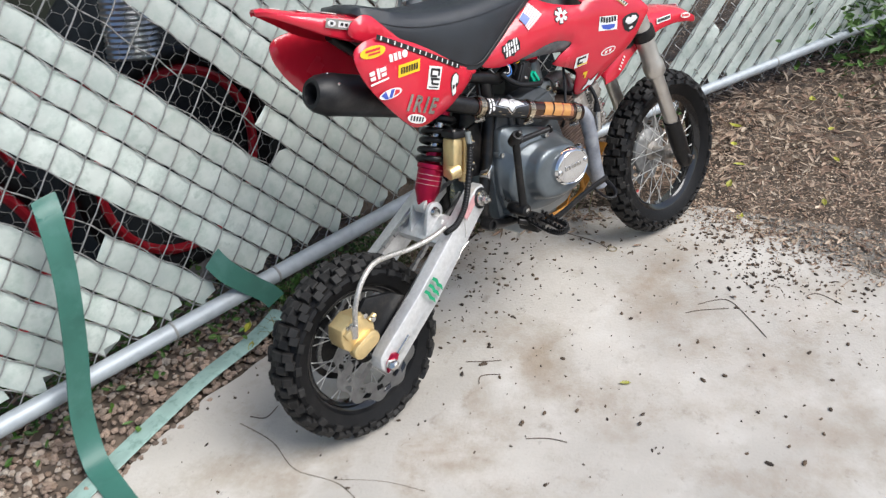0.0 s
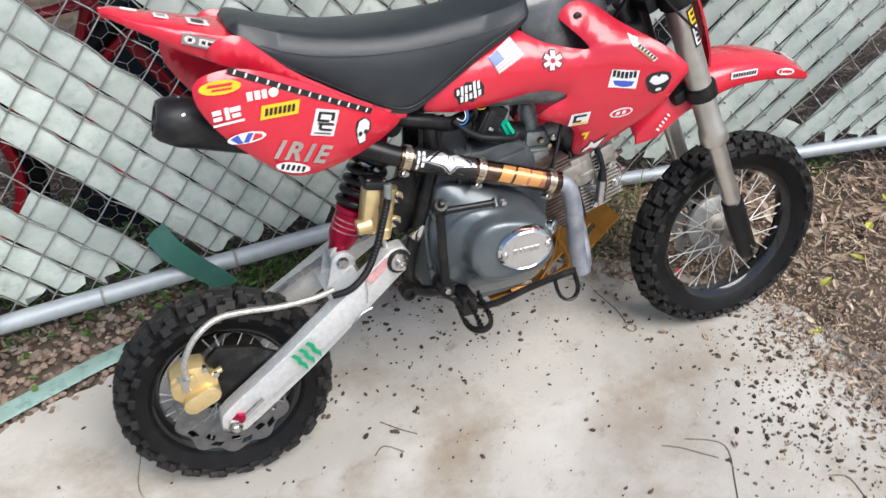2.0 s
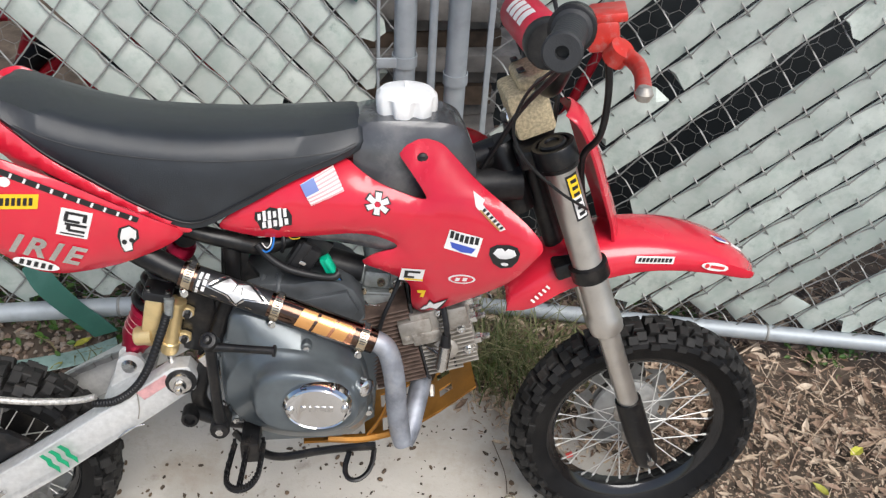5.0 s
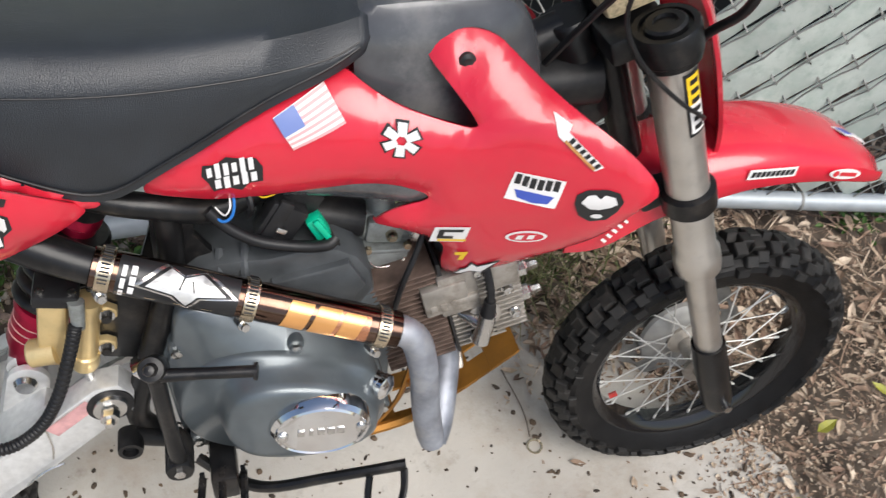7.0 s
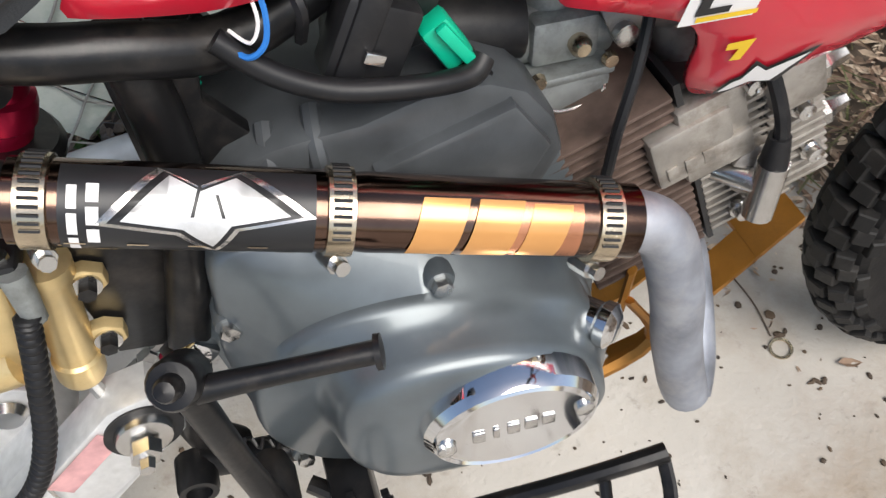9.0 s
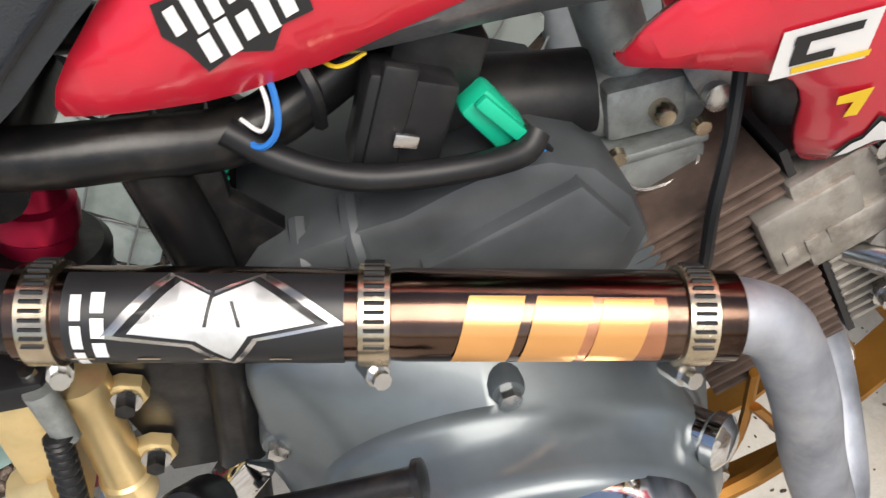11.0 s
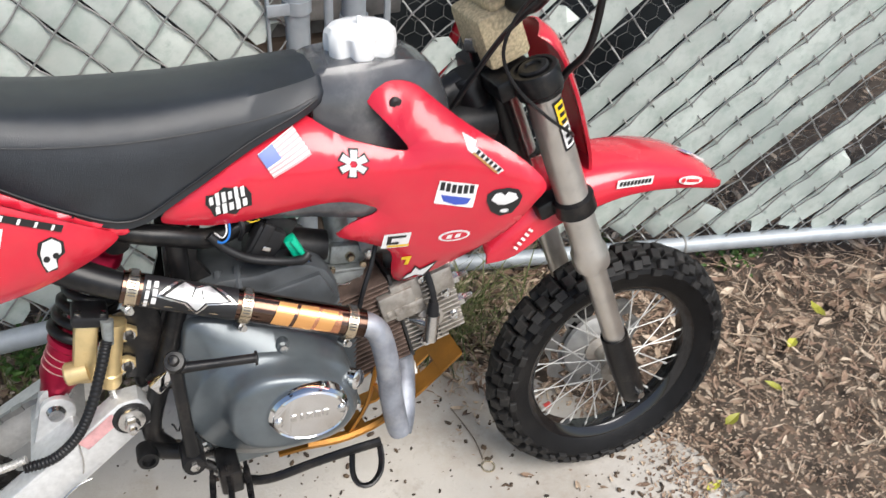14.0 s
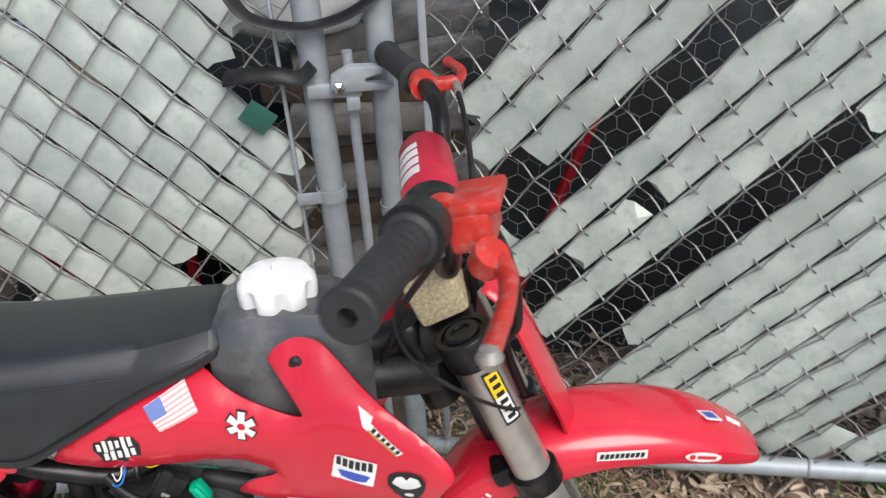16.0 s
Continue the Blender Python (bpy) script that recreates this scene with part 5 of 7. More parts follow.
# cylinder fins and head
up = Vector((0.970, 0, 0.235)).normalized()
co = Vector((0.618, -0.005, 0.428))
side_up = Vector((-0.235, 0, 0.970)).normalized()
# the core is black to paint shade between the brown fins
cyl = part("cylinder", box(tuple(co + up * 0.025), (0.080, 0.098, 0.128), (0, -13.6, 0), 0.004), BLACK_METAL, eng, "brown stained finned cylinder")
for i in range(19):
    part("fin", box(tuple(co + up * 0.026 + side_up * (-0.066 + i * 0.0073)), (0.078, 0.122, 0.0030), (0, -13.6, 0), 0.0012), BROWN_FINS_GAPS, cyl)
part("gasket", box(tuple(co + up * 0.069), (0.004, 0.118, 0.146), (0, -13.6, 0)), STICKER_BLACK, cyl)
ho = co + up * 0.078
# brown core puts shade into the gaps between the head's grey fins
head = part("cylinder_head", box(tuple(ho + up * 0.018), (0.050, 0.098, 0.122), (0, -13.6, 0), 0.006), BROWN_FINS_GAPS, eng, "grey cast cylinder head with fins")
for i in range(15):
    part("fin", box(tuple(ho + up * 0.020 + side_up * (-0.062 + i * 0.0074)), (0.056, 0.122, 0.0030), (0, -13.6, 0), 0.001), CAST, head)
part("valve_boss", box(tuple(ho + up * 0.006 + side_up * 0.030 + Vector((0, -0.052, 0))), (0.042, 0.026, 0.052), (0, -13.6, 0), 0.004), CAST, head)
part("cast_plate", box(tuple(ho + up * 0.004 + side_up * 0.012 + Vector((0, -0.064, 0))), (0.044, 0.010, 0.022), (0, -13.6, 0), 0.003), CAST, head)
# brown again, as painted gap shade behind the outer fins
part("fin_block", box(tuple(ho + up * 0.052 + side_up * -0.004), (0.030, 0.104, 0.12), (0, -13.6, 0), 0.003), BROWN_FINS_GAPS, head)
part("split_line", box(tuple(ho + up * 0.0365), (0.004, 0.118, 0.124), (0, -13.6, 0), 0.001), BLACK_METAL, head)
part("upper_boss", box(tuple(ho + up * 0.056 + side_up * 0.036 + Vector((0, -0.056, 0))), (0.034, 0.026, 0.036), (0, -13.6, 0), 0.005), CAST, head)
for a_, b_ in ((0.058, 0.012), (0.062, -0.030), (0.012, -0.052), (0.030, 0.052)):
    part("head_bolt", lathe([(0.0075, 0.006), (0.0075, 0.0), (0.0055, 0.0), (0.0055, -0.006), (0.002, -0.007), (0.0, -0.006)], ho + up * a_ + side_up * b_ + Vector((0, -0.064, 0)), (0, 1, 0), 12), STEEL, head)
for i in range(15):
    part("fin", box(tuple(ho + up * 0.056 + side_up * (-0.054 + i * 0.0076)), (0.036, 0.124, 0.0032), (0, -13.6, 0), 0.001), CAST, head)
part("rocker_cover", box(tuple(ho + up * 0.066), (0.022, 0.098, 0.112), (0, -13.6, 0), 0.008), CAST, head)
for y in (-0.052, 0.03):
    for dz in (0.048, 0.014, -0.026):
        o = ho + up * 0.074 + side_up * dz + Vector((0, y + 0.008, 0))
        part("head_nut", lathe([(0.009, 0.0), (0.009, 0.010), (0.006, 0.013), (0.0045, 0.024), (0.0, 0.026)], o, up, 6), STEEL, head)
part("side_cap", lathe([(0.020, 0.0), (0.020, 0.006), (0.016, 0.009), (0.0, 0.009)], ho + Vector((0.03, -0.060, -0.012)), (0, -1, 0), 20), CAST, head)
camcap = part("camshaft_cap", box((0.678, -0.064, 0.470), (0.050, 0.018, 0.040), (0, -13.6, 0), 0.003), CAST, head)
for k in range(3):
    part("raised_mark", box((0.665 + 0.011 * k, -0.0735, 0.458 + 0.0027 * k), (0.007, 0.002, 0.010), (0, -13.6, 0), 0.0006), CAST, camcap)
plug = part("spark_plug", tube([(0.694, -0.052, 0.436), (0.718, -0.084, 0.436)], 0.008, 10, 1), STEEL, head)
part("plug_cap", tube([(0.717, -0.086, 0.412), (0.722, -0.086, 0.454)], 0.0098, 14, 1), STEEL, plug)
part("plug_lead", tube([(0.722, -0.086, 0.456), (0.722, -0.085, 0.488), (0.712, -0.066, 0.53), (0.69, -0.02, 0.57)], 0.0045, 8, 6), BLACK, plug, "black rubber plug lead")
part("plug_boot", tube([(0.7215, -0.086, 0.452), (0.7225, -0.086, 0.474)], [0.0092, 0.0065], 10, 1), BLACK, plug)

# carburettor, intake and filter hose
carb = part("carburettor", lathe([(0.014, -0.03), (0.019, -0.03), (0.019, 0.028), (0.014, 0.028)], (0.620, -0.018, 0.545), (0.97, 0, -0.18), 22), CARB, bike, "grey carburettor")
part("float_bowl", prism([(0.598, 0.526), (0.639, 0.526), (0.640, 0.508), (0.634, 0.495), (0.622, 0.489), (0.611, 0.490), (0.602, 0.497), (0.598, 0.510)], 0.001, -0.045, 0.004, smooth=2), CARB, carb)
part("flange", box((0.617, -0.022, 0.529), (0.052, 0.054, 0.006), (0, 5, 0), 0.002), CARB, carb)
part("drain_screw", lathe([(0.006, 0), (0.006, -0.012), (0.0, -0.014)], (0.617, -0.022, 0.500), (0, 0, 1), 10), STEEL, carb)
for x in (0.598, 0.640):
    part("screw", lathe([(0.005, 0), (0.004, 0.004), (0, 0.004)], (x, -0.046, 0.533), (0, -1, 0), 10), CLAMP, carb)
part("slide_housing", lathe([(0.016, 0.0), (0.016, 0.045), (0.012, 0.055), (0.0, 0.056)], (0.618, -0.015, 0.555), (-0.1, 0, 1), 18), CARB, carb)
part("idle_screw", lathe([(0.007, 0), (0.007, 0.010), (0.004, 0.011), (0, 0.011)], (0.648, -0.042, 0.548), (0, -1, 0), 12), STEEL, carb)
part("choke_tab", box((0.598, -0.040, 0.512), (0.014, 0.006, 0.018), (0, 20, 0), 0.002), RED_ANO, carb, "small red tab")
part("intake_hose", tube([(0.60, -0.012, 0.548), (0.575, -0.010, 0.553), (0.54, -0.006, 0.562), (0.50, 0.0, 0.575)], [0.020, 0.022, 0.024, 0.028], 18, 5), BLACK, bike, "black rubber intake hose")
part("hose_clamp", lathe([(0.0215, -0.006), (0.0230, -0.006), (0.0230, 0.006), (0.0215, 0.006)], (0.592, -0.012, 0.550), (0.97, 0, -0.18), 26, loop=True), STEEL, carb, "bright hose clamp")
part("intake_manifold", tube([(0.645, -0.018, 0.540), (0.665, -0.020, 0.545), (0.69, -0.022, 0.535), (0.697, -0.022, 0.50)], [0.016, 0.017, 0.017, 0.022], 16, 6), CAST, bike, "cast intake manifold")
part("throttle_cable", tube([(0.620, -0.066, 0.45), (0.622, -0.076, 0.478), (0.630, -0.073, 0.505), (0.645, -0.065, 0.538), (0.658, -0.055, 0.572), (0.672, -0.045, 0.61), (0.70, -0.04, 0.67)], 0.0033, 8, 6), BLACK, bike, "black breather hose")

part("body_block", box((0.618, -0.032, 0.548), (0.040, 0.018, 0.028), (0, 8, 0), 0.004), CARB, carb)
part("mixture_screw", lathe([(0.0062, 0), (0.0062, 0.006), (0.004, 0.009), (0, 0.009)], (0.624, -0.041, 0.546), (0, -1, 0), 12), CLAMP, carb, "brass screw")
part("bowl_clip", tube([(0.598, -0.030, 0.524), (0.602, -0.047, 0.512), (0.618, -0.049, 0.508), (0.636, -0.047, 0.512), (0.640, -0.030, 0.524)], 0.0014, 6, 5), STEEL, carb)
part("fuel_tap", lathe([(0.0085, 0.0), (0.0085, 0.012), (0.006, 0.014), (0.0, 0.014)], (0.645, -0.035, 0.552), (0.8, -0.6, 0), 6), CARB, carb)
nudge(carb, (0.003, 0.012, -0.011))

# electrics
relay = part("relay", box((0.515, -0.060, 0.600), (0.036, 0.022, 0.042), (0, 32, 0), 0.003), BLACK, bike, "black relay box")
part("mount", box((0.511, -0.070, 0.606), (0.014, 0.006, 0.046), (0, 32, 0), 0.002), BLACK, relay)
part("window", box((0.514, -0.0745, 0.597), (0.010, 0.003, 0.006), (0, 32, 0), 0.001), STEEL, relay)
part("second_relay", box((0.535, -0.045, 0.612), (0.038, 0.022, 0.030), (0, 32, 0), 0.003), BLACK, relay)
plugc = part("connector", box((0.553, -0.068, 0.594), (0.0155, 0.015, 0.027), (0, -24, 0), 0.003), GREENPLUG, bike, "bright green plastic connector")
part("ridge", box((0.556, -0.078, 0.596), (0.006, 0.004, 0.026), (0, -28, 0), 0.001), GREENPLUG, plugc)
part("insert", box((0.560, -0.068, 0.579), (0.014, 0.012, 0.008), (0, -28, 0), 0.001), CLAMP, plugc, "tan connector insert")
part("wiring_loom", tube([(0.452, -0.066, 0.624), (0.470, -0.072, 0.604), (0.495, -0.076, 0.588), (0.53, -0.078, 0.578), (0.555, -0.074, 0.572), (0.564, -0.069, 0.576)], 0.0058, 10, 6), BLACK, bike, "black taped wiring loom")
part("blue_wire", tube([(0.455, -0.066, 0.622), (0.463, -0.075, 0.617), (0.472, -0.076, 0.622), (0.476, -0.070, 0.634), (0.474, -0.060, 0.645)], 0.0014, 6, 6), BLUEWIRE, bike, "thin blue wire")
part("white_wire", tube([(0.459, -0.064, 0.625), (0.466, -0.073, 0.622), (0.472, -0.072, 0.630), (0.472, -0.062, 0.642)], 0.0009, 6, 6), STICKER_WHITE, bike)
part("yellow_wire", tube([(0.492, -0.060, 0.640), (0.500, -0.066, 0.632), (0.512, -0.064, 0.632)], 0.0009, 6, 6), STICKER_YELLOW, bike)
part("green_wire", tube([(0.431 + 0.0062 * math.cos(a), -0.042 - 0.002 * math.sin(a), 0.594 + 0.0062 * math.sin(a)) for a in (0.4 * i for i in range(15))], 0.0015, 6, 2), GREENPLUG, bike, "loop of green wire")
for k, m in enumerate((GREENPLUG, BLUEWIRE, BLACK)):
    part("lead", tube([(0.562 + 0.003 * k, -0.069, 0.575), (0.568 + 0.002 * k, -0.069, 0.566), (0.560, -0.070, 0.570)], 0.0016, 6, 5), m, plugc)

nudge(plugc, (-0.004, 0.008, -0.008))

# kick starter, peg, brake pedal, skid plate
kick = part("kick_starter", tube([(0.387, -0.138, 0.358), (0.386, -0.141, 0.43), (0.387, -0.144, 0.512)], [0.0088, 0.0076, 0.0084], 12, 5), BLACK_METAL, bike, "black folding kick-start lever")
part("kick_boss", lathe([(0.013, -0.148), (0.0145, -0.144), (0.0145, -0.112), (0.01, -0.10)], (0.386, 0, 0.358), (0, 1, 0), 16), BLACK_METAL, kick)
part("kick_joint", lathe([(0.0, -0.026), (0.0045, -0.025), (0.0058, -0.022), (0.0062, -0.014), (0.0108, -0.0135), (0.0122, -0.011), (0.0124, 0.012), (0.009, 0.017)], (0.387, -0.144, 0.516), (0.05, 0.70, -0.71), 18), BLACK_METAL, kick)
part("kick_pedal", tube([(0.392, -0.148, 0.510), (0.430, -0.153, 0.509), (0.474, -0.159, 0.508)], [0.0068, 0.0056, 0.0058], 12, 4), BLACK_METAL, kick)
part("pedal_end", lathe([(0.0, 0.0), (0.0085, 0.0), (0.0085, 0.003), (0.0, 0.004)], (0.473, -0.159, 0.508), (0.97, -0.2, 0.0), 14), BLACK_METAL, kick)
part("kick_bolt", lathe([(0.006, 0), (0.006, 0.004), (0, 0.005)], (0.386, -0.147, 0.358), (0, -1, 0), 6), STEEL, kick)
peg = part("foot_peg", box((0.426, -0.118, 0.310), (0.028, 0.055, 0.036), (0, 0, 0), 0.004), BLACK_METAL, bike, "black steel foot peg with toothed loop")
for pts in ([(0.404, -0.135, 0.322), (0.397, -0.19, 0.314), (0.402, -0.212, 0.311), (0.416, -0.220, 0.310), (0.432, -0.213, 0.311), (0.442, -0.19, 0.314), (0.446, -0.135, 0.322)], [(0.425, -0.13, 0.324), (0.420, -0.18, 0.317), (0.416, -0.219, 0.311)]):
    bm = tube(pts, 0.0034, 8, 5, flat=1.4)
    for q in spline(pts, 4):
        box((q.x, q.y, q.z + 0.006), (0.005, 0.004, 0.006), bm=bm)
    part("loop", bm, BLACK_METAL, peg)
pedal = part("brake_pedal", tube([(0.40, -0.105, 0.318), (0.435, -0.130, 0.304), (0.47, -0.150, 0.306), (0.53, -0.168, 0.330), (0.575, -0.177, 0.342), (0.612, -0.181, 0.347)], [0.006, 0.0068, 0.0062, 0.0058, 0.0058, 0.0062], 10, 5, flat=1.3), BLACK_METAL, bike, "black steel rear brake pedal")
part("toe_loop", tube([(0.574, -0.178, 0.336), (0.567, -0.203, 0.328), (0.571, -0.217, 0.322), (0.584, -0.221, 0.321), (0.598, -0.213, 0.325), (0.606, -0.200, 0.332), (0.610, -0.182, 0.342)], 0.0030, 8, 5, flat=1.6), BLACK_METAL, pedal)
part("return_spring", tube([Vector((0.37 + 0.0022 * i, -0.098 + 0.004 * math.sin(i * 1.6), 0.385 - 0.0018 * i + 0.004 * math.cos(i * 1.6))) for i in range(20)], 0.0013, 6, 1), BLACK_METAL, pedal)
skid = [(0.50, 0.252), (0.60, 0.252), (0.66, 0.262), (0.715, 0.300), (0.775, 0.350)]
bm = bmesh.new()
def skid_strip(y0, y1, pts):
    skin(bm, [[(x, y0, z), (x, y1, z), (x, y1, z - 0.004), (x, y0, z - 0.004)] for x, z in pts])
skid_strip(-0.060, -0.047, skid); skid_strip(0.047, 0.060, skid); skid_strip(-0.012, 0.012, skid)
skid_strip(-0.060, 0.060, [(0.50, 0.2525), (0.55, 0.2525)]); skid_strip(-0.060, 0.060, [(0.60, 0.2525), (0.63, 0.257)]); skid_strip(-0.060, 0.060, [(0.69, 0.2832), (0.725, 0.3087)]); skid_strip(-0.060, -0.03, [(0.725, 0.3087), (0.745, 0.325)]); skid_strip(0.03, 0.06, [(0.725, 0.3087), (0.745, 0.325)]); skid_strip(-0.060, 0.060, [(0.745, 0.3255), (0.778, 0.3530)])
skid_ob = part("skid_plate", bm, BRONZE, bike, "bronze anodised skid plate with slots", 30)
for k in range(2):
    part("skid_rail", tube([(0.54, -0.066, 0.262), (0.60, -0.070, 0.262), (0.66, -0.070, 0.285), (0.64, -0.070, 0.345)] if k == 0 else [(0.60, -0.062, 0.256), (0.63, -0.066, 0.31), (0.645, -0.066, 0.37)], 0.006, 6, 4, flat=0.5), BRONZE, skid_ob)

# chain on the fence side
chain = [(0.0, 0.048, 0.256), (0.20, 0.048, 0.36), (0.38, 0.048, 0.405), (0.402, 0.048, 0.385), (0.38, 0.048, 0.362), (0.20, 0.048, 0.25), (0.02, 0.048, 0.130), (-0.05, 0.048, 0.148), (-0.064, 0.048, 0.20)]
line = spline(chain, 14, True)
bm = bmesh.new()
for i, p in enumerate(line):
    d = line[(i + 1) % len(line)] - p
    a = math.degrees(math.atan2(-d.z, d.x))
    box(tuple(p), (d.length * 0.94, 0.010 if i % 2 else 0.006, 0.0085), (0, a, 0), bm=bm)
part("chain", bm, DISC, bike, "greasy roller chain")

# tank cover, shrouds and cap
ts = [(0.588, 0.740, 0.790, 0.050), (0.600, 0.690, 0.797, 0.054), (0.625, 0.665, 0.800, 0.058), (0.660, 0.650, 0.801, 0.060), (0.700, 0.648, 0.799, 0.059), (0.728, 0.652, 0.793, 0.056), (0.744, 0.660, 0.780, 0.051), (0.760, 0.675, 0.745, 0.044)]
rings = []
for x, lo, hi, hw in ts:
    d = hi - lo
    side = [(-hw * 1.04, lo), (-hw * 1.06, lo + d * 0.45), (-hw * 1.0, lo + d * 0.72), (-hw * 0.86, hi - d * 0.08), (-hw * 0.78, hi - 0.003), (-hw * 0.2, hi)]
    rings.append([(x, y, z) for y, z in side] + [(x, -y, z) for y, z in side[::-1]])
cols = [spline([r[k] for r in rings], 4) for k in range(12)]
tank = part("tank_cover", skin(bmesh.new(), [[cols[k][i] for k in range(12)] for i in range(len(cols[0]))]), TANK, bike, "scuffed black plastic tank cover", 50)
bm = bmesh.new()
rings = []
for r, h, lob in ((0.036, 0.7920, 0.03), (0.041, 0.7945, 0.10), (0.0435, 0.7990, 0.125), (0.0440, 0.8120, 0.10), (0.0425, 0.8215, 0.04), (0.036, 0.8280, 0.0), (0.02, 0.8300, 0.0), (0.001, 0.8300, 0.0)):
    rings.append([(0.663 + r * (1 - lob * (0.5 - 0.5 * math.cos(7 * a)) ** 3 * 2) * math.cos(a), -0.002 + r * (1 - lob * (0.5 - 0.5 * math.cos(7 * a)) ** 3 * 2) * math.sin(a), h) for a in (2 * math.pi * i / 84 for i in range(84))])
part("fuel_cap", skin(bm, rings), WHITE, tank, "white scalloped fuel cap", 40)
part("vent", lathe([(0.003, 0), (0.003, 0.008), (0, 0.009)], (0.663, 0.0, 0.830), (0, 0, 1), 10), WHITE, tank)

shroud_out = [(0.395, 0.656), (0.458, 0.699), (0.525, 0.731), (0.572, 0.748), (0.580, 0.748), (0.596, 0.736), (0.618, 0.724), (0.650, 0.714), (0.686, 0.706), (0.682, 0.717), (0.665, 0.738), (0.648, 0.757), (0.650, 0.768), (0.668, 0.774), (0.690, 0.777), (0.709, 0.772), (0.722, 0.760), (0.752, 0.734), (0.800, 0.704), (0.831, 0.675), (0.837, 0.661), (0.828, 0.641), (0.802, 0.597), (0.765, 0.564), (0.703, 0.508), (0.677, 0.503), (0.668, 0.525), (0.668, 0.567), (0.640, 0.581), (0.600, 0.597), (0.597, 0.604), (0.616, 0.619), (0.655, 0.633), (0.620, 0.648), (0.586, 0.650), (0.547, 0.643), (0.469, 0.634), (0.42, 0.645)]


def shroud_surf(x, z):
    # a soft ridge runs from the rear prong to the nose
    ridge = 0.607 + (x - 0.60) * 0.22
    r = max(0.0, 1 - abs(z - ridge) / 0.030)
    dish = max(0.0, 1 - math.hypot((x - 0.681) / 0.016, (z - 0.754) / 0.016))
    h = max(0.0, min(1.0, (z - 0.700) / 0.075))
    return SHROUD(x, z) - 0.0045 * r * r * (1 if x > 0.6 else 0) + 0.004 * min(1, dish * 2) + 0.034 * h * h * (3 - 2 * h)


shroud = part("shroud", shell(shroud_out, shroud_surf, step=0.012, smooth=3), RED, bike, "red plastic tank shroud with stickers")
soften(shroud)
bm = shell(shroud_out, shroud_surf, step=0.02, smooth=2)
for v in bm.verts:
    v.co.y = -v.co.y
bmesh.ops.reverse_faces(bm, faces=bm.faces)
part("shroud", bm, RED, bike, "red plastic tank shroud on the fence side")
part("shroud_bolt", lathe([(0.0075, 0.004), (0.0075, 0.0), (0.004, -0.002), (0.0, -0.001)], (0.681, shroud_surf(0.681, 0.754) - 0.001, 0.754), (0, 1, 0), 14), BLACK, shroud)
part("inlay", shell([(0.470, 0.640), (0.52, 0.655), (0.58, 0.668), (0.65, 0.652), (0.672, 0.636), (0.64, 0.618), (0.58, 0.628), (0.52, 0.632)], lambda x, z: SHROUD(x, z) + 0.006, smooth=2), TANK, shroud, "black inlay under the shroud")
SS = shroud_surf
flag = sticker("small striped flag sticker", [rect(0.050, 0.031)], (0.5455, 0.717), 27, 1.0, SS, STICKER_WHITE, shroud)
sticker("red stripes of the flag", [rect(0.050, 0.0022, 0, -0.0140 + 0.0047 * i) for i in range(4)] + [rect(0.030, 0.0022, 0.010, 0.0046 + 0.0047 * i) for i in range(3)], (0.5455, 0.717), 27, 1.0, SS, FLAG_RED, shroud, 0.0018)
sticker("blue field of the flag", [rect(0.020, 0.0165, -0.015, 0.0072)], (0.5455, 0.717), 27, 1.0, SS, FLAG_BLUE, shroud, 0.0024)
blob = [(-0.024, 0.004), (-0.020, 0.014), (-0.010, 0.012), (0.000, 0.017), (0.012, 0.012), (0.022, 0.010), (0.025, 0.000), (0.020, -0.006), (0.021, -0.014), (0.010, -0.013), (0.002, -0.019), (-0.008, -0.013), (-0.020, -0.014), (-0.021, -0.004)]
sticker("black cloud-shaped sticker", [blob], (0.478, 0.671), 12, 1.05, SS, STICKER_BLACK, shroud)
sticker("white bars on the cloud sticker", [rect(0.0042, 0.009 + 0.003 * ((i * 5) % 3), -0.017 + 0.0068 * i, 0.006, 0.2) for i in range(6)] + [rect(0.0048, 0.009 + 0.003 * ((i * 7) % 2), -0.014 + 0.0074 * i, -0.007, 0.2) for i in range(5)], (0.478, 0.671), 12, 1.05, SS, STICKER_WHITE, shroud, 0.0018)
pet = lambda k, m: [[(k * (0.004 * math.cos(a) - s * 0.0035 * math.sin(a)), k * (0.004 * math.sin(a) + s * 0.0035 * math.cos(a))) for s in (-1, 1)] + [(k * (0.0155 * math.cos(a) - s * m * math.sin(a)), k * (0.0155 * math.sin(a) + s * m * math.cos(a))) for s in (1, -1)] for a in (0.4 + i * math.pi / 3 for i in range(6))]
sticker("black outline of the six-armed flower", pet(1.12, 0.0052), (0.619, 0.700), 0, 1.0, SS, STICKER_BLACK, shroud)
sticker("white six-armed flower sticker", pet(1.0, 0.0040), (0.619, 0.700), 0, 1.0, SS, STICKER_WHITE, shroud, 0.0019)
sticker("white and blue panel sticker", [rect(0.044, 0.030, skew=0.08)], (0.733, 0.655), -9, 1.0, SS, STICKER_WHITE, shroud)
sticker("black bars on the panel sticker", [rect(0.0048, 0.011, -0.0165 + 0.0066 * i, 0.006 + 0.001 * abs(i - 2.5)) for i in range(6)], (0.733, 0.655), -9, 1.0, SS, STICKER_BLACK, shroud, 0.0018)
sticker("blue half-round on the panel sticker", [[(-0.017, -0.003), (0.017, -0.003), (0.013, -0.011), (0.0, -0.0135), (-0.013, -0.011)]], (0.733, 0.655), -9, 1.0, SS, STICKER_BLUE, shroud, 0.0018)
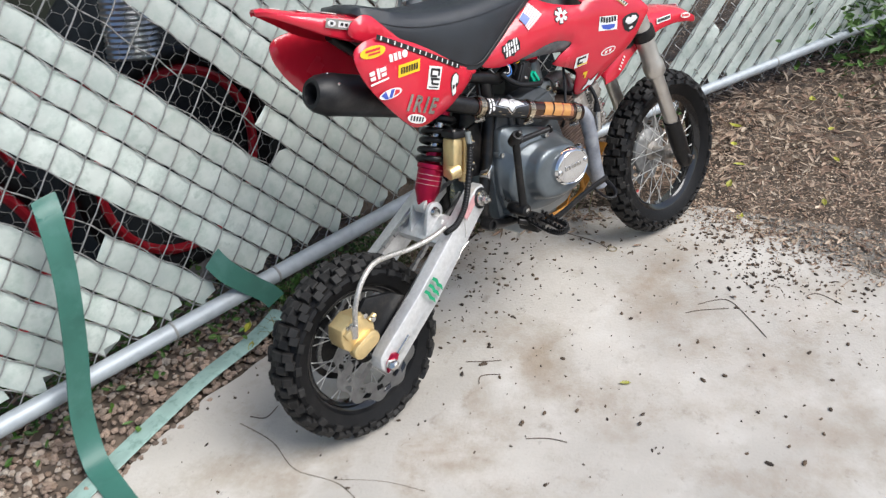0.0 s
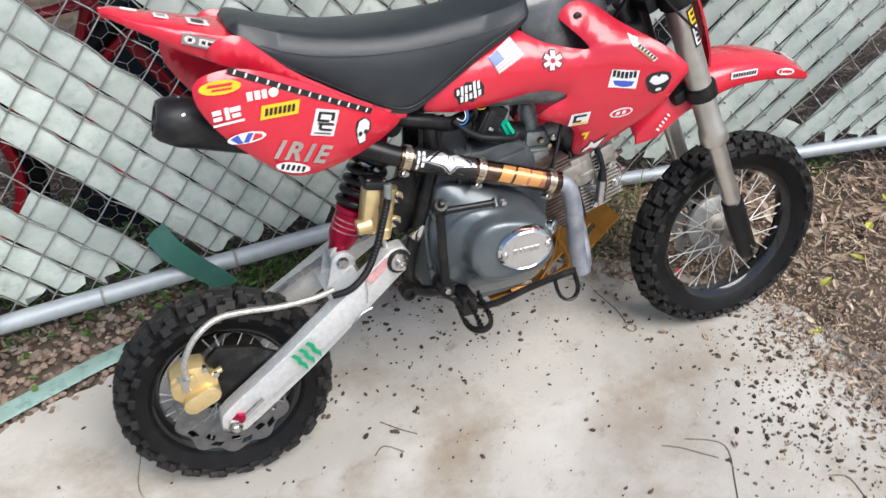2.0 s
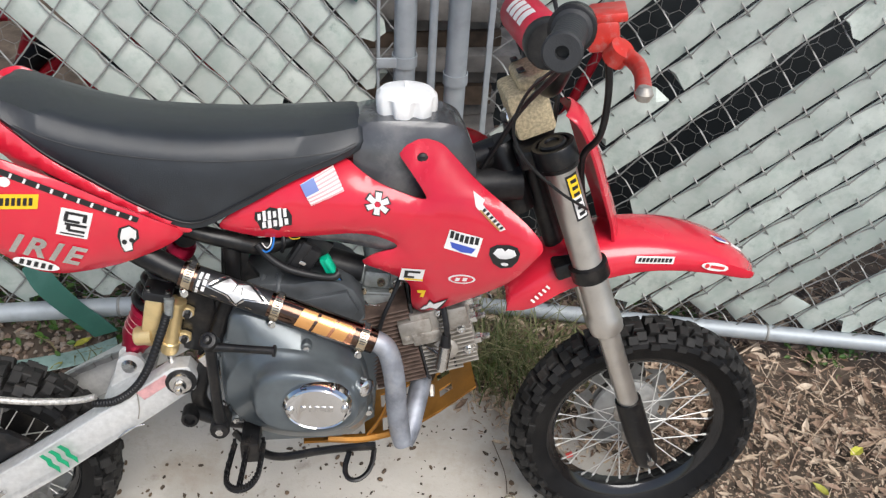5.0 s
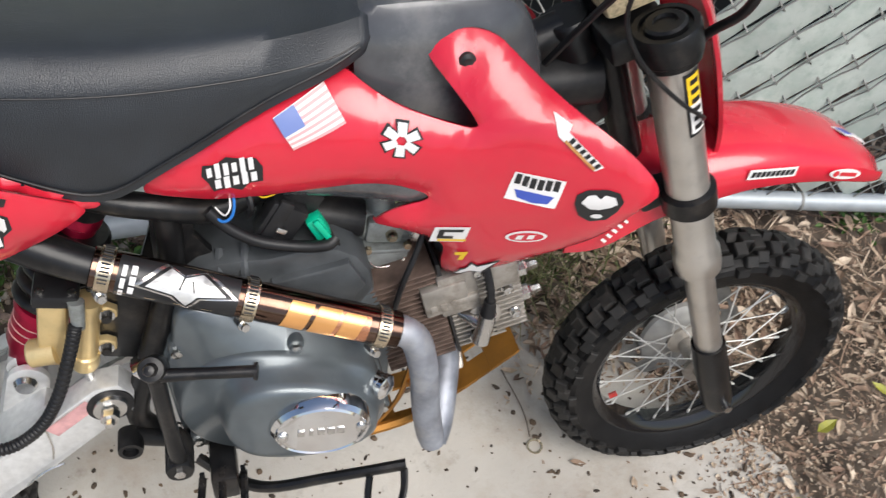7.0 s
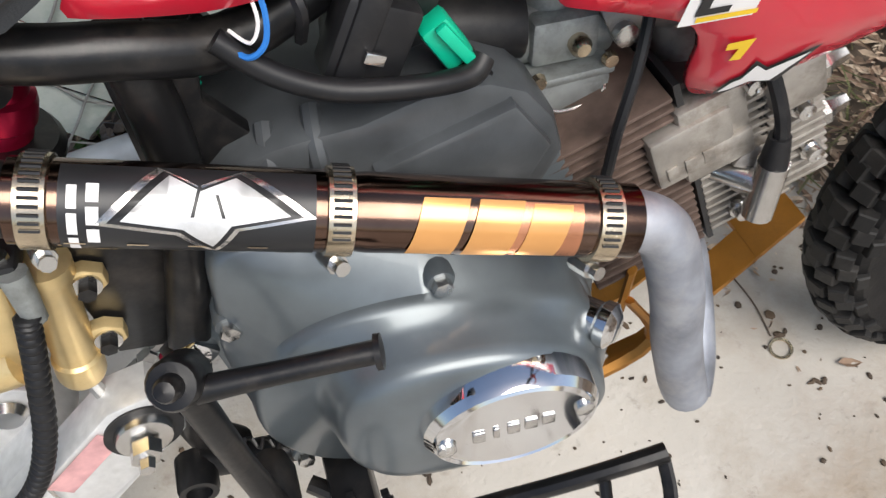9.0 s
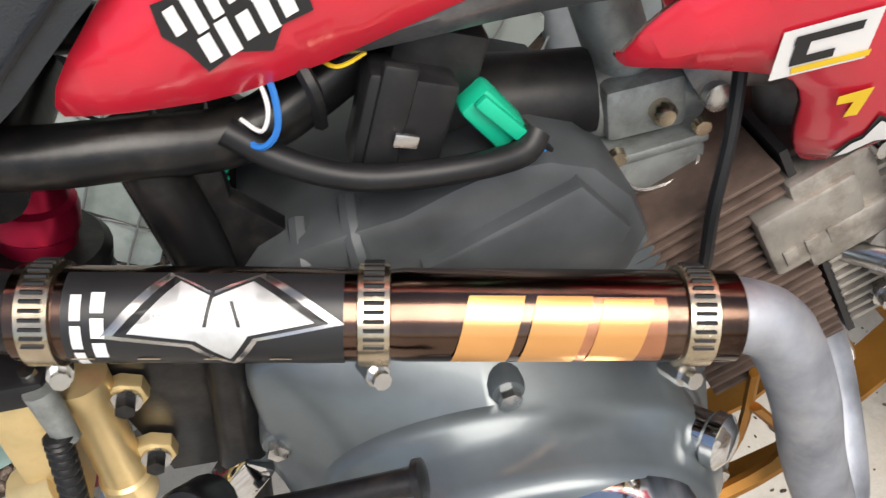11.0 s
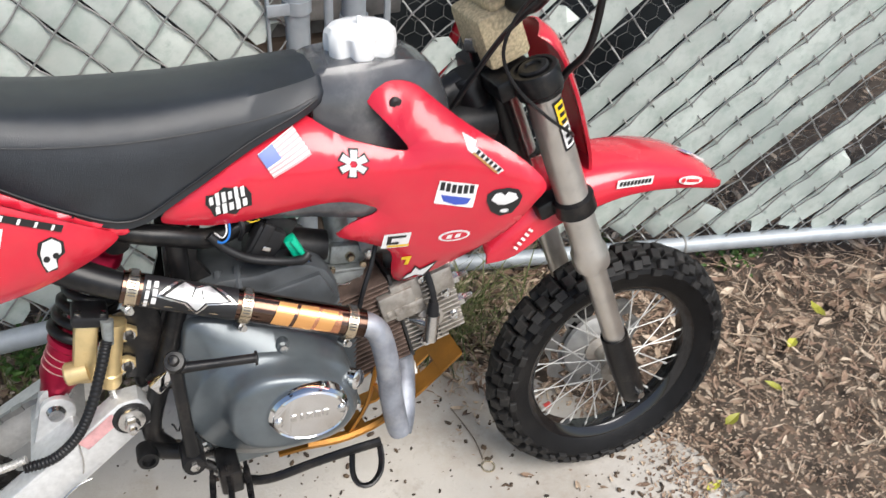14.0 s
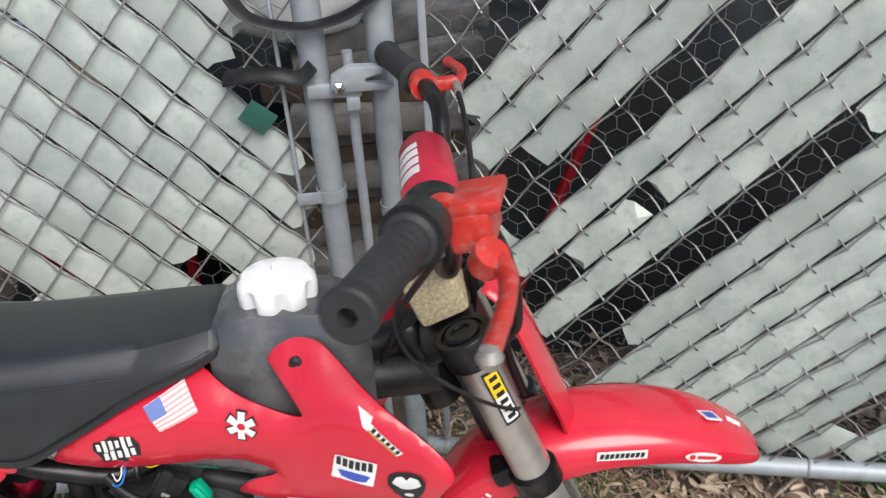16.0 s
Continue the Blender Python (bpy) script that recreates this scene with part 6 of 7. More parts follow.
sticker("black rounded patch sticker", [[(-0.021, 0.004), (-0.019, 0.013), (-0.010, 0.018), (0.006, 0.019), (0.016, 0.016), (0.019, 0.008), (0.016, -0.005), (0.008, -0.017), (-0.006, -0.020), (-0.016, -0.012)]], (0.788, 0.643), 6, 1.0, SS, STICKER_BLACK, shroud)
sticker("white shapes on the black patch", [[(-0.016, 0.006), (-0.010, 0.013), (-0.004, 0.014), (0.0, 0.010), (0.004, 0.014), (0.012, 0.012), (0.014, 0.005), (0.008, 0.0), (0.0, -0.003), (-0.008, -0.002)], oval(0.010, 0.006, 12, -0.001, -0.012)], (0.788, 0.643), 6, 1.0, SS, STICKER_WHITE, shroud, 0.0019)
sticker("white slanted block sticker", [rect(0.032, 0.023, skew=0.2)], (0.667, 0.589), 3, 1.0, SS, STICKER_WHITE, shroud)
sticker("black hook on the block sticker", [rect(0.022, 0.004, 0.001, 0.006, 0.2), rect(0.005, 0.014, -0.008, 0.001, 0.2), rect(0.012, 0.004, -0.003, -0.004, 0.2)], (0.667, 0.589), 3, 1.0, SS, STICKER_BLACK, shroud, 0.0018)
sticker("yellow edge of the block sticker", [rect(0.026, 0.003, 0.002, -0.0085, 0.2)], (0.667, 0.589), 3, 1.0, SS, STICKER_YELLOW, shroud, 0.0018)
sticker("white oval ring sticker", [oval(0.037, 0.017)], (0.735, 0.593), 10, 1.0, SS, STICKER_WHITE, shroud)
sticker("red middle of the oval", [oval(0.031, 0.012)], (0.735, 0.593), 10, 1.0, SS, RED, shroud, 0.0018)
sticker("white marks in the oval", [rect(0.006, 0.006, -0.006, 0, 0.4), rect(0.006, 0.006, 0.004, 0, 0.4)], (0.735, 0.593), 10, 1.0, SS, STICKER_WHITE, shroud, 0.0022)
sticker("white and orange streak sticker", [[(-0.030, 0.006), (-0.014, 0.010), (-0.012, 0.004), (0.030, 0.004), (0.028, -0.004), (-0.016, -0.005)]], (0.762, 0.702), -44, 1.0, SS, STICKER_WHITE, shroud)
sticker("orange edge of the streak", [rect(0.036, 0.0025, 0.008, -0.0035)], (0.762, 0.702), -44, 1.0, SS, STICKER_ORANGE, shroud, 0.0018)
sticker("black bars on the streak", [rect(0.0035, 0.0052, -0.006 + 0.0062 * i, 0.0008) for i in range(6)], (0.762, 0.702), -44, 1.0, SS, STICKER_BLACK, shroud, 0.0018)
sticker("small yellow tick", [[(-0.006, 0.006), (0.006, 0.008), (0.003, -0.008), (-0.002, -0.008), (0.0, 0.001), (-0.006, 0.001)]], (0.682, 0.553), 0, 1.0, SS, STICKER_YELLOW, shroud)
sticker("black outline of the star streak", [[(-0.022, -0.012), (-0.012, -0.001), (-0.006, 0.001), (-0.001, 0.012), (0.004, 0.003), (0.027, 0.013), (0.006, -0.004), (0.008, -0.013), (-0.004, -0.008), (-0.014, -0.013)]], (0.698, 0.531), 16, 1.0, SS, STICKER_BLACK, shroud)
sticker("white star streak sticker", [[(-0.019, -0.010), (-0.012, -0.003), (-0.005, -0.001), (-0.001, 0.008), (0.003, 0.001), (0.022, 0.009), (0.004, -0.004), (0.005, -0.010), (-0.004, -0.006), (-0.014, -0.010)]], (0.698, 0.531), 16, 1.0, SS, STICKER_WHITE, shroud, 0.0019)

# front fork
rake = Vector((0.862 - 1.040, 0, 0.760 - 0.294)).normalized()
fork = None
for s in (-1, 1):
    o = Vector((1.056, s * 0.075, 0.254))
    leg = part("fork_leg", lathe([(0.0225, 0.225), (0.0262, 0.229), (0.0270, 0.240), (0.0262, 0.256), (0.0228, 0.264), (0.0228, 0.552), (0.021, 0.554)], o, rake, 28), FORK, bike, "silver upside-down fork leg")
    fork = fork or leg
    part("slider", lathe([(0.0175, 0.0), (0.0175, 0.23)], o, rake, 24), FORK, leg)
    part("axle_lug", tube([tuple(o + rake * 0.075), tuple(o + rake * 0.01), (1.078, s * 0.075, 0.200), (1.084, s * 0.075, 0.184)], [0.0215, 0.0225, 0.021, 0.017], 16, 4), BLACK_METAL, leg, "black fork foot")
    part("lower_clamp", lathe([(0.0235, 0.330), (0.0290, 0.333), (0.0290, 0.356), (0.0235, 0.359)], o, rake, 26), BLACK_METAL, leg)
    part("top_clamp", lathe([(0.0235, 0.522), (0.0290, 0.524), (0.0290, 0.529), (0.0310, 0.531), (0.0310, 0.556), (0.0295, 0.559), (0.024, 0.559), (0.0235, 0.555), (0.0, 0.555)], o, rake, 26), BLACK_METAL, leg)
    part("fork_cap", lathe([(0.0195, 0.554), (0.0195, 0.560), (0.0170, 0.562), (0.011, 0.562), (0.010, 0.559), (0.0, 0.559)], o, rake, 20), BLACK_METAL, leg)
part("caliper_arm", tube([(1.075, 0.070, 0.205), (1.105, 0.062, 0.245), (1.098, 0.058, 0.285), (1.07, 0.060, 0.32)], [0.014, 0.012, 0.011, 0.008], 10, 5, flat=0.5), BLACK_METAL, fork, "black caliper arm")
part("front_caliper", box((1.055, 0.058, 0.290), (0.045, 0.03, 0.05), (0, 20, 0), 0.006), BLACK_METAL, fork)
for z, hh in ((0.346, 0.026), (0.540, 0.028)):
    c = Vector((1.056, 0, 0.254)) + rake * z
    part("yoke", box((c.x - 0.018, 0, c.z - 0.006), (0.062, 0.135, hh), (0, -20.9, 0), 0.006), BLACK_METAL, fork)
part("stem", lathe([(0.016, 0.33), (0.016, 0.585)], (1.026, 0, 0.243), rake, 16), BLACK_METAL, fork)
part("stem_nut", lathe([(0.015, 0.580), (0.015, 0.591), (0.010, 0.597), (0.0, 0.598)], (1.020, -0.004, 0.243), rake, 6), CHROME, fork, "bright stem nut")
fo = Vector((1.056, -0.075, 0.254))


def on_fork(u, v):
    a = v / 0.0236
    d = Vector((0, -1, 0)) * math.cos(a) + Vector((0.93, 0, 0.36)) * math.sin(a)
    return fo + rake * u + d * 0.0236


for (u0, u1, v0, v1, m, lab) in ((0.442, 0.515, 0.000, 0.021, STICKER_BLACK, "black fork sticker"), (0.480, 0.512, 0.002, 0.018, STICKER_YELLOW, "yellow half of the fork sticker"), (0.446, 0.480, 0.002, 0.018, STICKER_WHITE, "white half of the fork sticker")):
    bm = bmesh.new()
    k = 0.0 if m is STICKER_BLACK else 0.0005
    rows_ = [[on_fork(u0 + (u1 - u0) * i / 4, v0 + (v1 - v0) * j / 5) + Vector((k, -k, 0)) for j in range(6)] for i in range(5)]
    skin(bm, rows_, closed=False, caps=False)
    part("sticker", bm, m, fork, lab)
for i in range(6):
    bm = bmesh.new()
    u = 0.450 + i * 0.0105
    skin(bm, [[on_fork(u + (0.0055 if e else 0), 0.005 + 0.010 * j / 3) + Vector((0.001, -0.001, 0)) for j in range(4)] for e in (0, 1)], closed=False, caps=False)
    part("sticker", bm, STICKER_BLACK, fork, "black bar on the fork sticker")

# front fender and number plate
st = [(0.822, 0.515, 0.040, 0.030, 0.0), (0.86, 0.558, 0.052, 0.062, 0.0), (0.91, 0.592, 0.058, 0.062, 0.0), (0.96, 0.605, 0.062, 0.056, 0.0), (1.02, 0.611, 0.064, 0.048, 0.0), (1.08, 0.607, 0.063, 0.044, 0.0), (1.14, 0.592, 0.060, 0.038, 0.0), (1.18, 0.573, 0.054, 0.030, 0.0), (1.208, 0.553, 0.045, 0.018, 0.0), (1.221, 0.541, 0.030, 0.010, 0.0)]
rings = []
for x, z, hw, dr, _ in st:
    up_ = [(-hw * 1.02, z - dr), (-hw, z - dr * 0.5), (-hw * 0.86, z - 0.012), (-hw * 0.55, z - 0.002), (-hw * 0.2, z), (hw * 0.2, z), (hw * 0.55, z - 0.002), (hw * 0.86, z - 0.012), (hw, z - dr * 0.5), (hw * 1.02, z - dr)]
    rings.append([(x, y, w) for y, w in up_] + [(x - 0.001, y * 0.94, w - 0.004) for y, w in up_[::-1]])
cols = [spline([r[k] for r in rings], 4) for k in range(20)]
fender = part("front_fender", skin(bmesh.new(), [[cols[k][i] for k in range(20)] for i in range(len(cols[0]))]), RED, bike, "red plastic front fender with stickers", 50)
FS = lambda x, z: -0.0648 + max(0, x - 1.06) * 0.048
sticker("white bar sticker", [rect(0.060, 0.013)], (1.036, 0.583), -3, 1.0, FS, STICKER_WHITE, fender, 0.002)
sticker("black bars on the white sticker", [rect(0.0045, 0.007, -0.024 + 0.006 * i, 0, 0.15) for i in range(9)], (1.036, 0.583), -3, 1.0, FS, STICKER_BLACK, fender, 0.0026)
sticker("white oval sticker", [oval(0.046, 0.014)], (1.134, 0.567), -12, 1.0, lambda x, z: FS(x, z) - 0.002, STICKER_WHITE, fender, 0.002)
sticker("red bars on the oval", [rect(0.024, 0.005, 0.004), oval(0.008, 0.008, 10, -0.014)], (1.134, 0.567), -12, 1.0, lambda x, z: FS(x, z) - 0.002, STICKER_RED, fender, 0.0028)
part("sticker", box((1.158, -0.014, 0.5862), (0.026, 0.020, 0.0012), (0, 24, 20)), STICKER_WHITE, fender, "white and blue shield sticker")
part("sticker", box((1.158, -0.014, 0.5869), (0.018, 0.013, 0.0012), (0, 24, 20)), STICKER_BLUE, fender, "blue middle of the shield sticker")
part("sticker", box((1.192, -0.006, 0.5672), (0.020, 0.008, 0.0012), (0, 30, -10)), STICKER_WHITE, fender, "small white streak sticker")
sticker("white bars on the fender's rear end", [rect(0.0035, 0.008, -0.016 + 0.008 * i) for i in range(5)], (0.868, 0.522), 48, 1.0, lambda x, z: -0.0545, STICKER_WHITE, fender, 0.003)
np_st = [(0.900, 0.812, 0.036), (0.921, 0.794, 0.052), (0.942, 0.748, 0.062), (0.962, 0.695, 0.062), (0.982, 0.645, 0.052), (0.994, 0.604, 0.040)]
rings = []
for x, z, hw in np_st:
    front_ = [(x - 0.014 * (abs(k) ** 2.2), k * hw, z - 0.012 * abs(k) ** 2) for k in (-1, -0.75, -0.4, 0, 0.4, 0.75, 1)]
    rings.append(front_ + [(a - 0.004, b * 0.96, c) for a, b, c in front_[::-1]])
cols = [spline([r[k] for r in rings], 4) for k in range(14)]
part("number_plate", skin(bmesh.new(), [[cols[k][i] for k in range(14)] for i in range(len(cols[0]))]), RED, bike, "blank red plastic front number plate", 50)

# handlebar
R_ = [(0.842, -0.030, 0.846), (0.846, -0.075, 0.852), (0.848, -0.115, 0.885), (0.846, -0.165, 0.945), (0.835, -0.215, 0.972), (0.801, -0.30, 0.985), (0.773, -0.385, 0.993)]
L_ = [(0.842, 0.030, 0.846), (0.848, 0.075, 0.852), (0.856, 0.115, 0.885), (0.862, 0.165, 0.935), (0.852, 0.215, 0.954), (0.828, 0.30, 0.958), (0.804, 0.385, 0.962)]
bars = part("handlebar", tube(R_[::-1] + L_, 0.0111, 14, 6), BLACK_METAL, bike, "black steel handlebar")
part("crossbar", tube([(0.847, -0.150, 0.925), (0.858, 0.150, 0.918)], 0.006, 10, 1), BLACK_METAL, bars)
pa, pb_ = Vector((0.836, -0.092, 0.915)), Vector((0.838, 0.112, 0.905))
pd = (pb_ - pa).normalized()
pl_ = (pb_ - pa).length
pad = part("bar_pad", lathe([(0.0, 0.0), (0.028, 0.0), (0.031, 0.004), (0.031, pl_ - 0.004), (0.028, pl_), (0.0, pl_)], pa, pd, 30), PADRED, bars, "round red crossbar pad with white blocks")
part("pad_end", lathe([(0.0, -0.004), (0.030, -0.004), (0.0322, 0.0), (0.0322, 0.022), (0.0310, 0.024)], pa, pd, 28), BLACK, pad)
pe1 = Vector((-0.75, 0, 0.66))
pe2 = pd.cross(pe1).normalized()
for (u0, u1, v0, v1) in ((0.042, 0.060, -0.014, 0.014), (0.066, 0.088, -0.014, 0.014), (0.094, 0.116, -0.014, 0.014), (0.122, 0.146, -0.014, 0.014)):
    bm = bmesh.new()
    skin(bm, [[pa + pd * (pl_ - u) + 0.0318 * (pe1 * math.cos((v0 + (v1 - v0) * j / 4) / 0.031 + 0.1) + pe2 * math.sin((v0 + (v1 - v0) * j / 4) / 0.031 + 0.1)) for j in range(5)] for u in (u0, u1)], closed=False, caps=False)
    part("pad_block", bm, STICKER_WHITE, pad, "white printed block")
riser = part("bar_clamp", box((0.832, -0.002, 0.806), (0.058, 0.088, 0.070), (0, -21, 0), 0.008), WOVEN, bars, "tan woven wrap round the bar clamp")
part("upper_clamp", box((0.834, 0.0, 0.850), (0.048, 0.080, 0.024), (0, -21, 0), 0.008), WOVEN, riser)
for y in (-0.025, 0.025):
    part("bolt_slot", box((0.815, y, 0.862), (0.010, 0.016, 0.003), (0, -21, 0), 0.001), STICKER_BLACK, riser)
for s, end, inn in ((-1, Vector((0.770, -0.394, 0.994)), Vector((0.812, -0.268, 0.982))), (1, Vector((0.802, 0.393, 0.962)), Vector((0.838, 0.265, 0.956)))):
    d = (end - inn).normalized()
    gl = (end - inn).length
    prof = [(0.0140, 0.0), (0.0215, 0.002), (0.0215, 0.007), (0.0175, 0.010)]
    for i in range(9):
        h = 0.014 + i * (gl - 0.03) / 9
        prof += [(0.0172, h), (0.0172, h + 0.008), (0.0168, h + 0.009), (0.0168, h + 0.0105)]
    prof += [(0.0175, gl - 0.012), (0.0190, gl - 0.010), (0.0190, gl - 0.002), (0.0170, gl), (0.0065, gl), (0.006, gl - 0.012), (0.0, gl - 0.012)]
    grip = part("grip", lathe(prof, inn, d, 28), GRIP, bars, "ribbed black rubber grip")
    if s < 0:
        part("throttle_tube", lathe([(0.012, -0.034), (0.022, -0.032), (0.0250, -0.026), (0.0250, -0.004), (0.021, 0.0)], inn, d, 26), BLACK, grip)
        part("throttle_ring", lathe([(0.0235, -0.004), (0.0258, -0.003), (0.0258, 0.0), (0.0235, 0.001)], inn, d, 26), BLACK_METAL, grip)
mc = part("brake_master", box((0.864, -0.208, 0.964), (0.036, 0.054, 0.034), (0, -10, -14), 0.005), RED_METAL, bars, "chipped red front brake master cylinder")
part("reservoir_lid", box((0.868, -0.206, 0.984), (0.041, 0.058, 0.011), (0, -10, -14), 0.003), RED_METAL, mc)
part("bar_band", lathe([(0.012, -0.010), (0.0175, -0.010), (0.0175, 0.010), (0.012, 0.010)], (0.838, -0.212, 0.971), (-0.25, -0.95, 0.05), 22), RED_METAL, mc)
part("pivot_ring", lathe([(0.006, -0.011), (0.014, -0.010), (0.014, 0.010), (0.006, 0.011)], (0.869, -0.256, 0.953), (0.3, -0.5, 0.8), 18), RED_METAL, mc)
part("lever", tube([(0.872, -0.245, 0.954), (0.880, -0.275, 0.951), (0.876, -0.310, 0.952), (0.866, -0.348, 0.953), (0.853, -0.388, 0.955)], [0.010, 0.0090, 0.0085, 0.0085, 0.0092], 12, 6, flat=0.75), RED_METAL, mc, "worn red brake lever")
part("lever_ball", lathe([(0.0, -0.009), (0.006, -0.007), (0.009, 0.0), (0.006, 0.007), (0.0, 0.009)], (0.853, -0.391, 0.955), (0, 0, 1), 14), CAST, mc, "bare metal lever ball")
pc = part("clutch_perch", lathe([(0.012, -0.012), (0.018, -0.012), (0.018, 0.012), (0.012, 0.012)], (0.846, 0.238, 0.955), (-0.1, 1, 0.0), 22), RED_METAL, bars, "red clutch lever perch")
part("arm", box((0.870, 0.240, 0.954), (0.042, 0.022, 0.016), (0, 0, 10), 0.004), RED_METAL, pc)
part("short_lever", tube([(0.888, 0.238, 0.954), (0.897, 0.262, 0.954), (0.900, 0.30, 0.953), (0.893, 0.34, 0.952), (0.886, 0.362, 0.951)], [0.009, 0.008, 0.0075, 0.007, 0.008], 12, 5, flat=0.75), RED_METAL, pc)
part("adjuster", tube([(0.888, 0.235, 0.954), (0.888, 0.205, 0.950)], 0.006, 10, 1), CAST, pc)
part("clutch_cable", tube([(0.888, 0.210, 0.951), (0.890, 0.14, 0.930), (0.888, 0.06, 0.88), (0.880, 0.01, 0.80), (0.875, 0.03, 0.72), (0.84, 0.05, 0.62)], 0.0035, 8, 7), BLACK, bars, "thin black cable")
part("brake_hose", tube([(0.866, -0.195, 0.955), (0.886, -0.165, 0.930), (0.905, -0.135, 0.87), (0.912, -0.105, 0.80), (0.905, -0.060, 0.745), (0.93, -0.02, 0.65)], 0.0048, 10, 7), BLACK, bars, "black front brake hose")
part("throttle_cable", tube([(0.834, -0.240, 0.955), (0.815, -0.215, 0.925), (0.800, -0.150, 0.875), (0.790, -0.125, 0.82), (0.808, -0.125, 0.775), (0.86, -0.118, 0.725), (0.905, -0.100, 0.690), (0.925, -0.05, 0.66)], 0.0022, 8, 7), BLACK, bars, "thin black throttle cable")
part("second_cable", tube([(0.834, -0.238, 0.952), (0.818, -0.180, 0.90), (0.800, -0.11, 0.835), (0.785, -0.06, 0.77), (0.77, -0.03, 0.72)], 0.0036, 8, 7), BLACK, bars)


# ---- loose slats ----
def strip(pts, width, across, material, name, label, thick=0.0016):
    """A bent plastic strip along a line; across gives its breadth at each point."""
    line = spline(pts, 6)
    wid = spline(across, 6)
    rings = []
    for p, a in zip(line, wid):
        a = a.normalized() * width / 2
        rings.append([p - a, p - a * 0.5 + Vector((0, 0, thick)), p + a * 0.5 + Vector((0, 0, thick)), p + a, p + a - Vector((0, thick, thick)), p - a - Vector((0, thick, thick))])
    return tagged(part(name, skin(bmesh.new(), rings), material), label, "fence slat", group="loose fence slats")


strip([(-0.335, 0.545, 0.545), (-0.345, 0.515, 0.510), (-0.365, 0.485, 0.40), (-0.40, 0.470, 0.25), (-0.435, 0.46, 0.12), (-0.455, 0.42, 0.03), (-0.462, 0.34, 0.014), (-0.472, 0.22, 0.014)], 0.050, [(1, 0, 0.1), (1, 0, 0), (1, 0.1, 0), (1, 0.1, -0.1), (1, 0.1, -0.1), (1, 0, 0), (1, 0, 0), (1, 0, 0)], GREENSLAT, "green_slat", "dark green slat hanging torn from the fence")
strip([(-0.60, 0.345, 0.010), (-0.40, 0.410, 0.014), (-0.18, 0.473, 0.018), (0.0, 0.510, 0.014), (0.10, 0.532, 0.030)], 0.045, [(0.3, -1, 0)] * 5, FADEDGREEN, "faded_green_slat", "scuffed pale green slat lying along the slab edge")
strip([(-0.030, 0.553, 0.248), (-0.010, 0.535, 0.205), (0.030, 0.520, 0.155), (0.066, 0.514, 0.115), (0.088, 0.516, 0.078)], 0.052, [(1, 0.1, 0.6), (1, 0.1, 0.5), (1, 0, 0.4), (1, 0, 0.3), (1, 0, 0.3)], GREENSLAT, "green_slat", "dark green slat bent over the bottom rail")
tagged(part("paper_scrap", box((-0.49, 0.205, 0.0105), (0.036, 0.026, 0.001), (0, 0, 20)), WHITE), "scrap of white paper on the slab", "paper")

# ---- hexagonal netting behind the chain link ----
def netting(place, u0, u1, v0, v1, name, parent):
    vs, fs = [], []
    a = 0.0195
    def seg(p, q):
        d = (q - p).normalized()
        x = d.orthogonal().normalized() * 0.00055
        y = d.cross(x)
        b = len(vs)
        for o in (p, q):
            vs.extend([o + x, o + y, o - x, o - y])
        for k in range(4):
            fs.append((b + k, b + (k + 1) % 4, b + 4 + (k + 1) % 4, b + 4 + k))
    j = 0
    v = v0
    while v < v1:
        u = u0 + (a * 0.866 if j % 2 else 0)
        while u < u1:
            w = lambda x, z: place(x + 0.003 * wavy(x, z, 12), z + 0.003 * wavy(x, z, 12, 3), -0.022 + 0.004 * wavy(x, z, 5))
            c = w(u, v)
            seg(c, w(u, v + a))
            seg(c, w(u - a * 0.866, v - a * 0.5))
            seg(c, w(u + a * 0.866, v - a * 0.5))
            u += a * 1.732
        v += a * 1.5
        j += 1
    me = bpy.data.meshes.new(name)
    me.from_pydata(vs, [], fs)
    me.materials.append(NETWIRE)
    ob = new(name, me)
    ob.parent = parent
    ob["kind"] = "stuff"


netting(lean_left, -0.75, 0.68, 0.14, 1.05, "hexagonal_netting", fence_left)
netting(lean_right, 0.03, 1.3, 0.08, 1.15, "hexagonal_netting", fence_right)

# ---- behind the fence ----
DARKTARP = mat("dark_tarpaulin", (0.018, 0.021, 0.022), 0.6, spec=0.25, spread=0.4, scale=8, bump=0.4, bscale=20)
BIKERED = mat("red_bicycle_rim", (0.42, 0.008, 0.02), 0.35, spread=0.1, scale=20)
FOIL = mat("ribbed_silver_duct", (0.62, 0.63, 0.64), 0.3, metal=0.9, spread=0.1, scale=20, bump=0.3, bscale=40)
PALLET = mat("grey_weathered_board", (0.20, 0.185, 0.17), 0.85, spread=0.4, scale=20, bump=0.3)
BARK = mat("brown_rough_wood", (0.095, 0.066, 0.046), 0.9, spread=0.5, scale=26, bump=0.6, bscale=60)
DARK_BACKDROP = mat("near_black_backdrop", (0.012, 0.016, 0.009), 0.95, spread=0.5, scale=7, bump=1.0, bscale=30)


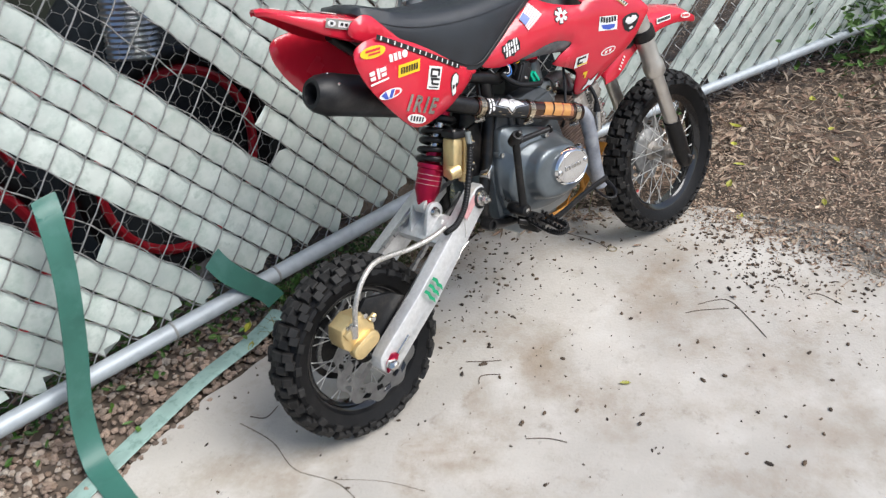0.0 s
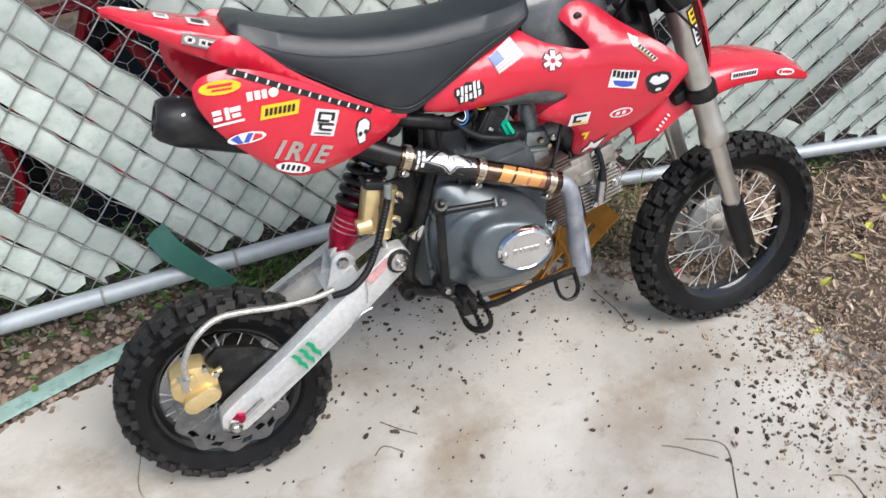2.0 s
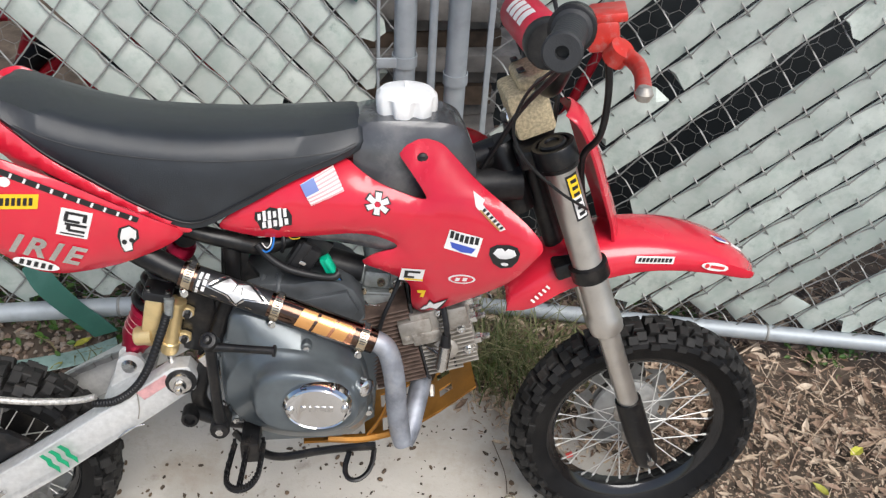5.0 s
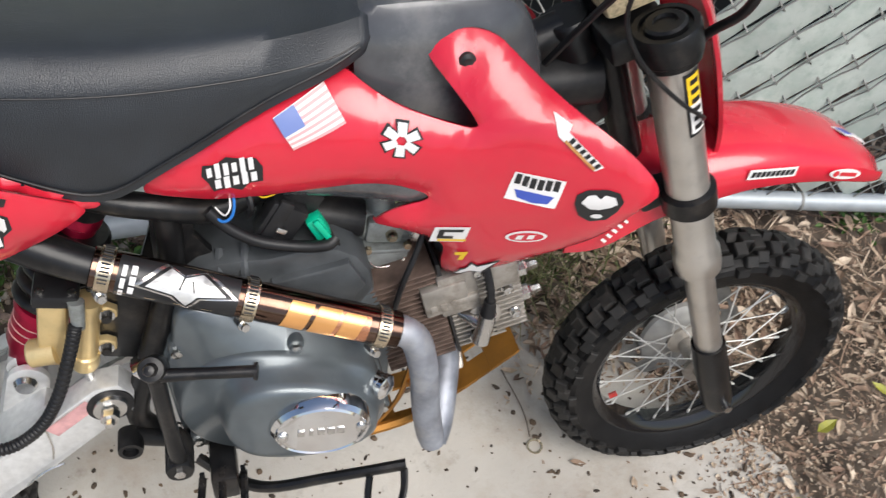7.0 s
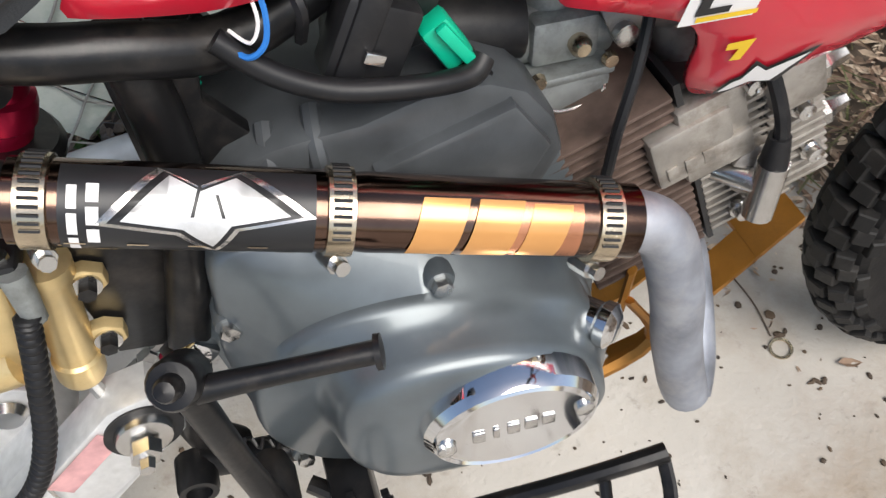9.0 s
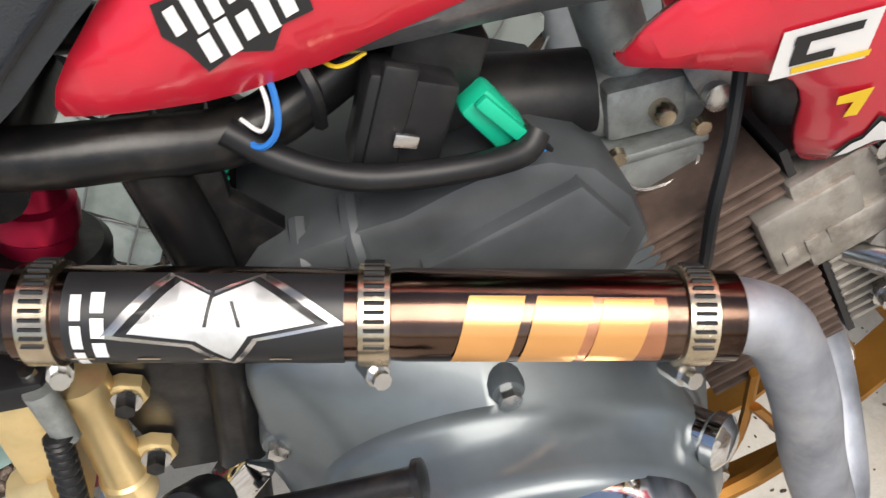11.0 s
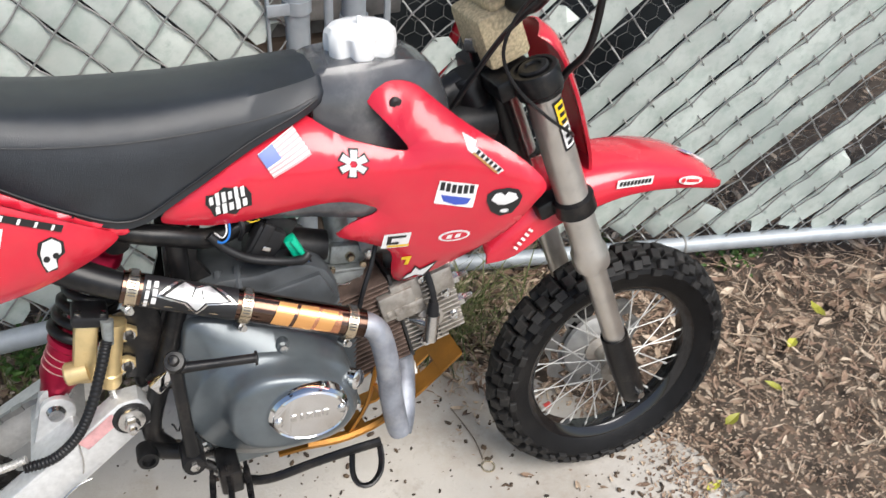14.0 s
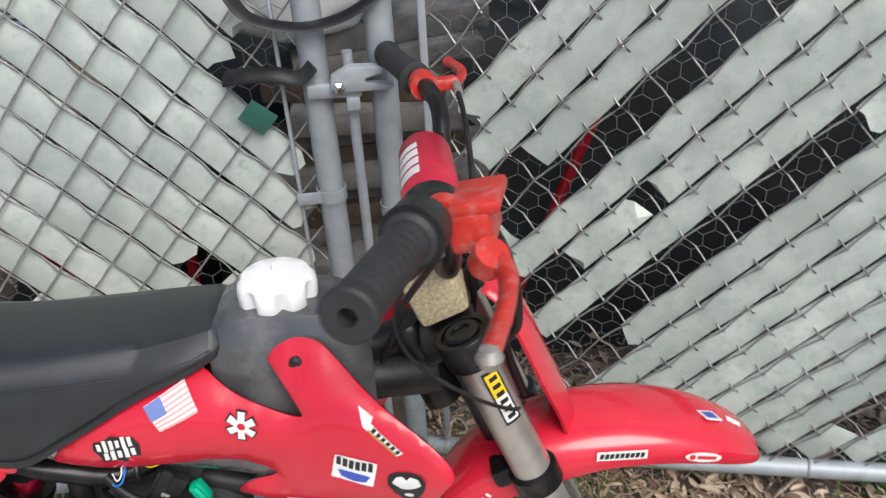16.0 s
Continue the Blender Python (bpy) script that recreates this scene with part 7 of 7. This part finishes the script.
def bicycle_wheel(c, r, turn, owner):
    m = pose(*c, *turn)
    ax = m.to_3x3() @ Vector((0, 1, 0))
    hub = part("wheel", lathe([(0.012, -0.04), (0.022, -0.03), (0.014, -0.02), (0.014, 0.02), (0.022, 0.03), (0.012, 0.04)], c, ax, 16), BLACK_METAL, owner)
    ring = [(r - 0.035 + 0.024 * math.cos(a), 0.024 * math.sin(a)) for a in (2 * math.pi * i / 10 for i in range(10))]
    part("tyre", lathe(ring, c, ax, 56, loop=True), RUBBER, hub)
    ring = [(r - 0.072 + 0.014 * math.cos(a), 0.013 * math.sin(a)) for a in (2 * math.pi * i / 8 for i in range(8))]
    part("rim", lathe(ring, c, ax, 56, loop=True), BIKERED, hub, "red rim")
    mesh = None
    for i in range(20):
        mm = m @ Matrix.Rotation(2 * math.pi * i / 20, 4, "Y")
        if mesh is None:
            ob = part("spoke", tube([(0.015, 0.02, 0), (r - 0.08, 0.0, 0.03)], 0.0012, 5, 1), BLACK_METAL, hub)
            mesh = ob.data
        else:
            ob = again("spoke", mesh, hub)
        ob.matrix_basis = mm
    return hub


bicycle = tagged(new("bicycle"), "old bicycle with black tyres and red rims behind the fence", "bicycle", group="old bicycles")
bicycle_wheel((0.14, 0.93, 0.315), 0.315, (0, 0, 6), bicycle)
bicycle_wheel((-0.50, 0.90, 0.30), 0.30, (-6, 0, -8), bicycle)
part("bicycle_frame", tube([(0.14, 0.93, 0.315), (-0.02, 0.93, 0.62), (-0.30, 0.92, 0.60), (-0.20, 0.92, 0.26), (-0.02, 0.93, 0.62)], 0.016, 12, 1), BIKERED, bicycle, "red tube frame")
tagged(part("red_tube", tube([(1.02, 0.90, 0.0), (1.30, 0.90, 0.75)], 0.012, 12, 1), BIKERED), "red metal tube leaning on the heap behind the gate", "tube")
duct = []
for i in range(28):
    duct += [(0.062, i * 0.013), (0.066, i * 0.013 + 0.006)]
tagged(part("silver_duct", lathe(duct, (0.11, 0.97, 0.60), (0.18, 0.12, 1), 26), FOIL), "ribbed silver foil duct behind the fence", "duct")
tagged(part("board", box((0.30, 0.90, 0.008), (0.7, 0.09, 0.02), (0, 0, 8), 0.003), PALLET), "weathered grey wooden board behind the fence", "board", group="old boards")
z, rng = 0.0, random.Random(21)
for k in range(18):
    h = rng.uniform(0.038, 0.056)
    tagged(part("board", box((0.80 + rng.uniform(-0.06, 0.06), 0.96 + rng.uniform(-0.05, 0.05), z - 0.012 + h / 2), (rng.uniform(0.30, 0.46), 0.16, h), (0, 0, rng.uniform(-14, 14)), 0.005), PALLET if k % 3 else BARK), "rough weathered board in a stack behind the posts", "board", group="old boards")
    z += h
bm = bmesh.new()
bmesh.ops.create_icosphere(bm, subdivisions=4, radius=1.0)
for v in bm.verts:
    n_ = 1 + 0.22 * noise.noise(v.co * 2.2) + 0.10 * noise.noise(v.co * 6.0)
    v.co = Vector((0.70 + 0.17 * v.co.x * n_, 0.92 + 0.08 * v.co.y * n_, z - 0.012 + 0.085 + 0.10 * max(-0.85, v.co.z) * n_))
tagged(part("plastic_bag", bm, WHITE, angle=60), "crumpled white plastic bag on the stacked boards", "bag")
# dark covered heap
bm = bmesh.new()
bmesh.ops.create_grid(bm, x_segments=60, y_segments=24, size=1.0)
for v in bm.verts:
    x, y = 1.15 + v.co.x * 1.35, 1.45 + v.co.y * 0.55
    h = 0.95 * max(0, 1 - (abs(v.co.x)) ** 4) * max(0, 1 - v.co.y ** 4)
    v.co = (x, y, -0.03 + h * (0.8 + 0.35 * wavy(x, y, 2.3)) + 0.04 * wavy(x, y, 9))
tagged(part("tarpaulin", bm, DARKTARP), "heap under a dark tarpaulin behind the gate", "tarpaulin")
# plain near-black box, added as backdrop so the fence gaps stay dark
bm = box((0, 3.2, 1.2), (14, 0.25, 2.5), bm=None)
tagged(part("hedge", bm, DARK_BACKDROP), "flat near-black stand-in hedge added to close the view", "hedge", kind="structure")
for pts in ([(0.62, 0.600, 0.985), (0.645, 0.578, 0.962), (0.704, 0.568, 0.947), (0.759, 0.568, 0.952), (0.801, 0.572, 0.968), (0.84, 0.590, 0.985)], [(0.590, 0.600, 0.868), (0.613, 0.585, 0.876), (0.661, 0.577, 0.878), (0.700, 0.570, 0.871), (0.722, 0.572, 0.888)]):
    tagged(part("black_strap", tube(pts, 0.013, 10, 6, flat=0.28), BLACK), "black webbing strap tied round the fence posts", "strap", group="straps on the posts")
part("torn_tip", box((0.628, 0.598, 0.803), (0.046, 0.004, 0.040), (4, 42, 0), 0.001), GREENSLAT, fence_left, "dark green unfaded slat end")

# ---- loose ground cover ----
rng = random.Random(11)


def slab_side(x, y):
    """True on the slab, roughly."""
    lim = 0.36 + 0.25 * (x + 0.45) if x < -0.1 else (0.45 if x < 0.7 else 0.45 - 0.8 * (x - 0.7))
    return y < lim and x < 1.22 + 0.25 * max(0, -y - 0.5)


def stone_mesh(seed):
    r = random.Random(seed)
    bm = bmesh.new()
    bmesh.ops.create_icosphere(bm, subdivisions=1, radius=1.0)
    for v in bm.verts:
        v.co *= r.uniform(0.75, 1.15)
        v.co.z *= 0.62
        v.co.y *= 0.8
    me = bpy.data.meshes.new("stone")
    bm.to_mesh(me)
    bm.free()
    me.materials.append(GRAVEL)
    return me


stones = [stone_mesh(i) for i in range(8)]
shapes = [([v.co.copy() for v in me.vertices], [tuple(p.vertices) for p in me.polygons]) for me in stones]
vs, fs = [], []


def scatter_stone(x, y, s):
    k = rng.randrange(8)
    m = pose(x, y, ground_z(x, y) - 0.006 + s * 0.3, rng.uniform(-25, 25), rng.uniform(-25, 25), rng.uniform(0, 360)) @ Matrix.Scale(s, 4)
    b = len(vs)
    vs.extend(m @ v for v in shapes[k][0])
    fs.extend(tuple(b + i for i in p) for p in shapes[k][1])


gravel = tagged(new("gravel"), "brown and grey gravel between the slab and the fence", "gravel", kind="stuff")
n = 0
for i in range(6500):
    x, y = rng.uniform(-1.5, 0.75), rng.uniform(0.28, 0.74)
    if slab_side(x, y + 0.02 * rng.uniform(-1, 1)):
        continue
    s = rng.choice((0.005, 0.0065, 0.008, 0.010, 0.012)) * rng.uniform(0.8, 1.2)
    if -0.5 < x < 0.1 and y < 0.56 and s > 0.0075 and n < 300:
        ob = again("stone", stones[rng.randrange(8)], gravel, pose(x, y, ground_z(x, y) - 0.004 + s * 0.3, rng.uniform(-25, 25), rng.uniform(-25, 25), rng.uniform(0, 360)) @ Matrix.Scale(s, 4))
        n += 1
    else:
        scatter_stone(x, y, s)
bed = joined("gravel_bed", vs, fs, GRAVEL_BED, "small brown and grey gravel stones", "gravel")
bed.parent = gravel
del bed["category"]

# leaf litter: curled dry leaves and chips
def leaf(vs, fs, x, y, z, l, w, yaw, tilt, roll, curl):
    m = pose(x, y, z, roll, tilt, yaw)
    b = len(vs)
    for u, h in ((-0.5, 0.0), (-0.2, 0.5), (0.15, 0.48), (0.5, 0.0)):
        lift = curl * (u * u) * l
        if h == 0.0:
            vs.append(m @ Vector((u * l, 0, lift)))
        else:
            vs.append(m @ Vector((u * l, -h * w, lift + 0.25 * w)))
            vs.append(m @ Vector((u * l, 0, lift)))
            vs.append(m @ Vector((u * l, h * w, lift + 0.25 * w)))
    fs.extend([(b, b + 1, b + 2), (b, b + 2, b + 3), (b + 1, b + 4, b + 5, b + 2), (b + 2, b + 5, b + 6, b + 3), (b + 4, b + 7, b + 5), (b + 5, b + 7, b + 6)])


vs, fs = [], []
for i in range(46000):
    x = 0.85 + 2.55 * rng.random() ** 1.35
    y = rng.uniform(-1.3, 1.1)
    edge_x = 1.22 + 0.10 * wavy(0, y, 3.0) + (0.35 * max(0, -y - 0.55))
    if y > 0.05:
        edge_x = min(edge_x, 1.21 - 1.2 * (y - 0.05))
    inside = x - edge_x
    if inside < 0 and rng.random() > math.exp(inside * 12) * 0.45:
        continue
    if y > 0.30 - 0.302 * (x - 1.9) + 0.32 and rng.random() < 0.7:
        continue
    depth = min(1, max(0, inside / 0.2))
    z = ground_z(x, y) - 0.008 + depth * rng.uniform(0.0, 0.035) + 0.008
    big = rng.random()
    far = min(1.0, max(0.0, (x - 1.3 + 0.8 * y) / 0.5))
    l = rng.uniform(0.018, 0.034 + 0.022 * far) if big < 0.20 else rng.uniform(0.04, 0.07 + 0.08 * far) if big < 0.24 + 0.14 * far else rng.uniform(0.004, 0.017)
    w = l * rng.uniform(0.18, 0.40) if big < 0.20 or big >= 0.24 + 0.14 * far else rng.uniform(0.0012, 0.0035)
    leaf(vs, fs, x, y, z, l, w, rng.uniform(0, 360), rng.gauss(0, 14), rng.gauss(0, 22), rng.uniform(-0.5, 0.7))
for i in range(14000):
    x, y = 1.12 + 0.75 * rng.random() ** 1.4, rng.uniform(-1.0, 0.30)
    lim = 1.22 + 0.10 * wavy(0, y, 3.0) + 0.35 * max(0, -y - 0.55) - 1.2 * max(0, y - 0.05)
    if x < lim - 0.10 * rng.random() ** 2:
        continue
    l = rng.uniform(0.003, 0.011)
    leaf(vs, fs, x, y, ground_z(x, y) + 0.002 + rng.uniform(0, 0.012) * min(1, max(0, (x - lim) / 0.1)), l, l * rng.uniform(0.3, 0.8), rng.uniform(0, 360), rng.gauss(0, 14), rng.gauss(0, 22), rng.uniform(-0.5, 0.7))
for i in range(1500):
    x, y = rng.uniform(0.2, 1.5), rng.uniform(0.2, 0.62)
    if slab_side(x, y + 0.05):
        continue
    leaf(vs, fs, x, y, ground_z(x, y) - 0.006 + rng.uniform(0, 0.02), rng.uniform(0.012, 0.05), rng.uniform(0.004, 0.012), rng.uniform(0, 360), rng.gauss(0, 14), rng.gauss(0, 22), rng.uniform(-0.5, 0.7))
for i in range(2600):
    x, y = rng.uniform(-1.3, 0.6), rng.uniform(0.60, 1.4)
    leaf(vs, fs, x, y, ground_z(x, y) + rng.uniform(0, 0.015), rng.uniform(0.010, 0.040), rng.uniform(0.003, 0.010), rng.uniform(0, 360), rng.gauss(0, 14), rng.gauss(0, 22), rng.uniform(-0.5, 0.7))
joined("leaf_litter", vs, fs, LITTER, "brown dry leaf litter and bark mulch", "leaf litter")

# specks and seeds on the slab
vs, fs = [], []
spots = [(1.05, -0.30, 0.07, 260), (1.13, -0.12, 0.10, 280), (1.12, -0.5, 0.14, 200), (0.80, 0.18, 0.18, 150), (0.45, 0.22, 0.18, 130), (0.6, -0.3, 0.5, 200), (0.9, -0.6, 0.4, 200), (0.0, 0.1, 0.3, 110), (-0.1, -0.1, 0.5, 70), (0.55, 0.38, 0.14, 260)]
for cx, cy, sp, k in spots:
    for i in range(k):
        x, y = rng.gauss(cx, sp), rng.gauss(cy, sp)
        if not slab_side(x, y + 0.02):
            continue
        s = rng.choice((0.0012, 0.0016, 0.0020, 0.0026, 0.0034, 0.0050)) * rng.uniform(0.7, 1.3)
        kk = rng.randrange(8)
        m = pose(x, y, ground_z(x, y) + s * 0.35, 0, 0, rng.uniform(0, 360)) @ Matrix.Diagonal((s * rng.uniform(0.8, 1.8), s, s, 1))
        b = len(vs)
        vs.extend(m @ v for v in shapes[kk][0])
        fs.extend(tuple(b + j for j in p) for p in shapes[kk][1])
joined("seed_specks", vs, fs, DEBRIS, "dark seeds and crumbs scattered on the slab", "debris")

# twigs, cracks, leaves that stand out
def twig(pts, r=0.0009):
    return tagged(part("twig", tube([(x, y, ground_z(x, y) + 0.0016) for x, y in pts], r, 6, 5), TWIG), "thin dark twig lying on the concrete slab", "twig", group="twigs on the slab")


for pts in ([(0.235, -0.015), (0.26, 0.0), (0.29, -0.03)], [(0.275, 0.06), (0.30, 0.03), (0.33, 0.0)], [(0.17, -0.20), (0.20, -0.235), (0.215, -0.27)], [(0.80, -0.235), (0.86, -0.28), (0.82, -0.36), (0.78, -0.42)], [(0.83, -0.30), (0.78, -0.25), (0.75, -0.23)], [(0.99, -0.42), (1.02, -0.44), (1.01, -0.50)], [(-0.16, 0.30), (-0.14, 0.27), (-0.10, 0.28)], [(0.88, 0.22), (0.89, 0.14), (0.885, 0.09)]):
    twig(pts)
tagged(part("ring_washer", lathe([(0.010, 0.0), (0.013, 0.0), (0.013, 0.002), (0.010, 0.002)], (0.887, 0.073, ground_z(0.887, 0) + 0.0005), (0, 0, 1), 20, loop=True), CLAMP), "small rusty washer on the slab", "washer")


def crack(pts, w):
    line = spline([(x + 0.008 * wavy(x, y, 40), y + 0.008 * wavy(x, y, 40, 7), 0) for x, y in pts], 6)
    bm = bmesh.new()
    rings = []
    for i, p in enumerate(line):
        d = (line[min(i + 1, len(line) - 1)] - line[max(i - 1, 0)]).normalized()
        s = Vector((-d.y, d.x, 0)) * w * (0.4 + 0.8 * abs(wavy(p.x, p.y, 60)))
        z = Vector((0, 0, slope(p.x) + 0.0006))
        rings.append([p - s + z, p + s + z])
    skin(bm, rings, closed=False, caps=False)
    bmesh.ops.recalc_face_normals(bm, faces=bm.faces)
    if sum(f.normal.z for f in bm.faces) < 0:
        bmesh.ops.reverse_faces(bm, faces=bm.faces)
    part("crack", bm, CRACKFILL, pavement)


crack([(-0.19, 0.30), (-0.175, 0.20), (-0.19, 0.10), (-0.16, 0.0), (-0.17, -0.12), (-0.15, -0.3)], 0.0017)
crack([(-0.16, 0.02), (-0.10, -0.06), (-0.06, -0.14)], 0.001)
LEAFMESH = []
for k in range(3):
    v_, f_ = [], []
    leaf(v_, f_, 0, 0, 0, 0.045, 0.018, 0, 0, 0, 0.25 + 0.2 * k)
    me = bpy.data.meshes.new("fallen_leaf")
    me.from_pydata([tuple(q) for q in v_], [], f_)
    me.materials.append(YELLOWLEAF)
    LEAFMESH.append(me)
for i, (x, y, s) in enumerate(((0.44, -0.26, 0.6), (1.25, -0.115, 0.9), (1.36, -0.02, 1.0), (1.50, 0.02, 0.9), (1.62, 0.10, 1.1), (1.75, 0.16, 1.2), (1.42, -0.28, 0.8), (1.9, -0.1, 1.0), (2.1, 0.05, 1.2), (0.02, 0.56, 1.0), (0.07, 0.50, 0.8), (-0.02, 0.49, 0.7), (1.7, -0.2, 0.8), (2.0, -0.35, 1.0), (0.33, 0.52, 1.0))):
    ob = new("fallen_leaf", LEAFMESH[i % 3])
    ob.matrix_world = pose(x, y, ground_z(x, y) + (0.03 if x > 1.3 else 0.012 if y > 0.4 else 0.002), 0, rng.uniform(-10, 10), rng.uniform(0, 360)) @ Matrix.Scale(s, 4)
    tagged(ob, "fallen yellow-green leaf lying on the ground", "leaf", group="fallen leaves")

# grass and weeds
def blades(spots, name, material, label, category, wide):
    vs, fs = [], []
    for cx, cy, sp, k, h, lean in spots:
        for i in range(k):
            x, y = rng.gauss(cx, sp), rng.gauss(cy, sp * 0.6)
            if slab_side(x, y):
                continue
            a, hh = rng.uniform(0, 6.283), h * rng.uniform(0.5, 1.2)
            d = Vector((math.cos(a), math.sin(a), 0))
            s = Vector((-d.y, d.x, 0)) * wide * rng.uniform(0.6, 1.2)
            o = Vector((x, y, ground_z(x, y) - 0.01))
            ln = lean * rng.uniform(0.3, 1.2) * hh
            b = len(vs)
            p1, p2 = o + d * ln * 0.3 + Vector((0, 0, hh * 0.6)), o + d * ln + Vector((0, 0, hh * rng.uniform(0.7, 1.0)))
            vs.extend([o - s, o + s, p1 - s * 0.8, p1 + s * 0.8, p2])
            fs.extend([(b, b + 1, b + 3, b + 2), (b + 2, b + 3, b + 4)])
    return joined(name, vs, fs, material, label, category)


blades([(0.80, 0.42, 0.09, 500, 0.16, 1.1), (0.95, 0.42, 0.10, 350, 0.12, 1.3), (0.45, 0.50, 0.10, 260, 0.10, 1.2), (0.25, 0.55, 0.12, 160, 0.07, 1.2)], "grass", GRASS, "tufts of half-dry grass by the fence", "grass", 0.0018)
vs, fs = [], []
for cx, cy, sp, k, zz in ((0.18, 0.60, 0.05, 160, 0.04), (-0.12, 0.70, 0.14, 200, 0.05), (-0.45, 0.72, 0.12, 120, 0.06), (-0.50, 0.86, 0.20, 700, 0.05), (-0.12, 0.90, 0.24, 600, 0.05), (0.4, 0.62, 0.1, 200, 0.05), (1.72, 0.40, 0.04, 90, 0.05), (2.75, 0.10, 0.20, 900, 0.30), (3.0, -0.1, 0.25, 900, 0.35), (1.4, 0.55, 0.05, 50, 0.04)):
    for i in range(k):
        x, y = rng.gauss(cx, sp), rng.gauss(cy, sp * 0.6)
        leaf(vs, fs, x, y, ground_z(x, y) + rng.uniform(0.0, zz), rng.uniform(0.012, 0.028) * (1.8 if zz > 0.2 else 1), rng.uniform(0.007, 0.014) * (1.8 if zz > 0.2 else 1), rng.uniform(0, 360), rng.gauss(0, 30), rng.gauss(0, 30), 0.3)
joined("weeds", vs, fs, WEEDS, "green weeds and low shrub leaves along the fence", "weeds")
